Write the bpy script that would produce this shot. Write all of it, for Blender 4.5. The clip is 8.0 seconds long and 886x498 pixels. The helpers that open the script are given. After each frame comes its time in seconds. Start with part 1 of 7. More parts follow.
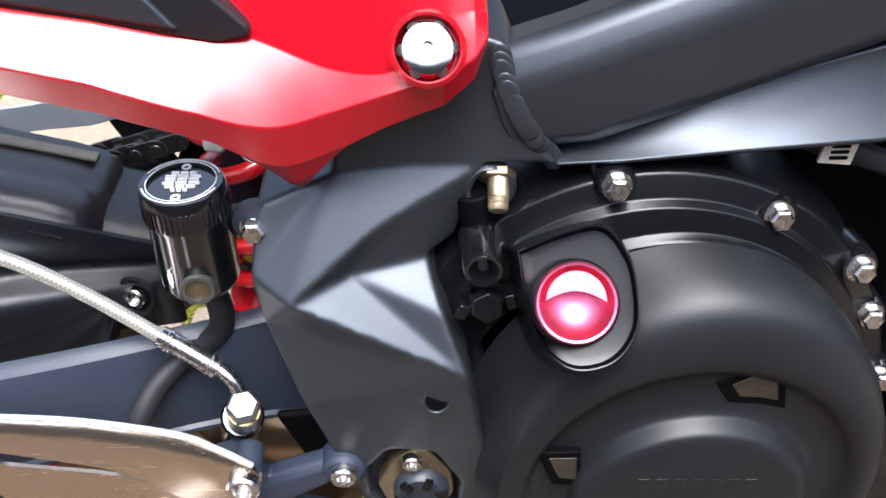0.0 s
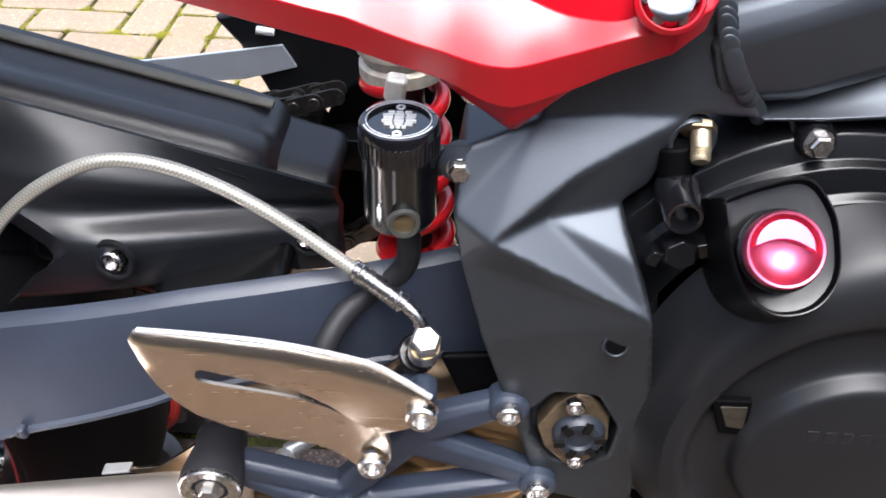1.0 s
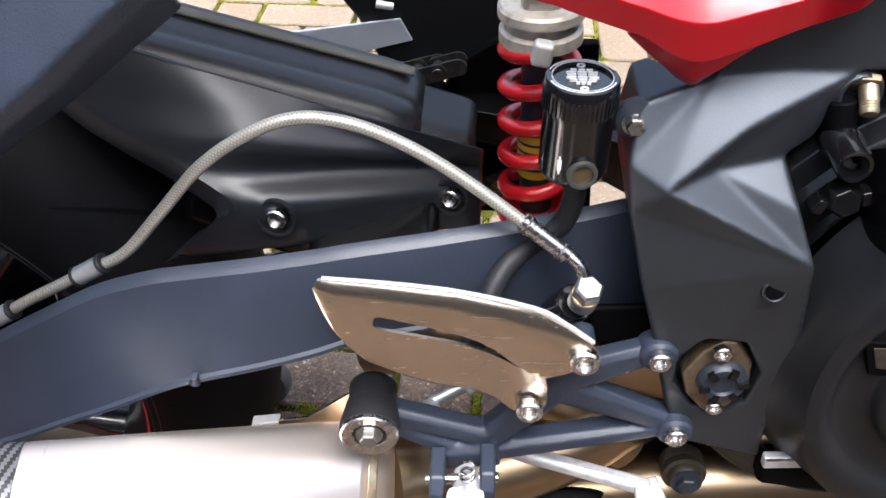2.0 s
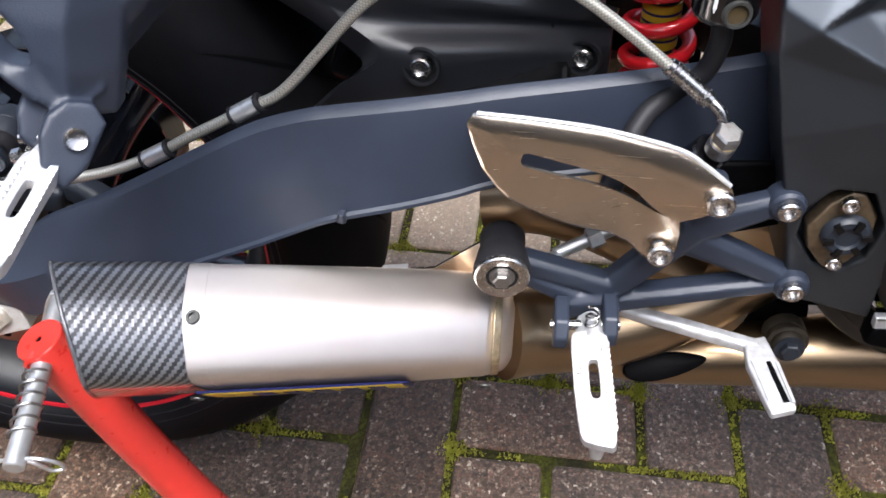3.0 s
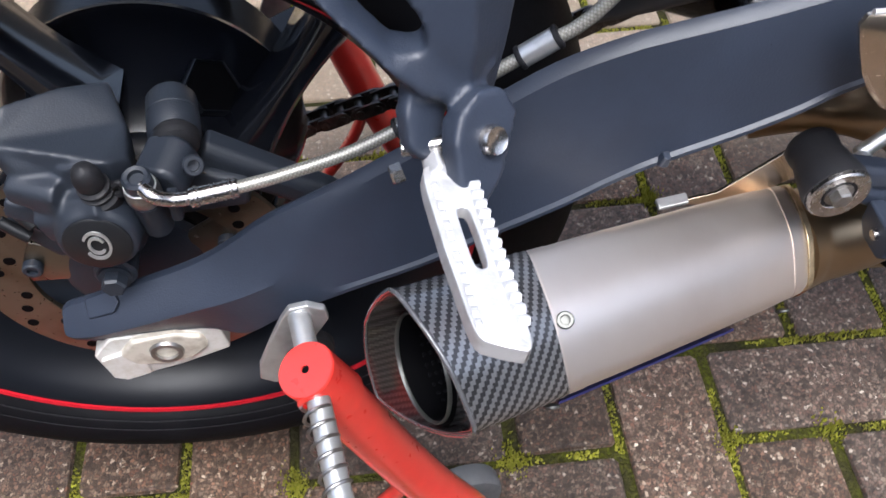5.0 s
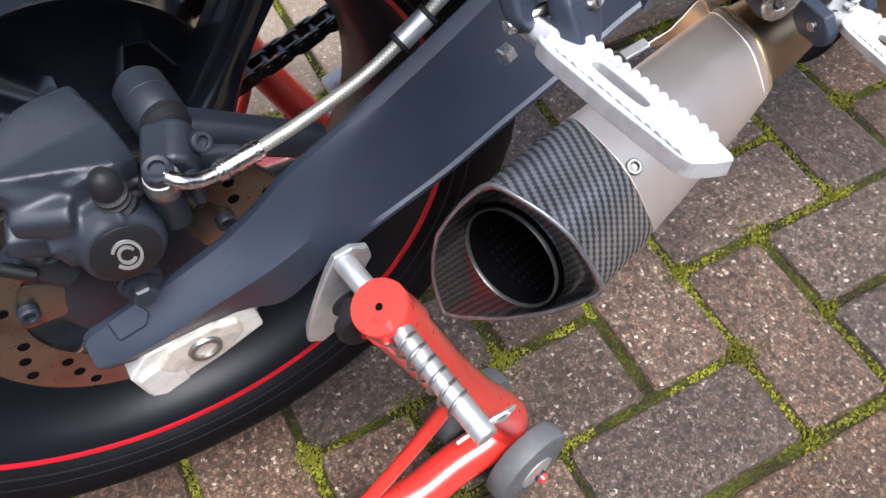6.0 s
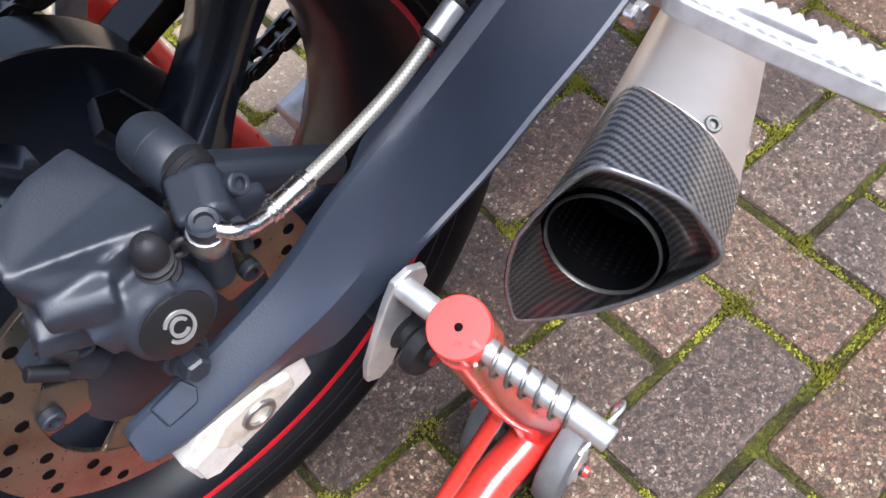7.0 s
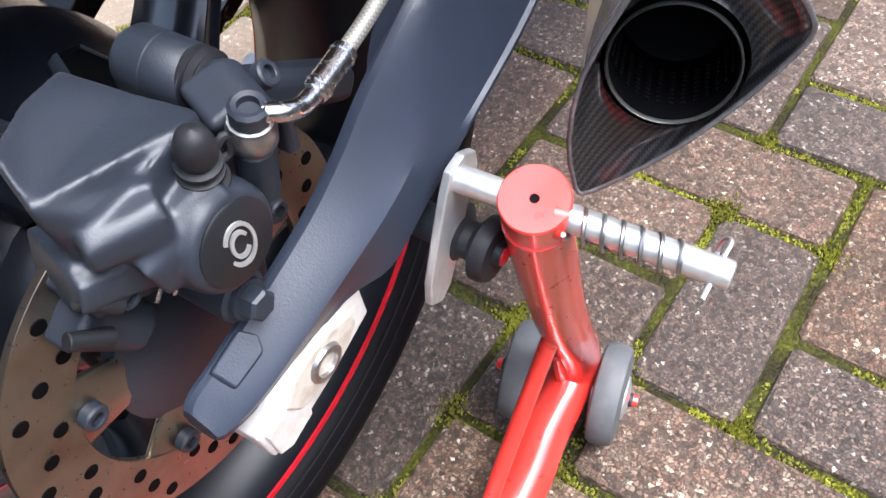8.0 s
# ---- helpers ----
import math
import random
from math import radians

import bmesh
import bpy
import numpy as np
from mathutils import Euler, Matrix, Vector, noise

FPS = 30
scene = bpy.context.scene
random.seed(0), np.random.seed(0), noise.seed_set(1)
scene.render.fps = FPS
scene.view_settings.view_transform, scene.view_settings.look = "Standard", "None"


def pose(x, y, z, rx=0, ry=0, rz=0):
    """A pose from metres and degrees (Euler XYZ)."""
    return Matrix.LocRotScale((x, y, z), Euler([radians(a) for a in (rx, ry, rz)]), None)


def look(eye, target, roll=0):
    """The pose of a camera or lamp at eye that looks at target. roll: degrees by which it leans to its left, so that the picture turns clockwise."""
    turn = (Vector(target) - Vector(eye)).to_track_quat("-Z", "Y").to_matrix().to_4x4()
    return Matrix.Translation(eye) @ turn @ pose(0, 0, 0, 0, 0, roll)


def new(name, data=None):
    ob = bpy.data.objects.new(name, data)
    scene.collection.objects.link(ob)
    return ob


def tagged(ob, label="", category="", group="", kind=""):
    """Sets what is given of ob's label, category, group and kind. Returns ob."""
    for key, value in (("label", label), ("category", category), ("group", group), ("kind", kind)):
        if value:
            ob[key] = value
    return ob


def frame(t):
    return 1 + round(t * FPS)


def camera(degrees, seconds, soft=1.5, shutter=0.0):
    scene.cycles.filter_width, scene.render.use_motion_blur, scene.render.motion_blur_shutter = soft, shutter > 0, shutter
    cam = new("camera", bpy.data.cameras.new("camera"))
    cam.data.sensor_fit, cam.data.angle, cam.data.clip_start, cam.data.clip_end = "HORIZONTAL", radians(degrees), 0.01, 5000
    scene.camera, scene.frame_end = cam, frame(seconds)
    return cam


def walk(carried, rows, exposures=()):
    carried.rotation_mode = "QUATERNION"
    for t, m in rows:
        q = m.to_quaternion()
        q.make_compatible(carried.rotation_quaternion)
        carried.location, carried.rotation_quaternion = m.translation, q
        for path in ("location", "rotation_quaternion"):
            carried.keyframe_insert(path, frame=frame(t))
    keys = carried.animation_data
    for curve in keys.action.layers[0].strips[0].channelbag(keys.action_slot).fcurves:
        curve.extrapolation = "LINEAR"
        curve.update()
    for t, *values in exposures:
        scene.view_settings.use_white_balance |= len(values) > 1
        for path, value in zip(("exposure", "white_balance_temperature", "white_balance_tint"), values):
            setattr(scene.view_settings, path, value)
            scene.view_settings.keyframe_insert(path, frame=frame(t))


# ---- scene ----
import functools
cam = camera(53.0, 8.0, shutter=0.15)
PATH = [
    (0, (0.008, -0.295, 0.886), (0.034, 1.26, -0.371), -0.5),
    (0.5, (-0.007, -0.293, 0.882), (-0.026, 1.268, -0.368), 1.6),
    (1, (-0.067, -0.327, 0.881), (-0.124, 1.216, -0.389), 0.7),
    (1.2, (-0.079, -0.337, 0.886), (-0.153, 1.192, -0.401), -0.4),
    (2.3, (-0.175, -0.381, 0.874), (-0.221, 1.153, -0.409), 1.2),
    (2.5, (-0.181, -0.394, 0.857), (-0.221, 1.13, -0.437), 1.8),
    (3, (-0.217, -0.434, 0.85), (-0.341, 1.021, -0.517), 0.6),
    (3.5, (-0.284, -0.46, 0.868), (-0.299, 0.973, -0.527), 2.4),
    (4, (-0.356, -0.461, 0.882), (-0.279, 0.928, -0.555), 2.7),
    (4.5, (-0.407, -0.409, 0.86), (-0.316, 0.933, -0.62), 1.0),
    (5, (-0.474, -0.321, 0.82), (-0.332, 0.899, -0.759), -1.2),
    (5.2, (-0.491, -0.311, 0.818), (-0.34, 0.834, -0.815), -2.6),
    (6.3, (-0.63, -0.289, 0.809), (-0.01, 0.645, -0.848), -3.0),
    (6.5, (-0.637, -0.273, 0.821), (0.013, 0.63, -0.842), -3.3),
    (7, (-0.666, -0.225, 0.78), (0.063, 0.633, -0.873), -3.2),
    (7.5, (-0.722, -0.195, 0.728), (0.138, 0.587, -0.899), -6.5),
    (8, (-0.746, -0.187, 0.697), (0.201, 0.566, -0.896), -7.4),
]
walk(cam, [(t, look(eye, target, roll)) for t, eye, target, roll in PATH],
     exposures=[(0, 1.88, 5950, 10), (1, 1.72, 6050, 10), (2.5, 1.52, 6100, 10), (3, 1.36, 6050, 10), (3.5, 1.23, 6000, 10), (4.5, 1.27, 5950, 10), (5, 1.22, 5950, 10), (6.5, 1.62, 5900, 10), (7, 1.75, 5850, 10), (8, 1.98, 5850, 10)])

# ---- light: bright overcast daylight ----
world = bpy.data.worlds.new("overcast")
scene.world = world
world.use_nodes = True
wn, wl = world.node_tree.nodes, world.node_tree.links
sky = wn.new("ShaderNodeTexSky")
sky.sky_type, sky.sun_disc = "NISHITA", False
sky.sun_elevation, sky.sun_rotation = radians(70), radians(172)
sky.dust_density = 6.0
pale = wn.new("ShaderNodeHueSaturation")
pale.inputs["Saturation"].default_value = 0.75
wl.new(sky.outputs["Color"], pale.inputs["Color"])
wl.new(pale.outputs["Color"], wn["Background"].inputs["Color"])
wn["Background"].inputs["Strength"].default_value = 0.15
sun = new("sun", bpy.data.lights.new("sun", "SUN"))
sun.data.energy, sun.data.angle, sun.data.color = 1.45, radians(36), (1.0, 0.99, 0.975)
sun.matrix_world = look((-0.10, -1.35, 4.0), (-0.3, 0.1, 0.3))


# ---- materials ----
def material(name, color, rough=0.5, metal=0.0, coat=0.0, grain=0.0, grain_size=900.0, relief=0.0, relief_size=300.0,
             mottled=0.0, mottled_size=25.0, spread=0.0, dirt=None, coat_rough=0.08):
    """A painted, plastic or metal surface with fine relief, uneven gloss and blotches at a second scale."""
    m = bpy.data.materials.new(name)
    m.use_nodes = True
    n, l = m.node_tree.nodes, m.node_tree.links
    b = n["Principled BSDF"]
    b.inputs["Metallic"].default_value = metal
    b.inputs["Coat Weight"].default_value = coat
    b.inputs["Coat Roughness"].default_value = coat_rough
    pos = n.new("ShaderNodeTexCoord")
    big = n.new("ShaderNodeTexNoise")
    big.inputs["Scale"].default_value, big.inputs["Detail"].default_value = mottled_size, 5
    l.new(pos.outputs["Object"], big.inputs["Vector"])
    mix = n.new("ShaderNodeMix")
    mix.data_type = "RGBA"
    mix.inputs["A"].default_value = (*color, 1)
    other = dirt or [min(1, c * (1 + mottled)) for c in color]
    mix.inputs["B"].default_value = (*other, 1)
    ramp = n.new("ShaderNodeMapRange")
    ramp.inputs["From Min"].default_value, ramp.inputs["From Max"].default_value = 0.45, 0.75
    l.new(big.outputs["Fac"], ramp.inputs["Value"])
    l.new(ramp.outputs["Result"], mix.inputs["Factor"])
    l.new(mix.outputs["Result"], b.inputs["Base Color"])
    rr = n.new("ShaderNodeMapRange")
    rr.inputs["To Min"].default_value, rr.inputs["To Max"].default_value = max(0.03, rough - spread), rough + spread
    fine = n.new("ShaderNodeTexNoise")
    fine.inputs["Scale"].default_value, fine.inputs["Detail"].default_value = relief_size, 4
    l.new(pos.outputs["Object"], fine.inputs["Vector"])
    l.new(fine.outputs["Fac"], rr.inputs["Value"])
    l.new(rr.outputs["Result"], b.inputs["Roughness"])
    if relief or grain:
        grit = n.new("ShaderNodeTexNoise")
        grit.inputs["Scale"].default_value = grain_size
        l.new(pos.outputs["Object"], grit.inputs["Vector"])
        add = n.new("ShaderNodeMath")
        add.operation = "MULTIPLY_ADD"
        add.inputs[1].default_value = grain / max(relief, 1e-3) if relief else 1.0
        l.new(grit.outputs["Fac"], add.inputs[0])
        l.new(fine.outputs["Fac"], add.inputs[2])
        bump = n.new("ShaderNodeBump")
        bump.inputs["Strength"].default_value = relief or grain
        bump.inputs["Distance"].default_value = 0.0006
        l.new(add.outputs["Value"], bump.inputs["Height"])
        l.new(bump.outputs["Normal"], b.inputs["Normal"])
    return m


def brushed(name, color, rough=0.3, across=(1, 60, 60), tint=None, lines_deep=0.008):
    """Bare metal with fine brushing lines along one axis and heat tint in large clouds."""
    m = material(name, color, rough, 1.0, mottled=0.0, mottled_size=7.0, dirt=tint, spread=0.05)
    n, l = m.node_tree.nodes, m.node_tree.links
    pos = n.new("ShaderNodeTexCoord")
    stretch = n.new("ShaderNodeMapping")
    stretch.inputs["Scale"].default_value = across
    lines = n.new("ShaderNodeTexNoise")
    lines.inputs["Scale"].default_value, lines.inputs["Detail"].default_value = 30, 6
    l.new(pos.outputs["Object"], stretch.inputs["Vector"])
    l.new(stretch.outputs["Vector"], lines.inputs["Vector"])
    rr = n.new("ShaderNodeMapRange")
    rr.inputs["To Min"].default_value, rr.inputs["To Max"].default_value = rough - 0.06, rough + 0.08
    l.new(lines.outputs["Fac"], rr.inputs["Value"])
    l.new(rr.outputs["Result"], n["Principled BSDF"].inputs["Roughness"])
    bump = n.new("ShaderNodeBump")
    bump.inputs["Strength"].default_value, bump.inputs["Distance"].default_value = lines_deep, 0.0003
    l.new(lines.outputs["Fac"], bump.inputs["Height"])
    l.new(bump.outputs["Normal"], n["Principled BSDF"].inputs["Normal"])
    return m


def math_node(n, l, op, a, b=None):
    node = n.new("ShaderNodeMath")
    node.operation = op
    for i, v in enumerate((a, b)):
        if v is None:
            continue
        if isinstance(v, (int, float)):
            node.inputs[i].default_value = v
        else:
            l.new(v, node.inputs[i])
    return node.outputs[0]


def carbon_material(name="carbon_twill", dark=0.012, pale=0.17, lacquer=0.9, haze=0.10):
    """Two-by-two twill under clear lacquer; the weave follows the sheet's own u and v in metres."""
    m = bpy.data.materials.new(name)
    m.use_nodes = True
    n, l = m.node_tree.nodes, m.node_tree.links
    b = n["Principled BSDF"]
    uv = n.new("ShaderNodeUVMap")
    sep = n.new("ShaderNodeSeparateXYZ")
    l.new(uv.outputs["UV"], sep.inputs["Vector"])
    u = math_node(n, l, "MULTIPLY", sep.outputs["X"], 1 / 0.0015)
    v = math_node(n, l, "MULTIPLY", sep.outputs["Y"], 1 / 0.0023)
    fu, fv = math_node(n, l, "FLOOR", u), math_node(n, l, "FLOOR", v)
    k = math_node(n, l, "FLOORED_MODULO", math_node(n, l, "SUBTRACT", fu, fv), 4.0)
    warp = math_node(n, l, "LESS_THAN", k, 1.5)
    color = n.new("ShaderNodeMix")
    color.data_type = "RGBA"
    color.inputs["A"].default_value, color.inputs["B"].default_value = (dark, dark, dark * 1.05, 1), (pale, pale, pale * 1.04, 1)
    l.new(warp, color.inputs["Factor"])
    l.new(color.outputs["Result"], b.inputs["Base Color"])
    rough = math_node(n, l, "MULTIPLY_ADD", warp, -0.15)
    rough.node.inputs[2].default_value = 0.5
    l.new(rough, b.inputs["Roughness"])
    b.inputs["Metallic"].default_value = 0.5
    bow_u = math_node(n, l, "PINGPONG", u, 1.0)
    bow_v = math_node(n, l, "PINGPONG", v, 1.0)
    bump = n.new("ShaderNodeBump")
    bump.inputs["Strength"].default_value, bump.inputs["Distance"].default_value = 0.25, 0.0003
    l.new(math_node(n, l, "ADD", math_node(n, l, "MULTIPLY", bow_u, warp), bow_v), bump.inputs["Height"])
    l.new(bump.outputs["Normal"], b.inputs["Normal"])
    b.inputs["Coat Weight"].default_value, b.inputs["Coat Roughness"].default_value = lacquer, haze
    return m


def braid_material():
    """Crossing steel wires under a clear sleeve, by u round the hose and v along it."""
    m = bpy.data.materials.new("braided_steel")
    m.use_nodes = True
    n, l = m.node_tree.nodes, m.node_tree.links
    b = n["Principled BSDF"]
    uv = n.new("ShaderNodeUVMap")
    sep = n.new("ShaderNodeSeparateXYZ")
    l.new(uv.outputs["UV"], sep.inputs["Vector"])
    p = math_node(n, l, "ADD", math_node(n, l, "MULTIPLY", sep.outputs["X"], 14.0), math_node(n, l, "MULTIPLY", sep.outputs["Y"], 900.0))
    q = math_node(n, l, "SUBTRACT", math_node(n, l, "MULTIPLY", sep.outputs["X"], 14.0), math_node(n, l, "MULTIPLY", sep.outputs["Y"], 900.0))
    wires = math_node(n, l, "MULTIPLY", math_node(n, l, "PINGPONG", p, 1.0), math_node(n, l, "PINGPONG", q, 1.0))
    color = n.new("ShaderNodeMix")
    color.data_type = "RGBA"
    color.inputs["A"].default_value, color.inputs["B"].default_value = (0.27, 0.26, 0.225, 1), (0.47, 0.455, 0.40, 1)
    l.new(math_node(n, l, "MULTIPLY", wires, 2.2), color.inputs["Factor"])
    l.new(color.outputs["Result"], b.inputs["Base Color"])
    b.inputs["Metallic"].default_value, b.inputs["Roughness"].default_value = 0.6, 0.42
    b.inputs["Coat Weight"].default_value, b.inputs["Coat Roughness"].default_value = 0.5, 0.12
    bump = n.new("ShaderNodeBump")
    bump.inputs["Strength"].default_value, bump.inputs["Distance"].default_value = 0.25, 0.0005
    l.new(wires, bump.inputs["Height"])
    l.new(bump.outputs["Normal"], b.inputs["Normal"])
    return m


def paver_material():
    """Exposed-aggregate concrete block: small stones of many colours in a brown-grey paste, damp."""
    m = bpy.data.materials.new("aggregate_block")
    m.use_nodes = True
    n, l = m.node_tree.nodes, m.node_tree.links
    b = n["Principled BSDF"]
    info = n.new("ShaderNodeObjectInfo")
    pos = n.new("ShaderNodeTexCoord")
    shift = n.new("ShaderNodeVectorMath")
    shift.operation = "MULTIPLY_ADD"
    one = n.new("ShaderNodeCombineXYZ")
    island = n.new("ShaderNodeNewGeometry")
    chance = math_node(n, l, "FRACT", math_node(n, l, "ADD", info.outputs["Random"], island.outputs["Random Per Island"]))
    for i in range(3):
        l.new(chance, one.inputs[i])
    l.new(one.outputs["Vector"], shift.inputs[0])
    shift.inputs[1].default_value = (7.0, 13.0, 5.0)
    l.new(pos.outputs["Object"], shift.inputs[2])
    vec = shift.outputs["Vector"]
    stones = n.new("ShaderNodeTexVoronoi")
    stones.inputs["Scale"].default_value = 250
    edge = n.new("ShaderNodeTexVoronoi")
    edge.feature = "DISTANCE_TO_EDGE"
    edge.inputs["Scale"].default_value = 250
    warp = n.new("ShaderNodeTexNoise")
    warp.inputs["Scale"].default_value, warp.inputs["Detail"].default_value = 330, 4
    tilt = n.new("ShaderNodeVectorMath")
    tilt.operation = "MULTIPLY_ADD"
    tilt.inputs[1].default_value = (0.0068, 0.0068, 0.0068)
    l.new(vec, warp.inputs["Vector"])
    l.new(warp.outputs["Color"], tilt.inputs[0])
    l.new(vec, tilt.inputs[2])
    for node in (stones, edge):
        l.new(tilt.outputs["Vector"], node.inputs["Vector"])
    sep = n.new("ShaderNodeSeparateColor")
    l.new(stones.outputs["Color"], sep.inputs["Color"])
    ramp = n.new("ShaderNodeValToRGB")
    cr = ramp.color_ramp
    cr.elements[0].position, cr.elements[0].color = 0.0, (0.042, 0.027, 0.020, 1)
    cr.elements[1].position, cr.elements[1].color = 1.0, (0.56, 0.48, 0.39, 1)
    for p, c in ((0.18, (0.078, 0.050, 0.035, 1)), (0.34, (0.130, 0.088, 0.064, 1)), (0.46, (0.156, 0.081, 0.056, 1)), (0.58, (0.135, 0.101, 0.076, 1)), (0.70, (0.224, 0.135, 0.095, 1)),
                 (0.82, (0.190, 0.140, 0.104, 1)), (0.92, (0.240, 0.175, 0.128, 1)), (0.965, (0.36, 0.285, 0.215, 1))):
        e = cr.elements.new(p)
        e.color = c
    l.new(sep.outputs["Red"], ramp.inputs["Fac"])
    paste = n.new("ShaderNodeMix")
    paste.data_type = "RGBA"
    paste.inputs["A"].default_value = (0.050, 0.034, 0.024, 1)
    near = n.new("ShaderNodeMapRange")
    near.inputs["From Min"].default_value, near.inputs["From Max"].default_value = 0.0, 0.20
    l.new(edge.outputs["Distance"], near.inputs["Value"])
    l.new(near.outputs["Result"], paste.inputs["Factor"])
    l.new(ramp.outputs["Color"], paste.inputs["B"])
    # blocks differ in tone, and damp stains cross them
    tone = n.new("ShaderNodeHueSaturation")
    sat = math_node(n, l, "MULTIPLY_ADD", chance, 0.45)
    sat.node.inputs[2].default_value = 0.85
    val = math_node(n, l, "MULTIPLY_ADD", math_node(n, l, "FRACT", math_node(n, l, "MULTIPLY", chance, 17.3)), 0.55)
    val.node.inputs[2].default_value = 0.55
    cloud = n.new("ShaderNodeTexNoise")
    cloud.inputs["Scale"].default_value, cloud.inputs["Detail"].default_value = 11, 6
    l.new(vec, cloud.inputs["Vector"])
    stain = n.new("ShaderNodeMapRange")
    stain.inputs["From Min"].default_value, stain.inputs["From Max"].default_value = 0.3, 0.7
    stain.inputs["To Min"].default_value, stain.inputs["To Max"].default_value = 0.75, 1.2
    l.new(cloud.outputs["Fac"], stain.inputs["Value"])
    l.new(sat, tone.inputs["Saturation"])
    l.new(math_node(n, l, "MULTIPLY", val, stain.outputs["Result"]), tone.inputs["Value"])
    l.new(paste.outputs["Result"], tone.inputs["Color"])
    # daylight painted into the colour: beyond a ragged oval the paving is mixed paler
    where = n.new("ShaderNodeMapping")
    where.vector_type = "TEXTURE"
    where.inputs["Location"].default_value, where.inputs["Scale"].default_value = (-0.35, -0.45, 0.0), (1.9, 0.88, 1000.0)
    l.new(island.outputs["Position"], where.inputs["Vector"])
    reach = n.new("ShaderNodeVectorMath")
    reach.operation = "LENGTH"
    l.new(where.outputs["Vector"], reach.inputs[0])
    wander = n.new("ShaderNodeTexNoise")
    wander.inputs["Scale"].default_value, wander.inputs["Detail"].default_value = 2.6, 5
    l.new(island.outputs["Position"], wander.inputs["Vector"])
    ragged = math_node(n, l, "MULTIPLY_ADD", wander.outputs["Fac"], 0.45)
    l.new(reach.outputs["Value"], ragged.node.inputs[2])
    overlay = n.new("ShaderNodeMapRange")
    overlay.inputs["From Min"].default_value, overlay.inputs["From Max"].default_value = 1.16, 1.34
    l.new(ragged, overlay.inputs["Value"])
    painted_light = n.new("ShaderNodeMix")
    painted_light.data_type, painted_light.blend_type = "RGBA", "SCREEN"
    painted_light.inputs["B"].default_value = (0.215, 0.170, 0.120, 1)
    l.new(overlay.outputs["Result"], painted_light.inputs["Factor"])
    l.new(tone.outputs["Color"], painted_light.inputs["A"])
    l.new(painted_light.outputs["Result"], b.inputs["Base Color"])
    rough = n.new("ShaderNodeMapRange")
    rough.inputs["To Min"].default_value, rough.inputs["To Max"].default_value = 0.42, 0.75
    l.new(cloud.outputs["Fac"], rough.inputs["Value"])
    l.new(rough.outputs["Result"], b.inputs["Roughness"])
    bump = n.new("ShaderNodeBump")
    bump.inputs["Strength"].default_value, bump.inputs["Distance"].default_value = 0.7, 0.0012
    l.new(math_node(n, l, "MULTIPLY", near.outputs["Result"], math_node(n, l, "ADD", sep.outputs["Green"], 0.4)), bump.inputs["Height"])
    l.new(bump.outputs["Normal"], b.inputs["Normal"])
    return m


def growth_material(name, low, high, overlay, size):
    """Earth or moss: two colours in large patches, a third in fine grains, and a rough nap."""
    m = bpy.data.materials.new(name)
    m.use_nodes = True
    n, l = m.node_tree.nodes, m.node_tree.links
    b = n["Principled BSDF"]
    b.inputs["Roughness"].default_value, b.inputs["Specular IOR Level"].default_value = 0.9, 0.1
    pos = n.new("ShaderNodeTexCoord")
    noises = []
    for scale in (16, size):
        t = n.new("ShaderNodeTexNoise")
        t.inputs["Scale"].default_value, t.inputs["Detail"].default_value = scale, 6
        l.new(pos.outputs["Object"], t.inputs["Vector"])
        r = n.new("ShaderNodeMapRange")
        r.inputs["From Min"].default_value, r.inputs["From Max"].default_value = 0.40, 0.62
        l.new(t.outputs["Fac"], r.inputs["Value"])
        noises.append(r.outputs["Result"])
    first, second = n.new("ShaderNodeMix"), n.new("ShaderNodeMix")
    for node in (first, second):
        node.data_type = "RGBA"
    first.inputs["A"].default_value, first.inputs["B"].default_value = (*low, 1), (*high, 1)
    second.inputs["B"].default_value = (*overlay, 1)
    l.new(noises[0], first.inputs["Factor"])
    l.new(first.outputs["Result"], second.inputs["A"])
    l.new(math_node(n, l, "MULTIPLY", noises[1], 0.7), second.inputs["Factor"])
    l.new(second.outputs["Result"], b.inputs["Base Color"])
    bump = n.new("ShaderNodeBump")
    bump.inputs["Strength"].default_value, bump.inputs["Distance"].default_value = 1.0, 0.002
    l.new(noises[1], bump.inputs["Height"])
    l.new(bump.outputs["Normal"], b.inputs["Normal"])
    return m


def joint_material():
    return growth_material("joint_earth", (0.030, 0.027, 0.012), (0.080, 0.085, 0.010), (0.028, 0.024, 0.012), 260)


def moss_material():
    return growth_material("moss", (0.12, 0.125, 0.010), (0.34, 0.35, 0.028), (0.44, 0.42, 0.09), 420)


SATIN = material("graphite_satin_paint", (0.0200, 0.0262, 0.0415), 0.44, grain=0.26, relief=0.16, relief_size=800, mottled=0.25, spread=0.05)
FRAME_PAINT = material("frame_charcoal_paint", (0.057, 0.064, 0.074), 0.40, metal=0.75, grain=0.10, relief=0.04, relief_size=1500, mottled=0.10, spread=0.04)
PLASTIC = material("black_moulded_plastic", (0.008, 0.0085, 0.010), 0.42, grain=0.12, relief=0.06, relief_size=1400, mottled=0.3, spread=0.05)
HUGGER = material("hugger_black_plastic", (0.013, 0.014, 0.017), 0.33, grain=0.08, relief=0.04, relief_size=1400, mottled=0.3, spread=0.05)
COVER = material("engine_cover_black", (0.0080, 0.0085, 0.0100), 0.42, grain=0.08, relief=0.04, relief_size=1500, mottled=0.2, spread=0.04)
GLOSS = material("gloss_black", (0.004, 0.004, 0.005), 0.16, coat=0.5, mottled=0.3, spread=0.05)
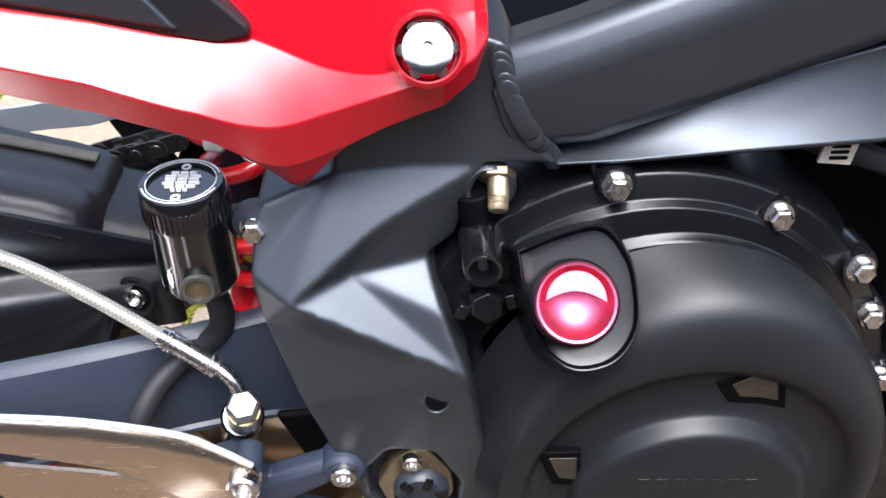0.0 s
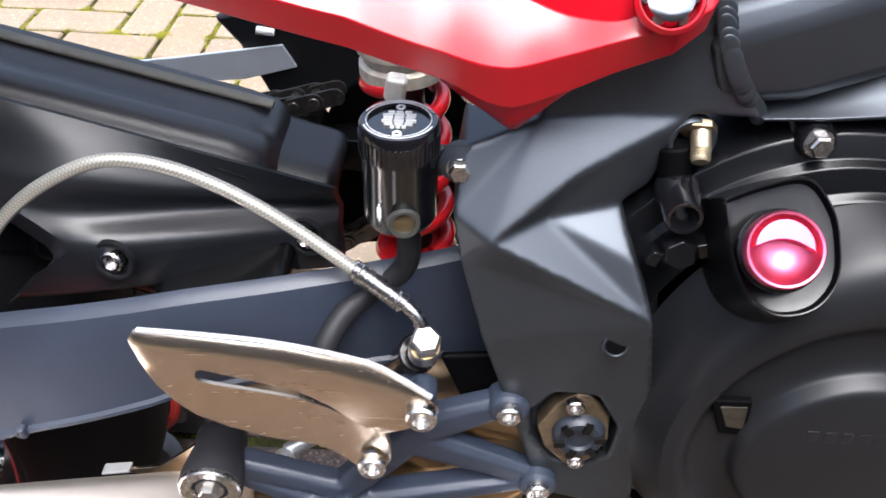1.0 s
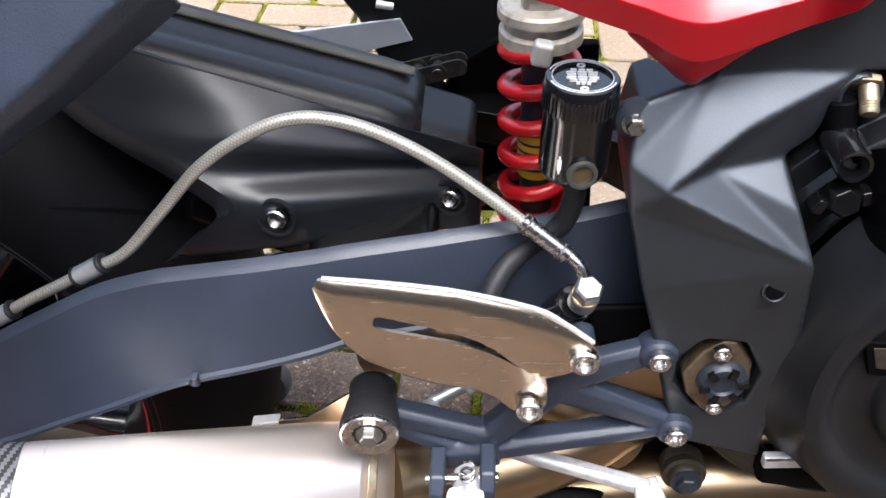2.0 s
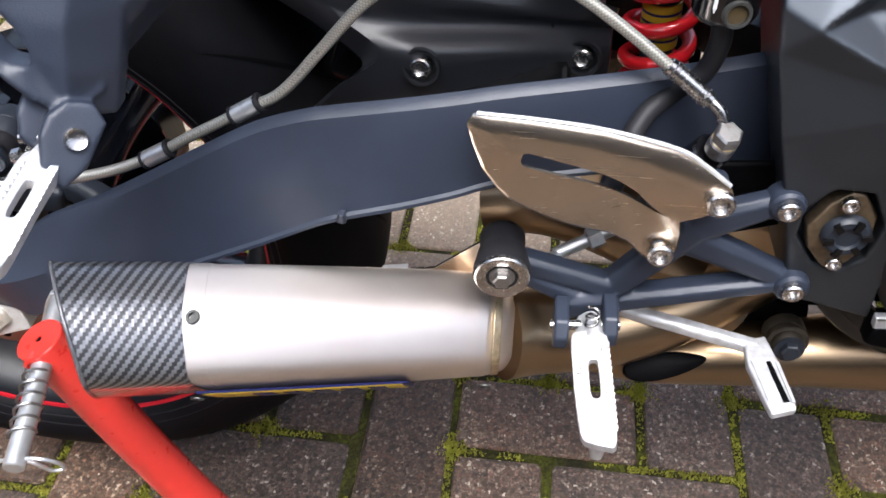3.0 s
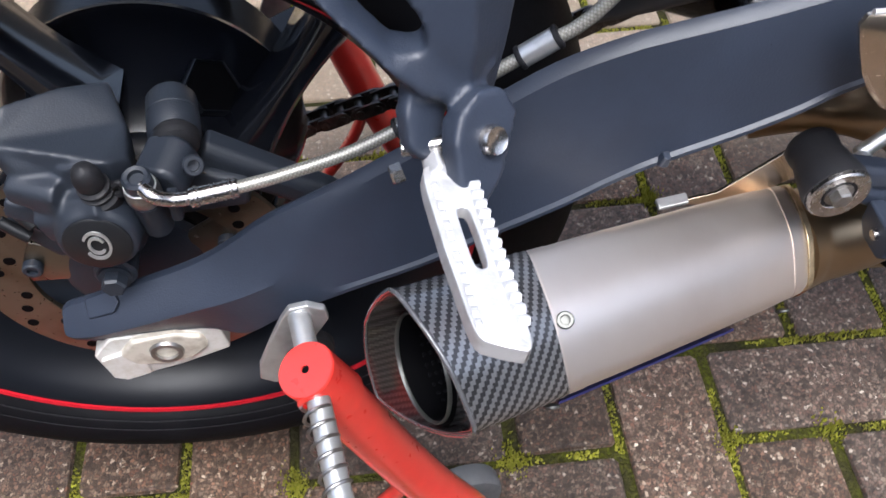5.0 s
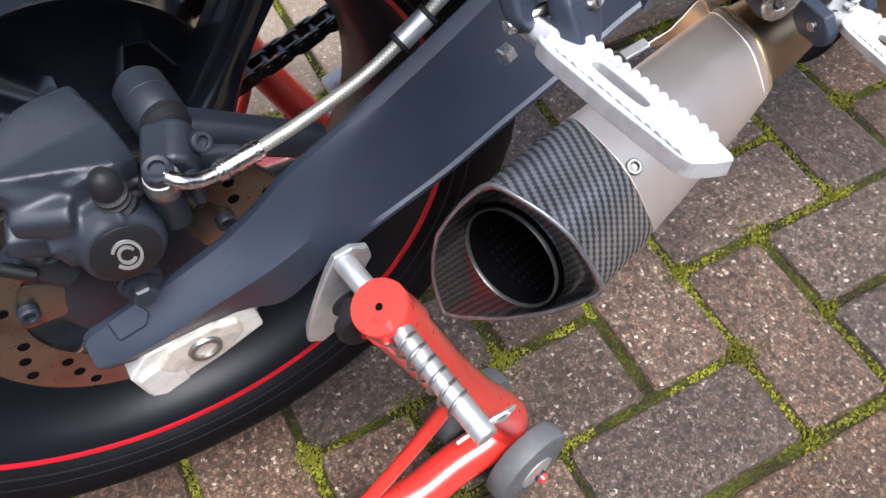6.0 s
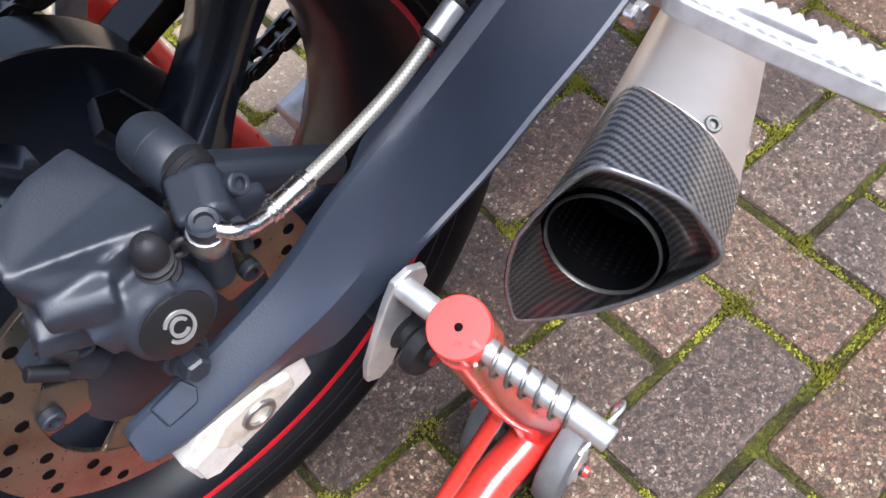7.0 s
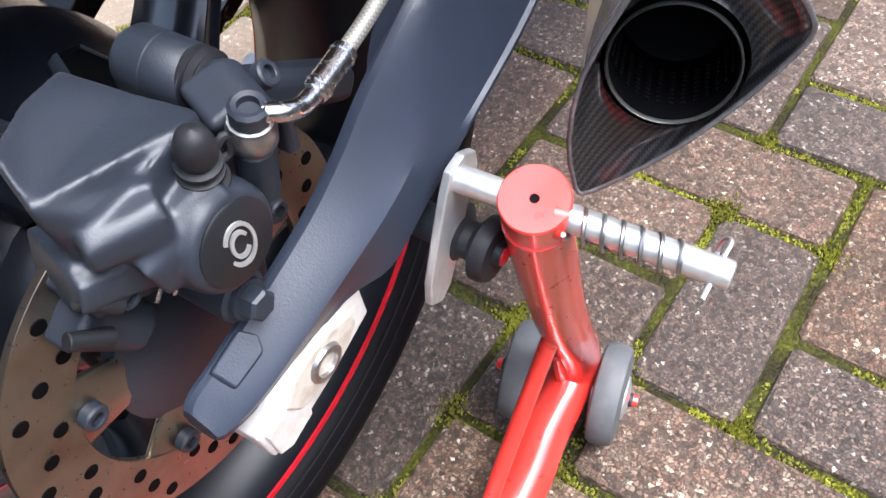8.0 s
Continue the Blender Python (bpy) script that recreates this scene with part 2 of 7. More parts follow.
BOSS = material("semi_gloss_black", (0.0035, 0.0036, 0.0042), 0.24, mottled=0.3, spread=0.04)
WHEEL_PAINT = material("wheel_black_paint", (0.0045, 0.0055, 0.008), 0.34, coat=0.0, mottled=0.3, spread=0.06)
HUB = material("gloss_wheel_black", (0.005, 0.006, 0.009), 0.22, coat=0.7, coat_rough=0.10, mottled=0.3, spread=0.06)
# matt black parts, and the shade in holes, gaps and behind parts
DARK = material("matt_and_shade_black", (0.0018, 0.0018, 0.0022), 0.6, relief=0.3, relief_size=150, mottled=0.6)
RUBBER = material("black_rubber", (0.012, 0.012, 0.014), 0.55, grain=0.2, relief=0.2, mottled=0.3, spread=0.08)
TYRE = material("tyre_rubber", (0.0048, 0.0048, 0.0058), 0.58, grain=0.2, relief=0.12, relief_size=700, mottled=0.5, spread=0.1)
RED = material("red_satin_plastic", (0.42, 0.002, 0.010), 0.40, coat=0.75, coat_rough=0.19, grain=0.10, relief=0.06, relief_size=1200, mottled=0.05, spread=0.05)
TAPE = material("red_rim_tape", (0.45, 0.01, 0.02), 0.35, mottled=0.1)
STAND_RED = material("stand_red_paint", (0.66, 0.035, 0.025), 0.30, coat=1.0, coat_rough=0.12, relief=0.15, relief_size=120, mottled=0.12, mottled_size=60, spread=0.08)
ALLOY = material("bright_cast_alloy", (0.60, 0.60, 0.61), 0.48, metal=0.55, grain=0.3, relief=0.3, relief_size=500, mottled_size=120, dirt=(0.44, 0.435, 0.43), spread=0.08)
ZINC = material("zinc_plated_steel", (0.66, 0.67, 0.67), 0.34, metal=0.8, relief=0.2, relief_size=300, mottled_size=90, dirt=(0.5, 0.5, 0.5), spread=0.1)
STEEL = material("bolt_steel", (0.62, 0.60, 0.58), 0.26, metal=1.0, mottled_size=200, dirt=(0.42, 0.38, 0.34), spread=0.08)
GUARD = brushed("brushed_stainless", (0.75, 0.625, 0.49), 0.24, (0.6, 30, 30), lines_deep=0.0005)
TITANIUM = brushed("titanium_sheet", (0.86, 0.80, 0.75), 0.43, (150, 6, 150), tint=(0.72, 0.63, 0.57))
GOLD = brushed("heat_tinted_steel", (0.36, 0.265, 0.165), 0.32, (8, 90, 90), tint=(0.38, 0.26, 0.155))
BRASS = material("tarnished_brass", (0.72, 0.60, 0.40), 0.32, metal=0.9, mottled_size=150, dirt=(0.3, 0.22, 0.12))
PINK = material("pink_anodised", (0.60, 0.12, 0.21), 0.42, coat=0.1, metal=1.0, mottled=0.1, spread=0.05)
CHAIN_STEEL = material("oiled_chain_steel", (0.085, 0.08, 0.075), 0.32, metal=0.8, mottled=0.8, mottled_size=150, spread=0.1)
DISC_STEEL = material("worn_brake_steel", (0.24, 0.21, 0.17), 0.30, metal=0.95, relief=0.2, relief_size=250, mottled_size=30, dirt=(0.16, 0.115, 0.08), spread=0.08)
CASTING = material("caliper_dark_anodised", (0.015, 0.019, 0.027), 0.46, grain=0.2, relief=0.10, relief_size=900, mottled=0.3, spread=0.08)
SPRING_RED = material("spring_red_paint", (0.60, 0.012, 0.018), 0.22, coat=0.5, mottled=0.1)
YELLOW = material("yellow_label", (0.75, 0.55, 0.03), 0.4, mottled=0.1)
NAVY = material("navy_print", (0.015, 0.018, 0.10), 0.4, mottled=0.1)
WHITE = material("white_print", (0.75, 0.75, 0.74), 0.45, mottled_size=200, dirt=(0.6, 0.6, 0.6))
GREY_BLUE = material("pale_blue_grey_metal", (0.62, 0.68, 0.75), 0.35, metal=0.4, mottled=0.1, spread=0.06)
BARE = material("bare_machined_alloy", (0.66, 0.65, 0.62), 0.45, metal=0.25, relief=0.15, relief_size=400, mottled_size=150, dirt=(0.55, 0.52, 0.46), spread=0.08)
DUSTY = material("dusty_grey_plastic", (0.085, 0.080, 0.066), 0.6, relief=0.3, relief_size=300, mottled=0.5, mottled_size=60, spread=0.08)
NUT_GREY = material("grey_oxidised_steel", (0.095, 0.097, 0.09), 0.40, metal=0.7, mottled_size=150, dirt=(0.09, 0.09, 0.085), spread=0.08)
CERAMIC = material("pale_dirty_metal", (0.62, 0.58, 0.50), 0.5, metal=0.3, mottled_size=120, dirt=(0.4, 0.35, 0.28))
GLASS_DARK = material("dark_sight_glass", (0.05, 0.035, 0.015), 0.08, coat=1.0)
RED.node_tree.nodes["Principled BSDF"].inputs["Coat IOR"].default_value = 1.54
RED.node_tree.nodes["Principled BSDF"].inputs["Specular IOR Level"].default_value = 0.15
CHROME = material("polished_bolt_chrome", (0.50, 0.49, 0.475), 0.16, metal=1.0, mottled_size=200, dirt=(0.42, 0.40, 0.38), spread=0.03)
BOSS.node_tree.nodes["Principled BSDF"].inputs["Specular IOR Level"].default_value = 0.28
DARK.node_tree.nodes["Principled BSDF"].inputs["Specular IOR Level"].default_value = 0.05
WHEEL_PAINT.node_tree.nodes["Principled BSDF"].inputs["Specular IOR Level"].default_value = 0.30
TYRE.node_tree.nodes["Principled BSDF"].inputs["Specular IOR Level"].default_value = 0.08
COVER.node_tree.nodes["Principled BSDF"].inputs["Specular IOR Level"].default_value = 0.32
PLASTIC.node_tree.nodes["Principled BSDF"].inputs["Specular IOR Level"].default_value = 0.42
RUBBER.node_tree.nodes["Principled BSDF"].inputs["Specular IOR Level"].default_value = 0.30
DULL_STEEL = material("dull_bolt_steel", (0.36, 0.35, 0.34), 0.34, metal=0.95, mottled_size=200, dirt=(0.24, 0.22, 0.20), spread=0.08)
DARK_BRONZE = material("dark_brown_bronze", (0.045, 0.037, 0.026), 0.5, metal=0.3, mottled_size=150, dirt=(0.02, 0.017, 0.012), spread=0.08)
BRONZE = material("dull_bronze_plate", (0.20, 0.15, 0.095), 0.42, metal=0.75, mottled_size=120, dirt=(0.10, 0.075, 0.05), spread=0.08)
HOSE_PRINT = material("faded_hose_print", (0.20, 0.19, 0.17), 0.5, mottled=0.3)
EDGE = material("lacquered_edge", (0.10, 0.10, 0.105), 0.22, metal=0.3, coat=0.6, mottled=0.5, mottled_size=200, spread=0.06)
CARBON = carbon_material(dark=0.040, pale=0.24, lacquer=1.0, haze=0.16)
CARBON.node_tree.nodes["Principled BSDF"].inputs["Metallic"].default_value = 0.75
# carbon twill darkened in its colour for the shade inside the tip's bowl
SHADED_CARBON = carbon_material("shaded_carbon_twill", 0.005, 0.024, 0.75, 0.16)
BRAID = braid_material()
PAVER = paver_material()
bowl_bsdf = SHADED_CARBON.node_tree.nodes["Principled BSDF"]
bowl_bsdf.inputs["Specular IOR Level"].default_value, bowl_bsdf.inputs["Metallic"].default_value = 0.25, 0.0
JOINT = joint_material()
MOSS = moss_material()


# ---- building helpers ----
def thing(name, at, label, category, group="", kind=""):
    ob = new(name)
    ob.location = at
    ob.empty_display_size = 0.05
    return tagged(ob, label, category, group, kind)


def part(name, bm, mat, parent, label="", bevel=0.0, segments=2, angle=30.0, smooth=True, sharp=40.0, fuse=0.0, fillets=8):
    """Links a bmesh, built in world metres, as one mesh under a thing or a part."""
    bmesh.ops.recalc_face_normals(bm, faces=bm.faces)
    me = bpy.data.meshes.new(name)
    bm.to_mesh(me)
    bm.free()
    me.materials.append(mat)
    if smooth:
        me.shade_smooth()
        me.set_sharp_from_angle(angle=radians(sharp))
    ob = new(name, me)
    if parent:
        ob.parent = parent
        if parent.parent is None:
            ob.matrix_parent_inverse = Matrix.Translation(-Vector(parent.location))
    if bevel:
        mod = ob.modifiers.new("rounded", "BEVEL")
        mod.width, mod.segments, mod.limit_method, mod.angle_limit = bevel, segments, "ANGLE", radians(angle)
        mod.harden_normals = True
    if fuse:
        mod = ob.modifiers.new("cast", "REMESH")
        mod.mode, mod.voxel_size, mod.use_smooth_shade = "VOXEL", fuse, True
        mod = ob.modifiers.new("fillets", "SMOOTH")
        mod.factor, mod.iterations = 0.5, fillets
    if label:
        tagged(ob, label)
    return ob


def basis(axis):
    a = Vector(axis).normalized()
    side = a.cross(Vector((0, 0, 1)))
    if side.length < 1e-3:
        side = Vector((1, 0, 0))
    side.normalize()
    return side, a.cross(side).normalized(), a


def rings(bm, loops, close=True, cap=True, uv=None):
    """Joins rings of points by quads; uv gives a (u, v) for ring i, point j."""
    made = [[bm.verts.new(p) for p in loop] for loop in loops]
    layer = bm.loops.layers.uv.verify() if uv else None
    count = len(made[0])
    for i in range(len(made) - 1):
        for j in range(count if close else count - 1):
            k = (j + 1) % count
            f = bm.faces.new((made[i][j], made[i][k], made[i + 1][k], made[i + 1][j]))
            if layer:
                for lp, (a, b) in zip(f.loops, ((i, j), (i, j + 1), (i + 1, j + 1), (i + 1, j))):
                    lp[layer].uv = uv(a, b)
    if cap and close:
        bm.faces.new(made[0][::-1])
        bm.faces.new(made[-1])
    return made


def lathe(profile, at, axis, segments=24, bm=None, turn=0.0):
    """Turns (radius, height) points round an axis."""
    bm = bm or bmesh.new()
    s, t, a = basis(axis)
    at = Vector(at)
    loops = []
    for r, h in profile:
        r = max(r, 1e-5)
        loops.append([at + a * h + (s * math.cos(w) + t * math.sin(w)) * r
                      for w in (turn + 2 * math.pi * j / segments for j in range(segments))])
    ringlike = profile[0][0] > 1e-4 and profile[-1][0] > 1e-4
    rings(bm, loops + loops[:1] if ringlike else loops, cap=not ringlike)
    if ringlike:
        bmesh.ops.remove_doubles(bm, verts=bm.verts, dist=1e-7)
    return bm


def rod(p, q, r, r2=None, segments=16, soft=0.12, bm=None):
    """A round bar with softened ends."""
    p, q = Vector(p), Vector(q)
    h, r2 = (q - p).length, r if r2 is None else r2
    e = soft * min(r, r2)
    return lathe([(0, 0), (r - e, 0), (r, e), (r2, h - e), (r2 - e, h), (0, h)], p, q - p, segments, bm)


def smooth_path(points, steps=6):
    """A curve through the points."""
    pts = [Vector(p) for p in points]
    ext = [2 * pts[0] - pts[1], *pts, 2 * pts[-1] - pts[-2]]
    out = []
    for i in range(1, len(ext) - 2):
        a, b, c, d = ext[i - 1:i + 3]
        for k in range(steps):
            t = k / steps
            out.append(0.5 * ((2 * b) + (c - a) * t + (2 * a - 5 * b + 4 * c - d) * t * t + (3 * b - a - 3 * c + d) * t ** 3))
    return out + [pts[-1]]


def tube(points, r, segments=14, steps=6, bm=None, radii=None):
    """A pipe, hose or wire along a curve, with u round it and v in metres along it."""
    bm = bm or bmesh.new()
    path = smooth_path(points, steps)
    side = None
    loops, along = [], [0.0]
    for i, p in enumerate(path):
        d = (path[min(i + 1, len(path) - 1)] - path[max(i - 1, 0)]).normalized()
        side = basis(d)[0] if side is None else (side - d * side.dot(d)).normalized()
        up = d.cross(side)
        if i:
            along.append(along[-1] + (p - path[i - 1]).length)
        rad = r if radii is None else float(np.interp(i / (len(path) - 1), np.linspace(0, 1, len(radii)), radii))
        loops.append([p + (side * math.cos(w) + up * math.sin(w)) * rad for w in (2 * math.pi * j / segments for j in range(segments))])
    rings(bm, loops, uv=lambda i, j: (j / segments, along[i]))
    return bm


def plate(outline, y0, y1, bm=None, place=None):
    """A sheet cut to an (x, z) outline, between two depths."""
    bm = bm or bmesh.new()
    front = [Vector((x, y0, z)) for x, z in outline]
    back = [Vector((x, y1, z)) for x, z in outline]
    if place:
        front, back = [place(p) for p in front], [place(p) for p in back]
    a, b = [bm.verts.new(p) for p in front], [bm.verts.new(p) for p in back]
    bm.faces.new(a)
    bm.faces.new(b[::-1])
    for i in range(len(a)):
        k = (i + 1) % len(a)
        bm.faces.new((a[k], a[i], b[i], b[k]))
    return bm


def ringed(outline, hole, y0, y1, bm=None):
    """A sheet with one opening; outline and hole have equally many (x, z) points."""
    bm = bm or bmesh.new()
    loops = [[bm.verts.new((x, y, z)) for x, z in pts] for pts, y in ((outline, y0), (hole, y0), (hole, y1), (outline, y1))]
    n = len(outline)
    for i in range(4):
        for j in range(n):
            k = (j + 1) % n
            bm.faces.new((loops[i][j], loops[i][k], loops[(i + 1) % 4][k], loops[(i + 1) % 4][j]))
    return bm


def strut(p, q, wide_p, wide_q, deep_p, deep_q=None, bm=None, up=(0, 0, 1)):
    """A tapered bar of six-sided section from p to q; wide is across it in the side view, deep along the bike's width."""
    bm = bm or bmesh.new()
    p, q = Vector(p), Vector(q)
    deep_q = deep_q or deep_p
    d = (q - p).normalized()
    y = Vector((0, 1, 0))
    y = (y - d * y.dot(d)).normalized()
    w = d.cross(y)
    loops = []
    for c, wide, deep in ((p, wide_p, deep_p), (q, wide_q, deep_q)):
        a, b = wide / 2, deep / 2
        loops.append([c + w * u * a + y * v * b for u, v in ((-1, -0.5), (-0.55, -1), (0.55, -1), (1, -0.5), (1, 1), (-1, 1))])
    rings(bm, loops)
    return bm


def box(c, size, bm=None, turn=None):
    bm = bm or bmesh.new()
    made = bmesh.ops.create_cube(bm, size=1.0)["verts"]
    m = Matrix.Translation(c) @ (turn.to_4x4() if turn else Matrix()) @ Matrix.Diagonal((*size, 1))
    bmesh.ops.transform(bm, matrix=m, verts=made)
    return bm


def bolt(at, axis, r, parent, name="bolt", mat=None, label="", height=None, collar=0.0, star=False):
    """A socket-head bolt: chamfered head with a sunk six-sided socket, and a flange where it has one."""
    h = height or r * 0.9
    s = r * (0.52 if not star else 0.60)
    prof = [(0, h - r * 0.55), (s, h - r * 0.5), (s, h - r * 0.05), (s * 1.12, h), (r * 0.86, h), (r, h - r * 0.16), (r, 0)]
    if collar:
        prof += [(collar, -0.0001), (collar, -r * 0.35)]
    prof += [(0, -r * 0.35)]
    bm = lathe(prof, at, axis, 18)
    return part(name, bm, mat or STEEL, parent, label, sharp=35)


def hex_bolt(at, axis, r, height, parent, name="bolt", mat=None, washer=0.0, label=""):
    bm = lathe([(0, height), (r * 0.82, height), (r, height * 0.84), (r, 0), (0, 0)], at, axis, 6)
    if washer:
        lathe([(0, 0.0006), (washer, 0.0006), (washer, -0.0016), (0, -0.0016)], at, axis, 20, bm)
    return part(name, bm, mat or STEEL, parent, label, sharp=25)


# ---- the motorcycle: one thing, on a paddock stand ----
bike = thing("motorcycle", (-0.3, 0.15, 0.0), "black and red sports motorcycle standing on a red paddock stand", "motorcycle")
AX, AY, AZ = -0.630, 0.15, 0.347


# rear wheel
def rear_wheel():
    hub = lathe([(0, -0.085), (0.022, -0.085), (0.024, -0.075), (0.050, -0.060), (0.064, -0.052), (0.070, -0.040), (0.070, 0.040), (0.064, 0.052), (0.03, 0.075), (0, 0.075)],
                (AX, AY, AZ), (0, 1, 0), 40)
    wheel = part("rear_wheel", hub, WHEEL_PAINT, bike, "gloss black alloy rear wheel with red rim tape")
    rim = [(0.231, -0.076), (0.233, -0.073), (0.228, -0.068), (0.220, -0.058), (0.208, -0.035), (0.204, 0.0), (0.208, 0.035), (0.220, 0.058), (0.228, 0.068), (0.233, 0.073),
           (0.231, 0.076), (0.221, 0.070), (0.200, 0.040), (0.193, 0.0), (0.200, -0.040), (0.214, -0.060), (0.221, -0.070)]
    bm = bmesh.new()
    loops = [[(AX + r * math.cos(w), AY + h, AZ + r * math.sin(w)) for r, h in rim] for w in (2 * math.pi * j / 96 for j in range(96))]
    made = [[bm.verts.new(p) for p in loop] for loop in loops]
    for i in range(96):
        for j in range(len(rim)):
            a, b = made[i], made[(i + 1) % 96]
            k = (j + 1) % len(rim)
            bm.faces.new((a[j], a[k], b[k], b[j]))
    part("rim", bm, WHEEL_PAINT, wheel, sharp=50)
    for s in (-1, 1):
        bm = bmesh.new()
        band = [(0.2255, s * 0.0758), (0.2325, s * 0.0776), (0.2335, s * 0.0752), (0.2255, s * 0.0738)]
        made = [[bm.verts.new((AX + r * math.cos(w), AY + h, AZ + r * math.sin(w))) for r, h in band] for w in (2 * math.pi * j / 96 for j in range(96))]
        for i in range(96):
            for j in range(4):
                a, b = made[i], made[(i + 1) % 96]
                bm.faces.new((a[j], a[(j + 1) % 4], b[(j + 1) % 4], b[j]))
        part("rim_tape", bm, TAPE, wheel, "thin red rim tape")
    c = Vector((AX, AY, AZ))
    part("hub_bulge", lathe([(0.03, -0.080), (0.045, -0.075), (0.055, -0.060), (0.064, -0.045), (0.074, -0.030), (0.082, -0.012), (0.0885, 0.004), (0.096, 0.018), (0.103, 0.028), (0.109, 0.036), (0.112, 0.042), (0.110, 0.048), (0.100, 0.054), (0.06, 0.078), (0.03, 0.078)], c, (0, 1, 0), 72), HUB, wheel, "gloss black flared wheel centre")

    def polar(r, deg, y):
        return Vector((AX + r * math.cos(radians(deg)), y, AZ + r * math.sin(radians(deg))))
    for k in range(5):
        w = SPOKE_TURN + 72 * k
        # one broad spoke that leans a little on its way to the rim
        bm = bmesh.new()
        loops = []
        p0, p1 = polar(0.080, w - 9, 0.130), polar(0.207, w + 7, 0.146)
        e = (p1 - p0).normalized()
        n_ = e.cross(Vector((0, 1, 0))).normalized()
        for i in range(11):
            f = i / 10
            half = 0.0200 - 0.0075 * math.sin(math.pi * f) - 0.003 * f
            dp = 0.030 - 0.006 * math.sin(math.pi * f)
            loops.append([p0.lerp(p1, f) + n_ * half * u + Vector((0, dp * v, 0)) for u, v in ((-1, -0.35), (-0.85, -0.75), (-0.45, -1), (0, -0.92), (0.45, -1), (0.85, -0.75), (1, -0.35), (1, 0.7), (0.4, 1), (-0.4, 1), (-1, 0.7))])
        rings(bm, loops)
        part("spoke", bm, HUB, wheel, sharp=50)
        # pocket as a raised black plug, its inner shade put into the colour
        nrm = (polar(1, w + 14, 0) - Vector((AX, 0, AZ))) + Vector((0, -0.42, 0))
        p = polar(0.0885, w + 15, 0.150)
        part("hub_pocket", lathe([(0, 0.0030), (0.0190, 0.0030), (0.0205, 0.0015), (0.0215, -0.016), (0, -0.016)], p, nrm, 6, turn=0.3), DARK, wheel, "black plug for the shade in a lightening pocket")
        part("pocket_lip", lathe([(0.0190, 0.0031), (0.0204, 0.0046), (0.0216, 0.0031), (0.0222, -0.006), (0.0190, -0.006)], p, nrm, 6, turn=0.3), WHEEL_PAINT, wheel)
    prof = []
    for j in range(29):
        a = radians(-128 + 256 * j / 28)
        prof.append((0.252 + 0.065 * math.cos(a) if abs(a) < radians(75) else 0.2525 + 0.050 * math.cos(a), 0.090 * math.sin(a) if abs(a) < radians(100) else 0.0895 * math.sin(a)))
    tyre = [(max(r, 0.2285), h) for r, h in prof]
    bm = bmesh.new()
    made = [[bm.verts.new((AX + r * math.cos(w), AY + h, AZ + r * math.sin(w))) for r, h in tyre] for w in (2 * math.pi * j / 128 for j in range(128))]
    for i in range(128):
        for j in range(len(tyre) - 1):
            a, b = made[i], made[(i + 1) % 128]
            bm.faces.new((a[j], a[j + 1], b[j + 1], b[j]))
    part("tyre", bm, TYRE, wheel, "worn black radial tyre", sharp=60)
    # moulded ribs round the sidewalls
    for s in (-1, 1):
        for turn_, thick in ((103, 0.0006), (112, 0.0009)):
            a = radians(turn_)
            r, h = max(0.2525 + 0.050 * math.cos(a), 0.2285) + 0.0002, s * 0.0898 * math.sin(a)
            bm = bmesh.new()
            ribs = [[(AX + (r + thick * u) * math.cos(w), AY + h + s * thick * v, AZ + (r + thick * u) * math.sin(w)) for u, v in ((-1, 0), (0, 0.7), (1, 0), (0, -1))] for w in (2 * math.pi * j / 128 for j in range(128))]
            rings(bm, ribs + ribs[:1], cap=False)
            part("sidewall_rib", bm, RUBBER, wheel)
    # tread grooves: tapered black strips in the tread, for the shade in the cuts
    for k in range(14):
        for s in (-1, 1):
            w0 = 2 * math.pi * (k + (0.5 if s > 0 else 0)) / 14
            bm = bmesh.new()
            loops = []
            for i in range(9):
                f = i / 8
                w = w0 + 0.30 * f
                a = s * radians(12 + 50 * f)
                half = 0.0026 * math.sin(math.pi * min(1, f * 0.9 + 0.08)) + 0.0003
                r = 0.252 + 0.0654 * math.cos(a)
                y = AY + 0.0905 * math.sin(a)
                p = Vector((AX + r * math.cos(w), y, AZ + r * math.sin(w)))
                t = Vector((math.cos(w) * 0.2, -0.9, math.sin(w) * 0.2)).cross(Vector((math.cos(w), 0, math.sin(w)))).normalized()
                n = Vector((math.cos(w) * math.cos(a), math.sin(a), math.sin(w) * math.cos(a)))
                loops.append([p + t * half + n * 0.0002, p - t * half + n * 0.0002, p - n * 0.003])
            rings(bm, loops)
            part("tread_groove", bm, DARK, wheel)
    # drive sprocket
    bm = bmesh.new()
    n = 44
    outer = [(AX + (0.094 if j % 2 else 0.087) * math.cos(2 * math.pi * j / (2 * n)), AZ + (0.094 if j % 2 else 0.087) * math.sin(2 * math.pi * j / (2 * n))) for j in range(2 * n)]
    hole = [(AX + 0.060 * math.cos(2 * math.pi * j / (2 * n)), AZ + 0.060 * math.sin(2 * math.pi * j / (2 * n))) for j in range(2 * n)]
    ringed(outer, hole, 0.245, 0.251, bm)
    part("sprocket", bm, TYRE, wheel, "oily black drive sprocket")
    part("sprocket_carrier", lathe([(0, 0.040), (0.104, 0.040), (0.110, 0.046), (0.110, 0.084), (0.104, 0.090), (0, 0.090)], c, (0, 1, 0), 48), BOSS, wheel, "black sprocket carrier")
    return wheel


SPOKE_TURN = 36.0
wheel = rear_wheel()


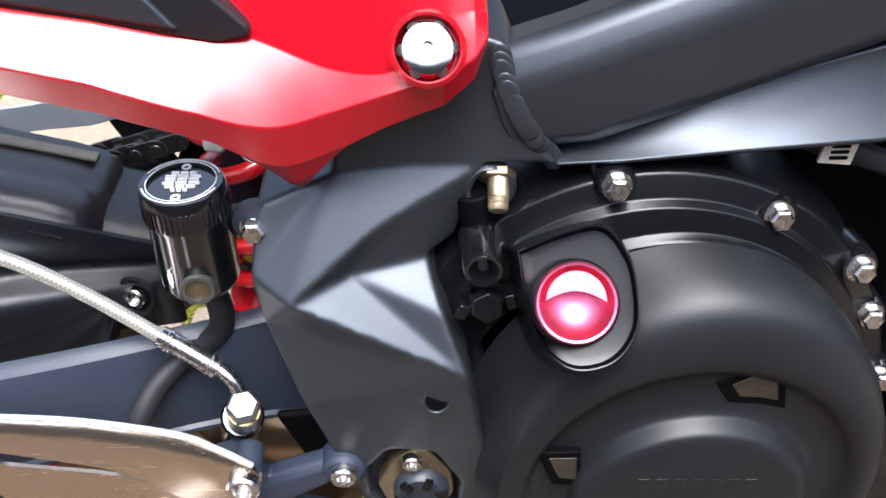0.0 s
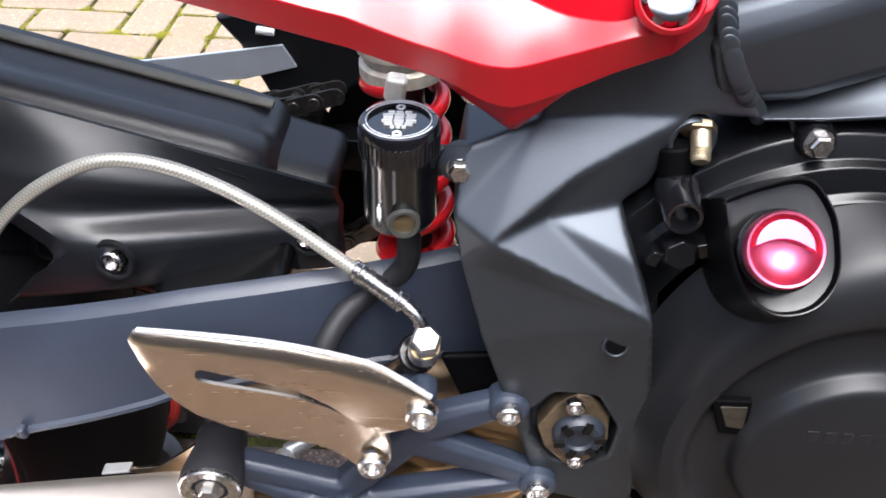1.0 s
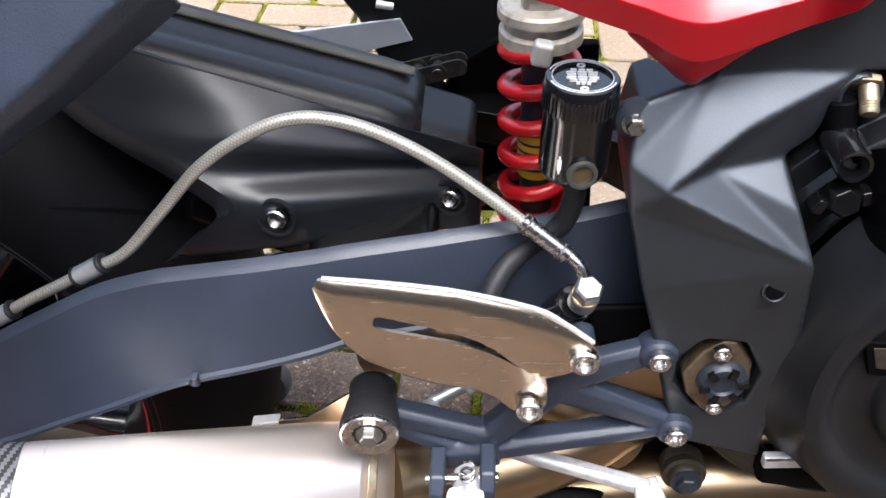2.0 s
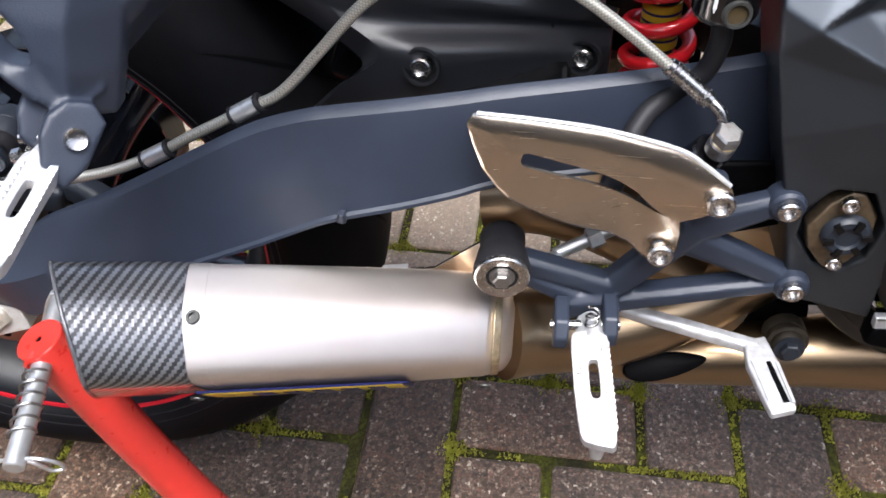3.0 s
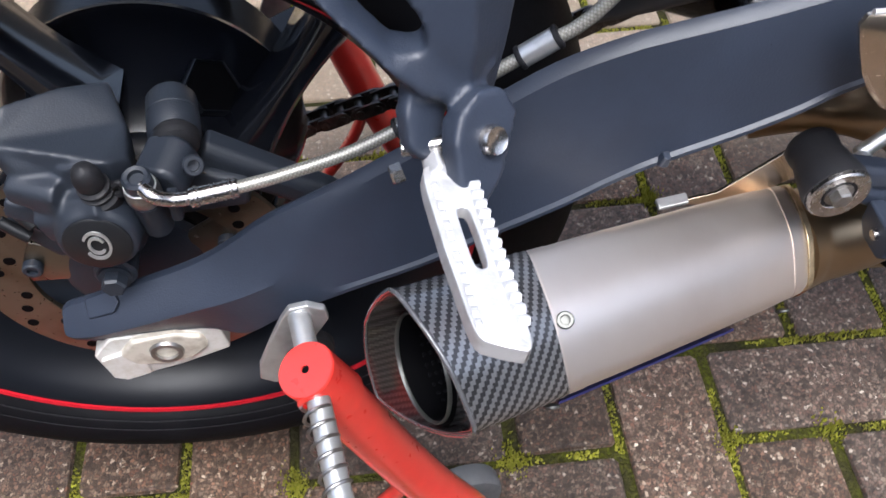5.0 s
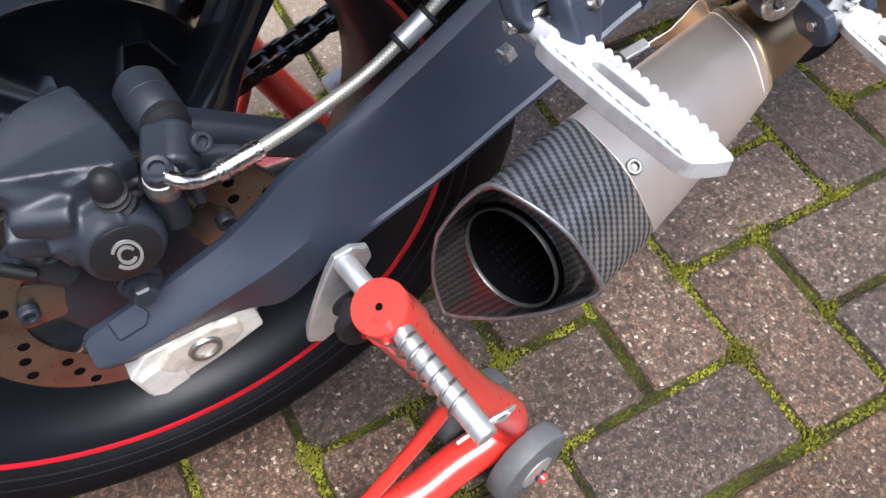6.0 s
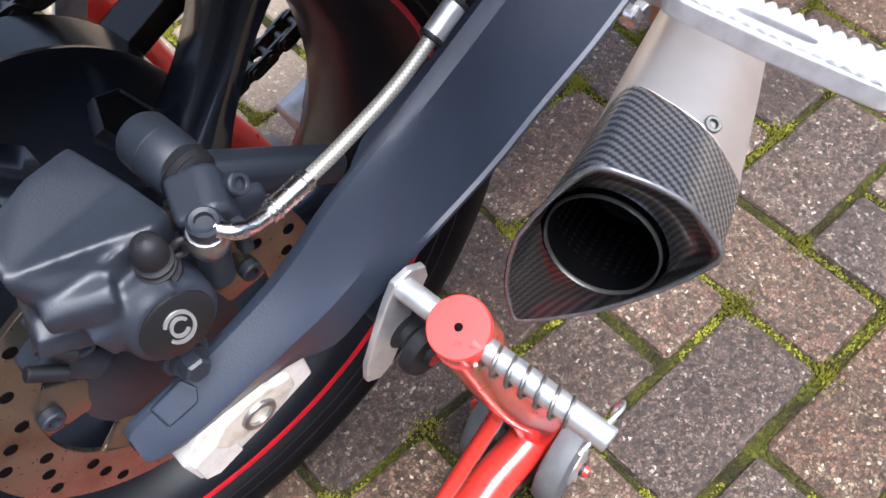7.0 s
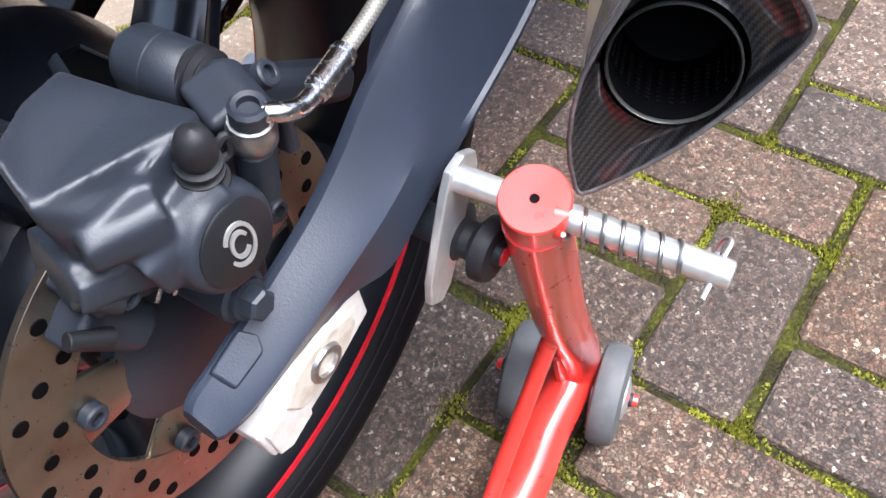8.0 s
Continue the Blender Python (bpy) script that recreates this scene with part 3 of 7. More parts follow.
def brake_disc():
    y0, y1 = 0.0555, 0.060
    cx, cz = -0.633, 0.346
    bm = bmesh.new()
    n = 96
    outer = [(cx + 0.106 * math.cos(2 * math.pi * j / n), cz + 0.106 * math.sin(2 * math.pi * j / n)) for j in range(n)]
    inner = [(cx + 0.071 * math.cos(2 * math.pi * j / n), cz + 0.071 * math.sin(2 * math.pi * j / n)) for j in range(n)]
    ringed(outer, inner, y0, y1, bm)
    disc = part("brake_disc", bm, DISC_STEEL, wheel, "drilled steel brake disc with brown brake dust", bevel=0.0006, segments=1)
    for k in range(5):
        w = radians(20 + 72 * k)
        er = Vector((math.cos(w), 0, math.sin(w)))
        c = Vector((cx, 0.0585, cz))
        part("carrier_arm", strut(c + er * 0.040, c + er * 0.078, 0.030, 0.046, 0.005), DISC_STEEL, disc, bevel=0.002)
        bolt(c + er * 0.066 + Vector((0, -0.003, 0)), (0, -1, 0), 0.0065, disc, "carrier_bolt", CASTING)
    # drilled holes as thin black discs, for the shade inside them
    for k in range(40):
        w = 2 * math.pi * k / 40
        r = (0.080, 0.0885, 0.0970)[k % 3]
        at = (cx + r * math.cos(w), y0 - 0.00025, cz + r * math.sin(w))
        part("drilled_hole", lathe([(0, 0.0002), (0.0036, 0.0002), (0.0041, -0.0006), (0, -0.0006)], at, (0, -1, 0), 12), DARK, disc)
    part("hub_face", lathe([(0, 0), (0.040, 0), (0.050, 0.004), (0.050, 0.012), (0, 0.012)], (cx, 0.054, cz), (0, 1, 0), 32), CASTING, disc)


brake_disc()


# swingarm: right arm with its tapering box section, left arm behind the wheel
def swingarm():
    # stations along the arm: x, top z, bottom z, outer y
    rows = [(-0.493, 0.4580, 0.3940, 0.004, -0.014), (-0.450, 0.4830, 0.4100, 0.004, -0.014), (-0.412, 0.5060, 0.4280, 0.004, -0.013), (-0.375, 0.5265, 0.4460, 0.005, -0.013), (-0.343, 0.5380, 0.4615, 0.005, -0.011),
            (-0.322, 0.5420, 0.4700, 0.006, -0.010), (-0.280, 0.5490, 0.4800, 0.007, -0.006), (-0.247, 0.5545, 0.4890, 0.009, -0.002), (-0.219, 0.5590, 0.4960, 0.012, 0.004), (-0.157, 0.5650, 0.5000, 0.022, 0.018),
            (-0.083, 0.5700, 0.4950, 0.040, 0.040), (-0.020, 0.5750, 0.4700, 0.060, 0.060), (0.030, 0.5750, 0.4500, 0.070, 0.070)]
    # the folded end: x, then depth and height of the inner top, the ridge and the foot
    ends = [(-0.674, 0.020, 0.363, 0.006, 0.354, 0.010, 0.344), (-0.668, 0.021, 0.367, 0.003, 0.354, 0.008, 0.341), (-0.645, 0.019, 0.376, -0.003, 0.362, 0.003, 0.345), (-0.590, 0.016, 0.398, -0.008, 0.382, -0.001, 0.352),
            (-0.562, 0.014, 0.416, -0.010, 0.392, -0.008, 0.351), (-0.535, 0.013, 0.437, -0.010, 0.404, -0.013, 0.372)]
    bm = bmesh.new()
    loops = []
    for x, yt, zt, ym, zm, yf, zf in ends:
        loops.append([(x, yt, zt), (x, yt - 0.0035, zt - 0.0002), (x, yt + (ym - yt) * 0.40, zt + (zm - zt) * 0.30), (x, ym + 0.003, zm + 0.0030), (x, ym, zm - 0.001), (x, ym + (yf - ym) * 0.6, zm + (zf - zm) * 0.6), (x, yf, zf + 0.0045), (x, yf, zf + 0.0012),
                      (x, yf + 0.004, zf), (x, yt + 0.004, zf + 0.002), (x, yt + 0.006, (zt + zf) / 2), (x, yt + 0.005, zt - 0.008), (x, yt + 0.0025, zt - 0.0012)])
    for x, zt, zb, y, yb in rows:
        h = zt - zb
        loops.append([(x, y + 0.0105, zt), (x, y + 0.0062, zt - 0.0012), (x, y + 0.0024, zt - 0.0044), (x, y + 0.10 * (yb - y), zt - 0.20 * h), (x, y + 0.50 * (yb - y), zt - 0.58 * h), (x, yb + 0.0010, zb + 0.0050), (x, yb - 0.0013, zb + 0.0034), (x, yb - 0.0016, zb + 0.0009),
                      (x, yb + 0.003, zb), (x, y + 0.036, zb + 0.002), (x, y + 0.036, zt - 0.5 * h), (x, y + 0.014, zt - 0.030), (x, y + 0.0130, zt - 0.0025)])
    cols = [smooth_path(col, 4) for col in zip(*loops)]
    loops = [list(ring) for ring in zip(*cols)]
    rings(bm, loops)
    arm = part("swingarm", bm, SATIN, bike, "dark graphite painted alloy swingarm", sharp=27)
    # left arm and brace get black, not the arm's paint, so they stay dark
    left = bmesh.new()
    loops = [[(x, 0.300 - y - 0.01, (zt + zb) / 2 - 0.012), (x, 0.300 - y, (zt + zb) / 2 - 0.02), (x, 0.300 - y, zb - 0.01), (x, 0.270 - y, zb - 0.014), (x, 0.262 - y, zb - 0.01), (x, 0.262 - y, (zt + zb) / 2 - 0.016)] for x, zt, zb, y, yb in [(-0.668, 0.361, 0.337, 0.012, 0), (-0.590, 0.380, 0.329, 0.003, 0)] + [(x, zt - 0.03, zb - 0.02, y, yb) for x, zt, zb, y, yb in rows[:2]] + rows[2:]]
    rings(left, loops)
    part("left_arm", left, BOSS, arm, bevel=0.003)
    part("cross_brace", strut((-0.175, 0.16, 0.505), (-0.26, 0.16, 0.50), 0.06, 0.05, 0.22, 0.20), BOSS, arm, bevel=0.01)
    # casting tab on the lower edge, bobbin boss and axle pad
    part("casting_tab", strut((-0.319, -0.011, 0.4715), (-0.318, -0.012, 0.4790), 0.007, 0.004, 0.006), SATIN, arm, bevel=0.001)
    pad = bmesh.new()
    corner = [Vector(p) for p in ((-0.658, 0.0185, 0.3715), (-0.638, 0.0170, 0.3800), (-0.634, 0.0095, 0.3765), (-0.638, 0.0045, 0.3720), (-0.656, 0.0075, 0.3640))]
    raise_ = Vector((0.15, -0.60, 0.78)) * 0.0028
    rings(pad, [[p - raise_ for p in corner], [p + raise_ for p in corner]])
    part("axle_pad", pad, SATIN, arm, bevel=0.0015)
    # chain adjuster block under the arm
    blk = part("chain_adjuster", plate([(-0.662, 0.333), (-0.648, 0.350), (-0.579, 0.353), (-0.577, 0.326), (-0.610, 0.313), (-0.648, 0.303), (-0.658, 0.308)], 0.000, 0.032), BARE, arm, "bare metal chain adjuster plate", bevel=0.0015)
    part("adjuster_step", plate([(-0.658, 0.331), (-0.632, 0.340), (-0.631, 0.311), (-0.648, 0.3055), (-0.656, 0.310)], -0.003, 0.006), BARE, blk, bevel=0.001)
    part("adjuster_eye", plate([(-0.645, 0.336), (-0.634, 0.350), (-0.606, 0.353), (-0.591, 0.347), (-0.589, 0.335), (-0.600, 0.325), (-0.618, 0.320), (-0.637, 0.323)], -0.004, 0.006), CERAMIC, blk, "worn steel washer plate round the axle", bevel=0.0025)
    part("axle_end", lathe([(0, -0.006), (0.0060, -0.006), (0.0072, 0.001), (0.0100, 0.001), (0.0110, -0.001), (0.0110, -0.006), (0, -0.008)], (-0.6150, -0.005, 0.3365), (0, -1, 0), 24), DULL_STEEL, blk, "hollow steel axle end")
    part("adjuster_screw", rod((-0.578, 0.012, 0.346), (-0.552, 0.012, 0.350), 0.004), STEEL, blk)
    hex_bolt((-0.572, 0.012, 0.347), (1, 0, 0.15), 0.007, 0.006, blk, "lock_nut")
    # paddock bobbin
    bob = lathe([(0, 0.034), (0.006, 0.034), (0.007, 0.030), (0.016, 0.030), (0.0175, 0.027), (0.0175, 0.022), (0.010, 0.017), (0.010, 0.012), (0.0175, 0.007), (0.0175, 0.001), (0.010, 0), (0, 0)],
                (-0.526, -0.016, 0.346), (0, -1, 0), 28)
    spool = part("paddock_bobbin", bob, RUBBER, arm, "black nylon paddock bobbin with a red core")
    part("bobbin_sleeve", rod((-0.526, 0.006, 0.346), (-0.526, -0.018, 0.346), 0.010), CASTING, spool)
    part("bobbin_core", lathe([(0, 0.0), (0.0055, 0.0), (0.0055, 0.001), (0.004, 0.0015), (0, 0.0005)], (-0.526, -0.0495, 0.346), (0, -1, 0), 20), TAPE, spool, "red anodised bolt")
    # rain drops on the outer face
    xs = [r[0] for r in rows]
    arm_top, arm_low, arm_y, arm_yb = (functools.partial(lambda i, x: float(np.interp(x, xs, [r[i] for r in rows])), i) for i in (1, 2, 3, 4))
    for x, z, r in ((-0.336, 0.497, 0.0014), (-0.352, 0.480, 0.0011), (-0.341, 0.478, 0.0012), (-0.270, 0.532, 0.0016), (-0.345, 0.486, 0.0009), (-0.362, 0.470, 0.0010), (-0.300, 0.520, 0.0009), (-0.328, 0.488, 0.0010), (-0.255, 0.536, 0.0012), (-0.41, 0.455, 0.0010), (-0.47, 0.42, 0.0011)):
        part("water_drop", lathe([(0, r * 0.6), (r * 0.6, r * 0.45), (r, 0), (r, -0.003), (0, -0.003)], (x, float(np.interp((arm_top(x) - z) / (arm_top(x) - arm_low(x)), (0.2, 0.58, 1.0), (arm_y(x) + 0.1 * (arm_yb(x) - arm_y(x)), arm_y(x) + 0.5 * (arm_yb(x) - arm_y(x)), arm_yb(x)))) + 0.0008, z), (0, -1, 0.2), 10), GLOSS, arm, "dark water drop")
    return arm


arm = swingarm()


# hugger mudguard and chain guard
def hugger():
    # stations from the rear edge forward; each runs from the lower edge up to the chain guard
    stations = [[(-0.345, 0.066, 0.506), (-0.322, 0.063, 0.531), (-0.301, 0.061, 0.553), (-0.330, 0.071, 0.572), (-0.362, 0.077, 0.590), (-0.396, 0.087, 0.612), (-0.425, 0.100, 0.655)],
                [(-0.310, 0.067, 0.510), (-0.300, 0.063, 0.532), (-0.290, 0.062, 0.553), (-0.302, 0.074, 0.568), (-0.318, 0.076, 0.588), (-0.335, 0.087, 0.606), (-0.350, 0.100, 0.632)],
                [(-0.275, 0.070, 0.514), (-0.275, 0.066, 0.534), (-0.272, 0.066, 0.552), (-0.275, 0.082, 0.564), (-0.281, 0.079, 0.584), (-0.290, 0.088, 0.600), (-0.300, 0.101, 0.617)],
                [(-0.215, 0.088, 0.512), (-0.215, 0.086, 0.529), (-0.213, 0.087, 0.545), (-0.215, 0.102, 0.555), (-0.217, 0.097, 0.568), (-0.222, 0.101, 0.579), (-0.228, 0.104, 0.593)],
                [(-0.150, 0.114, 0.500), (-0.150, 0.114, 0.517), (-0.150, 0.114, 0.533), (-0.150, 0.122, 0.543), (-0.150, 0.117, 0.551), (-0.150, 0.110, 0.560), (-0.150, 0.106, 0.569)]]
    along = [smooth_path(col, 6) for col in zip(*stations)]
    loops = []
    for i in range(len(along[0])):
        row = smooth_path([col[i] for col in along], 5)
        loops.append(row + [p + Vector((0.002, 0.007, -0.004)) for p in row[::-1]])
    first = loops[0]
    half = len(first) // 2
    flange = [p + Vector((-0.013, 0.008, -0.013)) for p in first[:half]]
    loops = [flange + [p + Vector((0.002, 0.002, -0.001)) for p in flange[::-1]]] + loops
    bm = bmesh.new()
    rings(bm, loops)
    guard = part("hugger", bm, HUGGER, bike, "smooth black plastic rear hugger", sharp=55)
    for at, n in (((-0.275, 0.0605, 0.5435), (-0.1, -0.98, 0.15)), ((-0.169, 0.1015, 0.5325), (-0.2, -0.95, 0.15))):
        v = Vector(n).normalized()
        part("bolt_cup", lathe([(0.0075, -0.004), (0.0105, 0.0005), (0.0125, 0.0008), (0.0135, -0.002), (0.0075, -0.006)], Vector(at) - v * 0.001, v, 24), PLASTIC, guard)
        bolt(Vector(at) - v * 0.004, v, 0.0068, guard, star=True)
    # chain guard: a long rounded beam over the chain run, with a dusty flat top
    beam = bmesh.new()
    loops = []
    for x, drop in ((-0.420, 0.0), (-0.215, 0.0), (-0.197, 0.002), (-0.190, 0.008)):
        zt = 0.631 - 0.268 * (x + 0.359) - drop
        loops.append([(x, y, zt + dz) for y, dz in ((0.188, -0.004), (0.166, -0.003), (0.160, -0.0045), (0.152, -0.0065), (0.140, -0.0010), (0.130, 0.0005), (0.120, -0.003), (0.112, -0.010), (0.108, -0.020), (0.110, -0.032), (0.130, -0.048), (0.188, -0.048))])
    rings(beam, loops)
    part("chain_guard_beam", beam, HUGGER, guard, "long black chain guard", sharp=55)
    part("chain_guard_top", strut((-0.420, 0.171, 0.6465), (-0.196, 0.171, 0.5865), 0.004, 0.004, 0.008), DUSTY, guard, "dusty grey top edge of the chain guard", bevel=0.001)
    part("chain_guard_edge", strut((-0.40, 0.101, 0.6500), (-0.200, 0.105, 0.5755), 0.003, 0.003, 0.004), PLASTIC, guard, bevel=0.001)
    part("inner_fender", strut((-0.40, 0.160, 0.590), (-0.160, 0.160, 0.520), 0.075, 0.070, 0.080), PLASTIC, guard, bevel=0.01)
    part("inner_fender", strut((-0.345, 0.150, 0.530), (-0.215, 0.150, 0.485), 0.070, 0.085, 0.110), BOSS, guard, bevel=0.01)
    return guard


hugger()


# drive chain
def chain():
    run = smooth_path([(AX + 0.091 * math.cos(radians(100)), 0.248, AZ + 0.091 * math.sin(radians(100))), (-0.50, 0.248, 0.456), (-0.30, 0.248, 0.520), (-0.155, 0.248, 0.556)], 14)
    low = smooth_path([(AX + 0.1 * math.cos(radians(-80)), 0.248, AZ - 0.0985), (-0.52, 0.248, 0.282), (-0.39, 0.248, 0.322), (-0.20, 0.248, 0.40), (-0.12, 0.248, 0.45)], 14)
    holder = None
    for path in (run, low):
        length = [0.0]
        for i in range(1, len(path)):
            length.append(length[-1] + (path[i] - path[i - 1]).length)
        pitch = 0.0159
        count = int(length[-1] / pitch)
        at = [Vector([float(np.interp(k * pitch, length, [p[a] for p in path])) for a in range(3)]) for k in range(count + 1)]
        for k in range(count):
            p, q = at[k], at[k + 1]
            bm = bmesh.new()
            gap = 0.0085 if k % 2 else 0.0062
            for s in (-1, 1):
                o = Vector((0, s * gap, 0))
                d = (q - p).normalized()
                up = d.cross(Vector((0, 1, 0)))
                ring = []
                for j in range(12):
                    a = 2 * math.pi * j / 12
                    c = p if math.cos(a) < 0 else q
                    ring.append(c + d * 0.0072 * math.cos(a) + up * 0.0072 * math.sin(a))
                rings(bm, [[v + o - Vector((0, 0.001, 0)) for v in ring], [v + o + Vector((0, 0.001, 0)) for v in ring]])
            rod(p - Vector((0, 0.0105, 0)), p + Vector((0, 0.0105, 0)), 0.0042, segments=10, bm=bm)
            if holder is None:
                holder = part("drive_chain", bm, CHAIN_STEEL, bike, "oily dark roller chain")
            else:
                part("chain_link", bm, CHAIN_STEEL, holder)


chain()


# shock absorber with red spring and remote reservoir
def shock():
    top, low = Vector((-0.1135, 0.180, 0.640)), Vector((-0.1040, 0.180, 0.430))
    ax = (low - top).normalized()
    body = part("shock_absorber", rod(top + ax * 0.02, low, 0.0125), CASTING, bike, "rear shock absorber with a red coil spring")
    s, t, a = basis(ax)
    pts = []
    for k in range(25 * 6 + 1):
        f = k / 150
        w = 2 * math.pi * 4.9 * f
        pts.append(top + ax * (0.030 + 0.136 * f) + (s * math.cos(w) + t * math.sin(w)) * 0.0238)
    part("coil_spring", tube(pts, 0.0058, 12, 1), SPRING_RED, body, "glossy red coil spring")
    part("preload_collar", lathe([(0.012, 0), (0.027, 0), (0.029, 0.002), (0.029, 0.008), (0.025, 0.010), (0.025, 0.016), (0.028, 0.018), (0.028, 0.026), (0.012, 0.026)], top + ax * 0.004, ax, 28), CERAMIC, body, "notched alloy preload collars")
    part("shock_label", lathe([(0.0128, 0.100), (0.0145, 0.100), (0.0145, 0.136), (0.0128, 0.136)], top, ax, 28), YELLOW, body, "yellow label with print too small to read")
    for k in range(4):
        part("label_print", lathe([(0.0146, 0.106 + 0.007 * k), (0.0148, 0.106 + 0.007 * k), (0.0148, 0.108 + 0.007 * k), (0.0146, 0.108 + 0.007 * k)], top, ax, 28), NAVY, body)
    part("spring_seat", lathe([(0.010, 0.168), (0.028, 0.169), (0.030, 0.173), (0.027, 0.178), (0.010, 0.182)], top, ax, 28), SPRING_RED, body)
    # black panel added to keep the gap behind the shock dark
    part("shock_backing", plate([(-0.170, 0.545), (-0.140, 0.566), (-0.060, 0.566), (-0.050, 0.400), (-0.185, 0.400), (-0.190, 0.500)], 0.262, 0.272), DARK, body, "black panel added to fill the dark behind the shock absorber", bevel=0.003)
    part("shock_eye", box(top - ax * 0.008, (0.026, 0.03, 0.035)), DULL_STEEL, body, bevel=0.006)
    part("adjuster_knob", box((-0.1135, 0.140, 0.6195), (0.013, 0.012, 0.016), turn=Matrix.Rotation(0.15, 3, "Y")), BARE, body, "pale alloy damping adjuster", bevel=0.003)


shock()


def reservoir():
    top = Vector((-0.1015, 0.030, 0.6645))
    ax = Vector((0.0, -0.02, -1)).normalized()
    body = part("brake_reservoir", lathe([(0, 0.0015), (0.0150, 0.0015), (0.0156, 0.0), (0.0182, 0.0), (0.0190, 0.001), (0.0190, 0.017), (0.0184, 0.018), (0.0184, 0.052), (0.0165, 0.056), (0.008, 0.060), (0, 0.060)], top, ax, 40), GLOSS, bike,
                "gloss black brake fluid reservoir with a sight glass")
    for k in range(48):
        w = 2 * math.pi * k / 48
        at = top + ax * 0.0105 + Vector((0.0190 * math.cos(w), 0.0190 * math.sin(w), 0))
        part("knurl", box(at, (0.0011, 0.0011, 0.010), turn=Matrix.Rotation(w, 3, "Z")), GLOSS, body)
    # printed rings and bars on the cap
    for r0, w0, w1 in ((0.0166, 20, 160), (0.0166, 200, 340), (0.0152, 0, 360)):
        bm = bmesh.new()
        n = 28
        r1 = r0 + (0.0007 if r0 > 0.016 else 0.0004)
        a = [top + Vector((r0 * math.cos(radians(w0 + (w1 - w0) * j / n)), r0 * math.sin(radians(w0 + (w1 - w0) * j / n)), 0.0004)) for j in range(n + 1)]
        b = [top + Vector((r1 * math.cos(radians(w0 + (w1 - w0) * j / n)), r1 * math.sin(radians(w0 + (w1 - w0) * j / n)), 0.0004)) for j in range(n + 1)]
        rings(bm, [a, b, [p - Vector((0, 0, 0.0006)) for p in b], [p - Vector((0, 0, 0.0006)) for p in a]], close=False, cap=False)
        part("cap_ring", bm, WHITE, body, "white printed ring")
    for k, half in enumerate((0.0060, 0.0082, 0.0078, 0.0085, 0.0070, 0.0040)):
        for j in range(3):
            wide = half * 2 / 3 - 0.0008
            at = top + Vector((-half + half / 3 + j * half * 2 / 3, 0.0072 - 0.0026 * k, -0.0006))
            part("cap_print", box(at, (wide, 0.0011, 0.0012)), WHITE, body, "white print too small to read")
    for y in (0.0118, -0.0118):
        part("cap_emblem", lathe([(0.0012, 0.0), (0.0022, 0.0), (0.0022, 0.0006), (0.0012, 0.0006)], top + Vector((0, y, -0.0007)), (0, 0, 1), 18), WHITE, body)
    at = top + ax * 0.046 + Vector((0.003, -0.0185, 0))
    part("sight_glass_ring", lathe([(0.0058, -0.001), (0.0058, 0.002), (0.0075, 0.0022), (0.0080, 0.001), (0.0080, -0.002)], at, (0.15, -1, 0.1), 26), NUT_GREY, body)
    part("sight_glass", lathe([(0, 0.0008), (0.0058, 0.0002), (0.0058, -0.002), (0, -0.002)], at, (0.15, -1, 0.1), 26), GLASS_DARK, body, "dark amber sight glass")
    for k in range(3):
        part("level_mark", box(top + ax * (0.040 + 0.002 * k) + Vector((-0.009, -0.0162, 0)), (0.0008 + 0.0012 * (k % 2), 0.0012, 0.0060)), WHITE, body)
    arm_ = part("reservoir_bracket", strut((-0.088, 0.036, 0.637), (-0.066, 0.037, 0.641), 0.018, 0.014, 0.005), CASTING, body, bevel=0.002)
    part("bracket_grommet", lathe([(0.004, 0), (0.0095, 0), (0.0105, 0.002), (0.0105, 0.007), (0.004, 0.009)], (-0.072, 0.036, 0.6405), (0, -1, 0.1), 24), CASTING, body)
    hex_bolt((-0.0725, 0.028, 0.6395), (0, -1, 0.12), 0.0055, 0.007, body, washer=0.0068)
    part("outlet_hose", tube([(-0.1005, 0.030, 0.606), (-0.098, 0.034, 0.588), (-0.102, 0.038, 0.566), (-0.118, 0.034, 0.554), (-0.134, 0.021, 0.545), (-0.1440, 0.007, 0.531), (-0.150, 0.000, 0.508)], 0.0064, 16), RUBBER, body, "black rubber reservoir hose")
    part("hose_clip", rod((-0.1480, 0.002, 0.516), (-0.1508, -0.001, 0.504), 0.0076), CASTING, body, bevel=0.0)


reservoir()


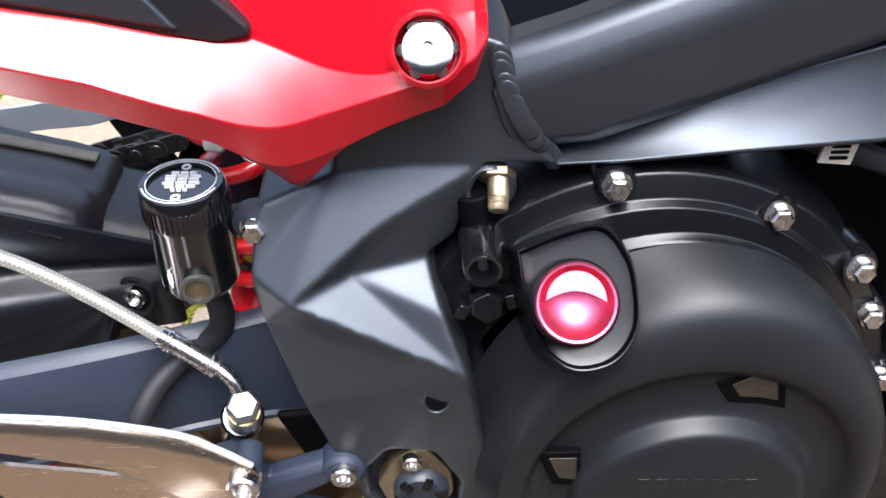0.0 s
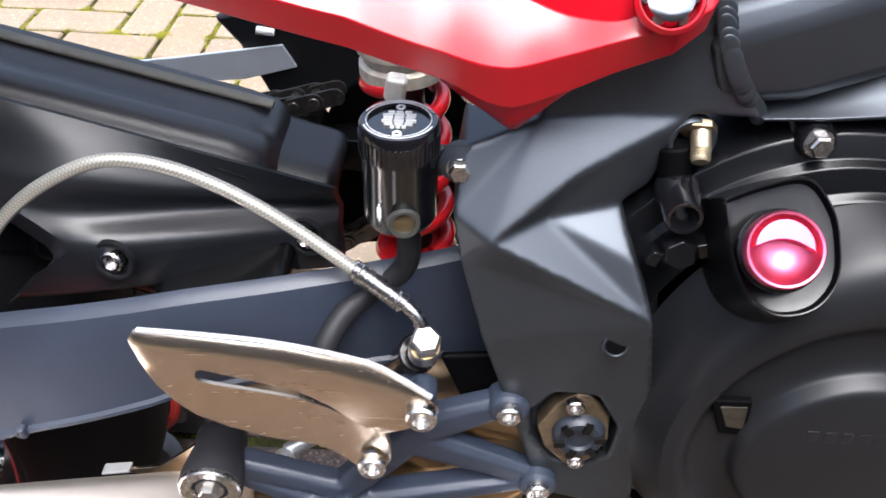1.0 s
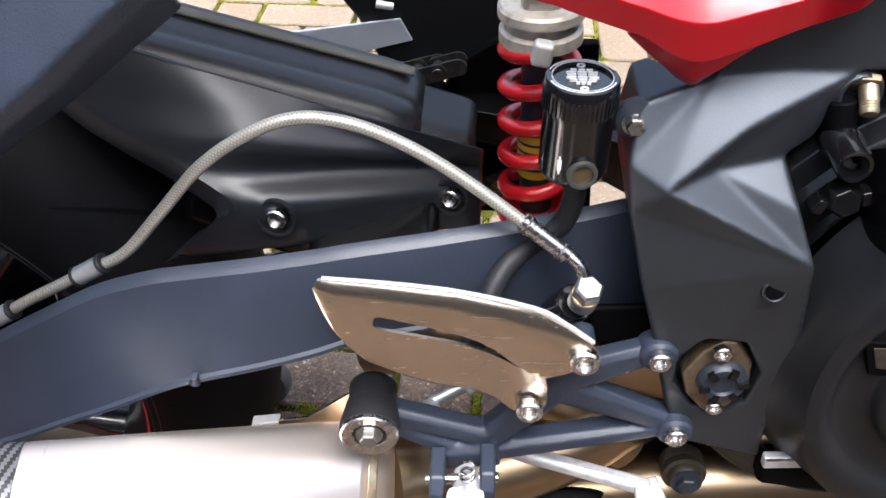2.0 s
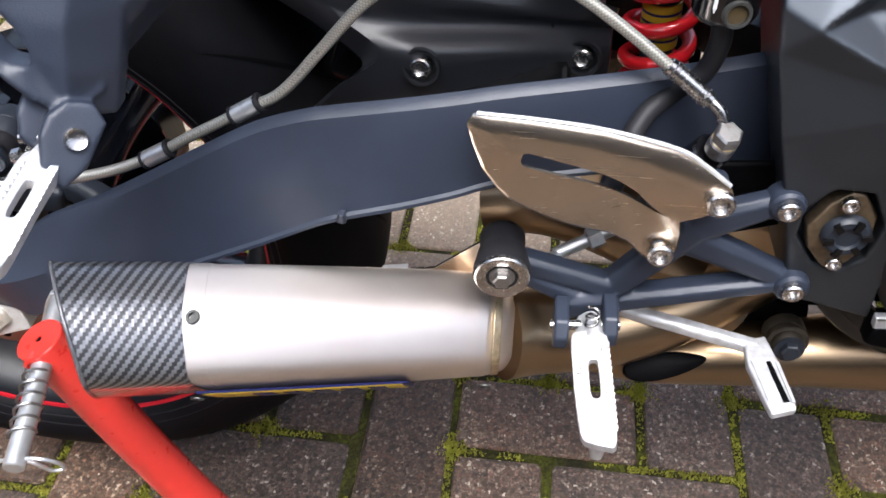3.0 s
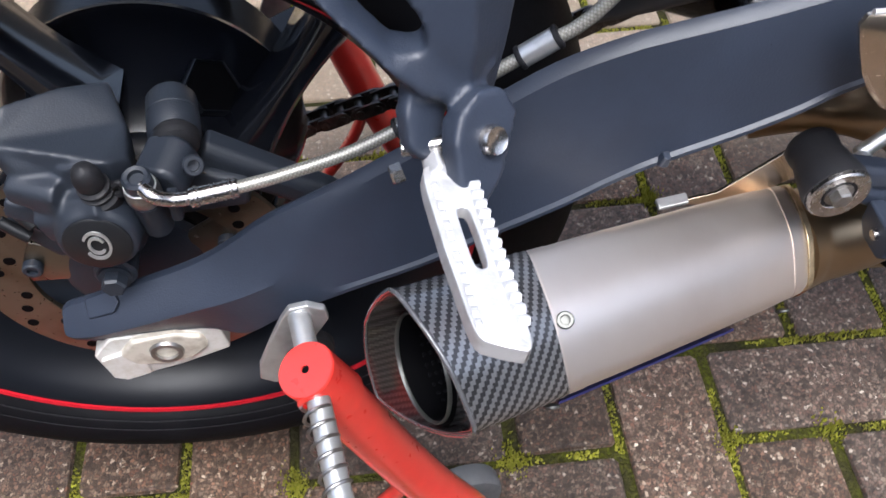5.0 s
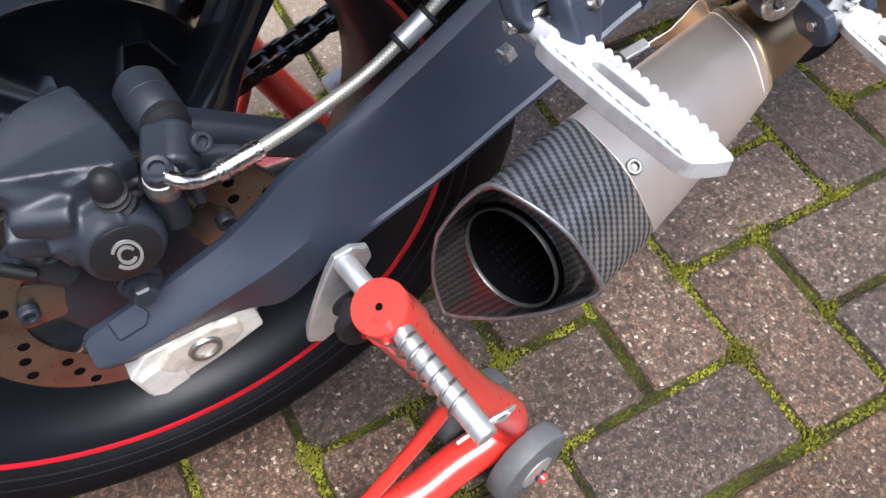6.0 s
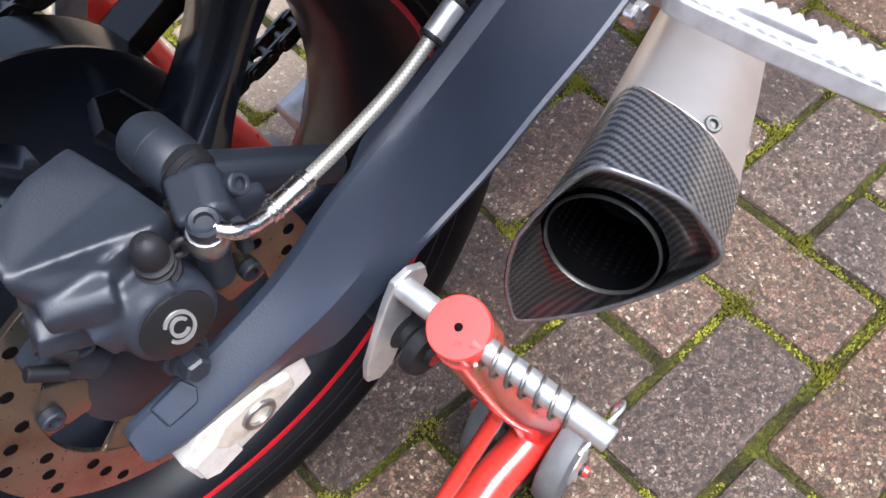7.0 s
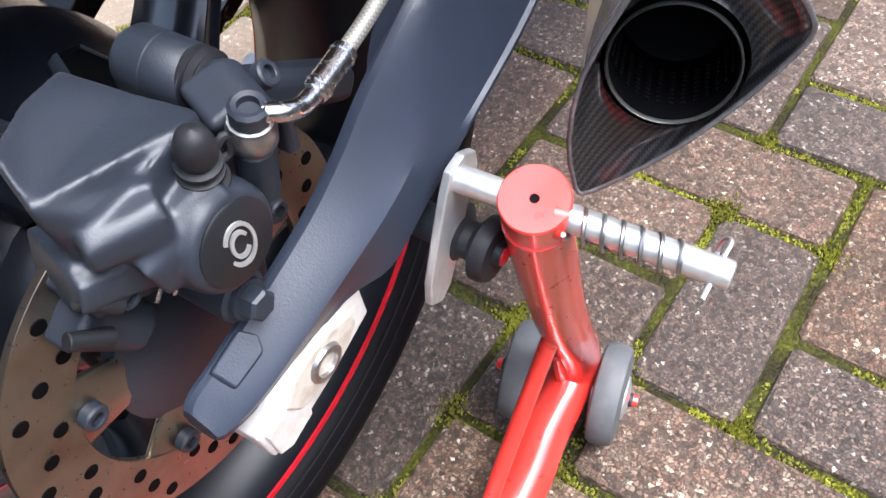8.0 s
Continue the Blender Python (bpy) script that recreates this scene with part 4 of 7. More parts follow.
# braided brake line from the master cylinder to the caliper
def brake_line():
    pts = [(-0.100, 0.016, 0.560), (-0.120, 0.020, 0.574), (-0.158, 0.028, 0.600), (-0.190, 0.032, 0.619), (-0.221, 0.034, 0.631), (-0.250, 0.034, 0.633), (-0.278, 0.032, 0.622), (-0.305, 0.030, 0.602),
           (-0.332, 0.029, 0.571), (-0.358, 0.027, 0.542), (-0.382, 0.026, 0.528), (-0.423, 0.024, 0.505), (-0.450, 0.022, 0.489), (-0.482, 0.017, 0.477), (-0.520, 0.012, 0.4695), (-0.545, 0.0086, 0.467)]
    line = part("brake_line", tube(pts, 0.0037, 14, 8), BRAID, bike, "clear-sleeved braided steel brake line")
    for p, q in (((-0.374, 0.026, 0.5330), (-0.391, 0.026, 0.5225)), ((-0.439, 0.0225, 0.4950), (-0.456, 0.0215, 0.4855))):
        p, q = Vector(p), Vector(q)
        part("line_clip", rod(p, q, 0.0060), ZINC, line, "metal clip")
        for e, s in ((p, -1), (q, 1)):
            d = (q - p).normalized() * s
            part("clip_sleeve", rod(e - d * 0.001, e + d * 0.0022, 0.0066), RUBBER, line)
    for p, q in (((-0.100, 0.016, 0.560), (-0.127, 0.022, 0.579)), ((-0.545, 0.0086, 0.467), (-0.571, 0.0050, 0.4665))):
        p, q = Vector(p), Vector(q)
        d = q - p
        part("crimp_ferrule", rod(p, q, 0.0054), STEEL, line, "polished crimped ferrule")
        part("ferrule_ring", rod(p + d * 0.80, p + d * 0.90, 0.0060), STEEL, line)
        part("ferrule_ring", rod(p + d * 0.10, p + d * 0.18, 0.0060), STEEL, line)
    part("banjo_neck", tube([(-0.102, 0.017, 0.562), (-0.094, 0.013, 0.556), (-0.0895, 0.010, 0.547)], 0.0036, 12), STEEL, line)
    part("banjo_neck", tube([(-0.569, 0.005, 0.4665), (-0.580, 0.0035, 0.4685), (-0.588, 0.003, 0.4730), (-0.594, 0.009, 0.4750)], 0.0040, 12), STEEL, line)
    # worn print along the hose, too small to read
    curve = smooth_path(pts, 24)
    for k in range(26):
        j = 24 * 7 + 24 + 3 * k
        if k % 7 == 6:
            continue
        p, d = curve[j], (curve[j + 1] - curve[j - 1]).normalized()
        e = Vector((0.1, -0.75, 0.62))
        e = (e - d * e.dot(d)).normalized()
        m = Matrix((d, e, d.cross(e))).transposed()
        part("hose_print", box(p + e * 0.00355, (0.0010, 0.0004, 0.0017), turn=m), HOSE_PRINT, line)
    # rear master cylinder with its banjo bolt
    base = Vector((-0.0895, 0.010, 0.530))
    ax = Vector((0.10, -0.38, 0.92)).normalized()
    cyl = part("master_cylinder", rod(Vector((-0.108, 0.050, 0.470)), base + Vector((-0.003, 0.004, -0.004)), 0.0115), GLOSS, bike, "black rear brake master cylinder")
    part("banjo_eye", rod(base - ax * 0.001, base + ax * 0.0105, 0.0085), DULL_STEEL, cyl)
    part("copper_washer", rod(base + ax * 0.0105, base + ax * 0.0120, 0.0082), BRASS, cyl)
    hex_bolt(base + ax * 0.012, ax, 0.0085, 0.008, cyl, "banjo_bolt", DULL_STEEL)
    part("push_rod", rod((-0.118, 0.040, 0.450), (-0.178, 0.022, 0.4235), 0.0048), ZINC, cyl, "zinc plated push rod")
    hex_bolt((-0.146, 0.031, 0.4375), (-0.9, -0.25, -0.4), 0.0082, 0.011, cyl, "lock_nut", ZINC)
    part("rod_boot", rod((-0.112, 0.042, 0.458), (-0.136, 0.035, 0.443), 0.0105, 0.0075), RUBBER, cyl)
    part("rod_end", lathe([(0, 0), (0.006, 0), (0.0075, 0.004), (0.006, 0.009), (0, 0.009)], (-0.178, 0.020, 0.4230), (0, -1, 0), 18), ZINC, cyl)


brake_line()


# ---- frame ----
def main_frame():
    v = dict(a=(-0.0355, 0.0353, 0.6638), b=(-0.071, 0.030, 0.650), c=(-0.075, 0.014, 0.622), d=(-0.071, 0.010, 0.597), e=(-0.058, 0.004, 0.546), f=(-0.045, 0.004, 0.505), g=(-0.031, 0.006, 0.458),
             h=(-0.019, 0.008, 0.412), i=(0.041, 0.008, 0.396), j=(0.037, 0.004, 0.443), k=(0.034, -0.006, 0.520), l=(0.024, -0.013, 0.580), m=(0.0135, 0.002, 0.606), n=(0.006, 0.0235, 0.6252),
             o=(0.019, 0.027, 0.6345), p=(0.0310, 0.0257, 0.6734), q=(0.062, 0.023, 0.674), r=(0.040, 0.028, 0.728), s=(-0.002, 0.036, 0.740), t=(-0.031, 0.038, 0.698),
             apex=(-0.0565, -0.001, 0.6165), u2=(-0.0181, 0.0147, 0.6460), u3=(0.0071, 0.0205, 0.6602), o2=(0.0247, 0.0241, 0.6697), w2=(-0.0007, 0.0315, 0.6701), v1=(-0.0305, 0.0158, 0.6210),
             e2=(-0.016, 0.001, 0.512), f2=(-0.029, 0.003, 0.493), g2=(-0.028, 0.004, 0.470), h2=(-0.012, 0.006, 0.447), i2=(0.006, 0.006, 0.441), j2=(0.019, 0.004, 0.455), k2=(0.021, 0.0, 0.485), l2=(0.007, 0.0, 0.511))
    bm = bmesh.new()
    at = {name: bm.verts.new(p) for name, p in v.items()}
    for names in ("a b c", "a c apex", "a apex u2 u3 o2 p w2", "a w2 s t", "w2 p r s", "r p q", "apex v1 u2", "v1 n u3 u2", "n o o2 u3", "o p o2", "apex l v1", "l m n v1", "c d apex", "d e l apex",
                  "e f f2 e2", "f g g2 f2", "g h h2 g2", "h i i2 h2", "i j j2 i2", "j k k2 j2", "k l l2 k2", "l e e2 l2"):
        bm.faces.new([at[name] for name in names.split()])
    inner = "e2 f2 g2 h2 i2 j2 k2 l2".split()
    deep = [bm.verts.new((x, y + 0.013, z)) for x, y, z in (v[name] for name in inner)]
    for i in range(8):
        k = (i + 1) % 8
        bm.faces.new((at[inner[i]], at[inner[k]], deep[k], deep[i]))
    bm.faces.new(deep)
    rim = "a b c d e f g h i j k l m n o p q r s t".split()
    back = [bm.verts.new((v[name][0], 0.075, v[name][2])) for name in rim]
    for i in range(len(rim)):
        k = (i + 1) % len(rim)
        bm.faces.new((at[rim[i]], at[rim[k]], back[k], back[i]))
    bm.faces.new(back)
    plate_ = part("main_frame", bm, FRAME_PAINT, bike, "satin charcoal cast alloy main frame", fuse=0.0013, fillets=14)
    # upper beam and lower beam, welded on
    spar = bmesh.new()
    loops = []
    for c, hi, lo, y in (((0.036, 0.700), 0.727, 0.676, 0.024), ((0.070, 0.714), 0.740, 0.682, 0.020), ((0.12, 0.730), 0.758, 0.700, 0.022), ((0.20, 0.757), 0.785, 0.728, 0.028), ((0.32, 0.80), 0.83, 0.765, 0.05)):
        x, z = c
        loops.append([(x + 0.010, y + 0.010, lo - 0.001), (x + 0.006, y + 0.002, lo + 0.006), (x, y, z - 0.006), (x - 0.002, y - 0.001, z + 0.008), (x - 0.003, y + 0.001, hi - 0.014), (x - 0.004, y + 0.006, hi - 0.006), (x - 0.004, y + 0.014, hi - 0.003), (x - 0.004, y + 0.022, hi - 0.010), (x, y + 0.06, hi - 0.02), (x + 0.01, y + 0.06, lo)])
    rings(spar, loops)
    part("upper_beam", spar, FRAME_PAINT, plate_, bevel=0.004, segments=3, angle=18, sharp=60)
    low = bmesh.new()
    loops = []
    for x, hi, lo, y in ((0.062, 0.678, 0.671, 0.022), (0.090, 0.689, 0.673, 0.020), (0.14, 0.706, 0.677, 0.020), (0.20, 0.722, 0.680, 0.022), (0.32, 0.760, 0.700, 0.04)):
        loops.append([(x, y + 0.020, lo), (x, y + 0.003, lo + 0.001), (x, y, lo + 0.004), (x, y + 0.012, (hi + lo) / 2), (x, y + 0.018, hi - 0.002), (x, y + 0.05, hi), (x, y + 0.05, lo)])
    rings(low, loops)
    part("lower_beam", low, FRAME_PAINT, plate_, bevel=0.002, segments=2, sharp=60)
    weld = bmesh.new()
    for k in range(13):
        f = k / 12
        c = Vector((0.037 + 0.023 * f - 0.004 * math.sin(math.pi * f), 0.0265 - 0.0045 * math.sin(math.pi * f), 0.724 - 0.047 * f))
        made = bmesh.ops.create_uvsphere(weld, u_segments=14, v_segments=8, radius=1.0)["verts"]
        bmesh.ops.transform(weld, matrix=Matrix.Translation(c) @ Matrix.Rotation(radians(-24), 4, "Y") @ Matrix.Diagonal((0.0046, 0.0010, 0.0058 + 0.0006 * (k * 7 % 5), 1)), verts=made)
    part("weld_bead", weld, FRAME_PAINT, plate_, "rippled weld bead", sharp=80)
    # pivot cover in its recess
    cov = part("pivot_plate", plate([(-0.024, 0.478), (-0.015, 0.498), (-0.004, 0.508), (0.004, 0.507), (0.016, 0.490), (0.018, 0.470), (0.010, 0.452), (0.001, 0.444), (-0.006, 0.446), (-0.019, 0.461)], 0.004, 0.016), BRONZE, plate_, "bronze coloured pivot cover plate", bevel=0.002)
    nut = lathe([(0, 0.004), (0.0075, 0.004), (0.0085, 0.006), (0.0125, 0.006), (0.0150, 0.003), (0.0155, -0.003), (0, -0.003)], (0.0, 0.003, 0.4765), (0, -1, 0.05), 28)
    part("pivot_nut", nut, CASTING, cov, "dark castellated pivot nut")
    # slots as darker blocks set on the nut, for their shade
    for k in range(6):
        w = 2 * math.pi * k / 6 + 0.2
        part("nut_slot", box((0.0115 * math.cos(w), -0.0032, 0.4765 + 0.0115 * math.sin(w)), (0.0065, 0.003, 0.0042), turn=Matrix.Rotation(-w, 3, "Y")), BOSS, cov)
    bolt((-0.0045, 0.004, 0.5005), (0, -1, 0), 0.0055, cov)
    bolt((0.0005, 0.005, 0.4505), (0, -1, 0), 0.0050, cov)
    # lug with a threaded stud, and the sunk hole as a black disc for its shade
    part("lug_ring", lathe([(0.0085, -0.006), (0.0085, 0.0005), (0.0105, 0.0015), (0.0125, -0.001), (0.0125, -0.006)], (0.034, 0.026, 0.660), (0.1, -1, 0.1), 26), FRAME_PAINT, plate_)
    part("stud", lathe([(0, 0.012), (0.0038, 0.012), (0.0044, 0.0110), (0.0048, 0.0100), (0.0044, 0.0092), (0.0048, 0.0084), (0.0044, 0.0076), (0.0048, 0.0068), (0.0044, 0.0060), (0.0048, 0.005), (0.0048, -0.006), (0, -0.006)], (0.038, 0.026, 0.662), (-0.05, -0.7, -0.5), 18), BRASS, plate_, "threaded steel stud")
    hex_bolt((0.0375, 0.032, 0.6650), (-0.05, -0.7, -0.5), 0.0088, 0.004, plate_, "brass_nut", BRONZE)
    part("sunk_hole", lathe([(0, 0.0004), (0.0052, 0.0004), (0.0060, -0.001), (0, -0.001)], (0.009, -0.0085, 0.560), (0.0, -1, 0.25), 22), DARK, plate_, "black disc for the shade in a blind hole")
    part("hole_lip", lathe([(0.0052, 0.0002), (0.0060, 0.0012), (0.0070, 0.0008), (0.0075, -0.001), (0.0052, -0.001)], (0.009, -0.0083, 0.560), (0.0, -1, 0.25), 22), FRAME_PAINT, plate_)
    return plate_


main_frame()


# red side panel under the seat, with its black insert
def side_panel():
    # stations: x, top z, crease z, face low z, under edge z, depth of face
    rows = [(-0.46, 0.845, 0.825, 0.806, 0.788, 0.028), (-0.36, 0.825, 0.800, 0.782, 0.764, 0.018), (-0.26, 0.805, 0.778, 0.757, 0.740, 0.010), (-0.19, 0.797, 0.763, 0.743, 0.7255, 0.006), (-0.12, 0.795, 0.750, 0.7265, 0.7075, 0.004),
            (-0.080, 0.795, 0.740, 0.7125, 0.694, 0.004), (-0.054, 0.795, 0.731, 0.7055, 0.680, 0.005), (-0.030, 0.795, 0.724, 0.7125, 0.688, 0.004), (-0.006, 0.780, 0.726, 0.7210, 0.7010, 0.003), (0.014, 0.768, 0.736, 0.7260, 0.7090, 0.004), (0.026, 0.757, 0.743, 0.7330, 0.719, 0.007), (0.031, 0.748, 0.743, 0.7385, 0.731, 0.013)]
    fine = []
    for i in range(len(rows) - 1):
        a, b, c, d = rows[max(i - 1, 0)], rows[i], rows[i + 1], rows[min(i + 2, len(rows) - 1)]
        for f in (0.0, 0.2, 0.4, 0.6, 0.8):
            line = [q + (r - q) * f for q, r in zip(b, c)]
            curve = [0.5 * (2 * q + (r - p) * f + (2 * p - 5 * q + 4 * r - s) * f * f + (3 * q - p - 3 * r + s) * f ** 3) for p, q, r, s in zip(a, b, c, d)]
            fine.append([line[0]] + (curve[1:] if i < len(rows) - 4 else line[1:]))
    bm = bmesh.new()
    loops = []
    for x, zt, zc, zf, zb, y in fine + rows[-1:]:
        deep = float(np.interp(x, (-0.15, -0.085, -0.045, -0.012, 0.010, 0.031), (1.0, 1.0, 0.66, 0.26, 0.22, 0.20)))
        loops.append([(x, y + 0.026, zb), (x, y + 0.015, zb), (x, y + 0.006, zb + 0.14 * (zf - zb)), (x, y, zf), (x, y + 0.0045 * deep, zf + 0.18 * (zc - zf)), (x, y + 0.0105 * deep, zf + 0.40 * (zc - zf)), (x, y + 0.0190 * deep, zf + 0.70 * (zc - zf)), (x, y + 0.028 * deep, zc), (x, y + 0.028 * deep + 0.004, zc + 0.3 * (zt - zc)), (x, y + 0.028 * deep + 0.013, zt), (x, y + 0.060, zt)])
    rings(bm, loops)
    panel = part("side_panel", bm, RED, bike, "satin red moulded side panel under the seat", bevel=0.003, segments=3, angle=16, sharp=70)
    # hanging tip with its bolt hole
    tip = bmesh.new()
    loops = [[(-0.086, 0.020, 0.692), (-0.052, 0.010, 0.690), (-0.022, 0.010, 0.694), (-0.022, 0.040, 0.700), (-0.086, 0.045, 0.700)],
             [(-0.070, 0.030, 0.676), (-0.050, 0.019, 0.668), (-0.036, 0.019, 0.678), (-0.036, 0.045, 0.684), (-0.070, 0.050, 0.684)],
             [(-0.056, 0.034, 0.664), (-0.049, 0.028, 0.660), (-0.044, 0.028, 0.663), (-0.044, 0.045, 0.670), (-0.056, 0.048, 0.670)]]
    rings(tip, loops)
    part("panel_tip", tip, RED, panel, bevel=0.004, segments=3, angle=20)
    bolt((-0.066, 0.030, 0.6825), (-0.1, -0.8, -0.3), 0.0065, panel, "tip_bolt", STEEL, star=True)
    # black insert
    ins = plate([(-0.254, 0.7656), (-0.111, 0.7402), (-0.074, 0.7323), (-0.060, 0.7349), (-0.060, 0.7391), (-0.070, 0.7497), (-0.096, 0.7793), (-0.254, 0.7899)], 0.023, 0.045)
    insert = part("panel_insert", ins, PLASTIC, panel, "black plastic panel insert", bevel=0.003)
    part("insert_face", plate([(-0.249, 0.7687), (-0.117, 0.7444), (-0.086, 0.7386), (-0.101, 0.7581), (-0.122, 0.7793), (-0.249, 0.7845)], 0.021, 0.029), FRAME_PAINT, insert, bevel=0.002)
    # big dress bolt in its cup
    at, n = Vector((0.0080, 0.0035, 0.7390)), Vector((0.05, -0.75, 0.55)).normalized()
    part("bolt_cup", lathe([(0.0112, -0.009), (0.0122, 0.0015), (0.0130, 0.0022), (0.0145, 0.0), (0.0125, -0.009)], at - n * 0.001, n, 32), RED, panel)
    head = part("dress_bolt", lathe([(0, 0.0035), (0.0022, 0.0032), (0.0026, 0.0054), (0.0060, 0.0058), (0.0095, 0.0044), (0.0108, 0.0015), (0.0110, -0.005), (0, -0.005)], at - n * 0.0045, n, 36), CHROME, panel, "polished fluted dress bolt")
    s, t, a = basis(n)
    # flutes as dark steel studs that give the notches' shade by colour
    for k in range(6):
        w = 2 * math.pi * k / 6
        c = at + (s * math.cos(w) + t * math.sin(w)) * 0.0096 - n * 0.0010
        part("flute", lathe([(0, 0.0008), (0.0022, 0.0004), (0.0028, -0.002), (0, -0.002)], c, n + (s * math.cos(w) + t * math.sin(w)) * 0.5, 14), CHAIN_STEEL, head)


side_panel()


# ---- engine ----
def engine():
    block = part("engine", box((0.24, 0.185, 0.50), (0.48, 0.19, 0.32)), DARK, bike, "black engine block with covers", bevel=0.02, segments=3)
    # egg-shaped cover: height and depth of each ring, its middle and its width against its height
    stepped = [(0.170, 0.060, 0.110, 0.82), (0.166, 0.030, 0.110, 0.82), (0.1655, 0.0240, 0.110, 0.82), (0.1640, 0.0225, 0.110, 0.82), (0.1540, 0.0205, 0.111, 0.815), (0.1530, 0.0195, 0.111, 0.815), (0.1522, 0.0155, 0.112, 0.81), (0.1512, 0.0145, 0.112, 0.81),
               (0.1400, 0.0140, 0.118, 0.80), (0.1390, 0.0132, 0.118, 0.80), (0.1382, 0.0100, 0.119, 0.80), (0.1372, 0.0088, 0.120, 0.80)]
    dome = [(0.1372, 0.0090, 0.124, 0.775), (0.1350, 0.0015, 0.129, 0.760), (0.1325, -0.0070, 0.132, 0.755), (0.1295, -0.0150, 0.134, 0.76), (0.1262, -0.0205, 0.134, 0.77), (0.1215, -0.0245, 0.134, 0.785), (0.1130, -0.0278, 0.132, 0.825), (0.1030, -0.0298, 0.133, 0.855),
            (0.0975, -0.0296, 0.133, 0.870), (0.0930, -0.0278, 0.133, 0.885), (0.0895, -0.0248, 0.133, 0.895), (0.0865, -0.0226, 0.133, 0.905), (0.0800, -0.0216, 0.134, 0.92), (0.0680, -0.0226, 0.134, 0.96), (0.0610, -0.0240, 0.134, 1.0), (0.0595, -0.0262, 0.134, 1.0),
            (0.0580, -0.0320, 0.134, 1.0), (0.0560, -0.0342, 0.134, 1.0), (0.0520, -0.0350, 0.134, 1.0), (0.0, -0.0355, 0.134, 1.0)]
    c = Vector((0.134, 0, 0.504))

    def egg(profile):
        bm = bmesh.new()
        rings(bm, [[(mid + max(r, 1e-5) * squeeze * math.cos(w), y, c.z + max(r, 1e-5) * math.sin(w)) for w in (2 * math.pi * j / 96 for j in range(96))] for r, y, mid, squeeze in profile], cap=False)
        return bm
    cover = part("clutch_cover", egg(dome), COVER, block, "satin black round clutch cover", sharp=50)
    part("cover_flange", egg(stepped), BOSS, block, "gloss black stepped flange of the clutch cover", sharp=50)
    # filler pocket and cap
    ax = Vector((-0.06, -0.74, 0.67)).normalized()
    at = Vector((0.0655, -0.034, 0.6460))
    s, t, a = basis(ax)
    UPWARD = 1 if t.z > 0 else -1
    pocket = bmesh.new()
    outline = [(0.041, 0.672), (0.058, 0.681), (0.076, 0.685), (0.087, 0.668), (0.091, 0.648), (0.091, 0.626), (0.082, 0.609), (0.066, 0.605), (0.053, 0.618), (0.045, 0.645)]
    land = [Vector((x, -0.030, z)) - at for x, z in outline]
    land = [d - a * d.dot(a) for d in land]
    land = smooth_path(land + land[:1], 5)[:-1]
    centre = Vector((0.001, 0, 0.0))
    loops = [[at + a * h + centre + d * grow for d in land] for h, grow in ((-0.075, 1.25), (-0.018, 1.06), (-0.0125, 1.02), (-0.0108, 0.995), (-0.0110, 0.975), (-0.0150, 0.93), (-0.0158, 0.80))]
    rings(pocket, loops)
    part("filler_boss", pocket, BOSS, cover, "gloss black oil filler boss", sharp=50)
    cap = part("oil_cap", lathe([(0, -0.012), (0.0150, -0.012), (0.0168, -0.008), (0.0168, 0.000), (0.0160, 0.0015), (0.0150, 0.0012), (0.0138, -0.0022), (0.0110, -0.0062), (0.006, -0.0085), (0, -0.0092)], at, ax, 40), PINK, block, "pink anodised oil filler cap")
    # finger grip: a half disc that stands in the dish, with a waisted edge
    grip = bmesh.new()
    up_ = t * UPWARD
    brim = [s * (0.0134 * math.cos(w)) + up_ * (0.0134 * math.sin(w)) for w in (math.pi * j / 14 for j in range(15))]
    waist = [s * (-0.0134 + 0.0268 * j / 8) + up_ * (0.0045 * math.sin(math.pi * j / 8)) for j in range(1, 8)]
    rings(grip, [[at + d * 0.98 + a * h for d in brim + waist] for h in (-0.0085, -0.0012)] + [[at + d * 0.90 + up_ * 0.0008 + a * 0.0002 for d in brim + waist]])
    part("cap_grip", grip, PINK, cap, sharp=50)
    part("cap_seal", lathe([(0.0168, -0.0085), (0.0182, -0.0085), (0.0182, -0.0060), (0.0168, -0.0050)], at, ax, 40), BOSS, cap)
    # cover windows as raised black plates for their shade; worn maker's lettering as plain bars
    for quad, y in ((((0.136, 0.584), (0.150, 0.593), (0.165, 0.598), (0.172, 0.566), (0.158, 0.570), (0.144, 0.571)), -0.0200), (((0.057, 0.541), (0.078, 0.541), (0.080, 0.514), (0.066, 0.516)), -0.0228)):
        mid = (sum(p[0] for p in quad) / len(quad), sum(p[1] for p in quad) / len(quad))
        small = [(mid[0] + (x - mid[0]) * 0.66 + 0.001, mid[1] + (z - mid[1]) * 0.62 + 0.001) for x, z in quad]
        part("cover_window", plate(quad, y - 0.003, y + 0.006), DARK, cover, "black plate for the shaded window in the cover", bevel=0.001)
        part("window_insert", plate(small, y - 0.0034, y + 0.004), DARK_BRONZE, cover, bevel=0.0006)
    for k in range(7):
        f = k / 6
        part("worn_lettering", box((c.x - 0.026 + 0.052 * f, -0.0346, c.z + 0.024 - 0.002 * f), (0.0055, 0.0016, 0.0075)), COVER, cover, "worn raised maker's lettering", bevel=0.0004)
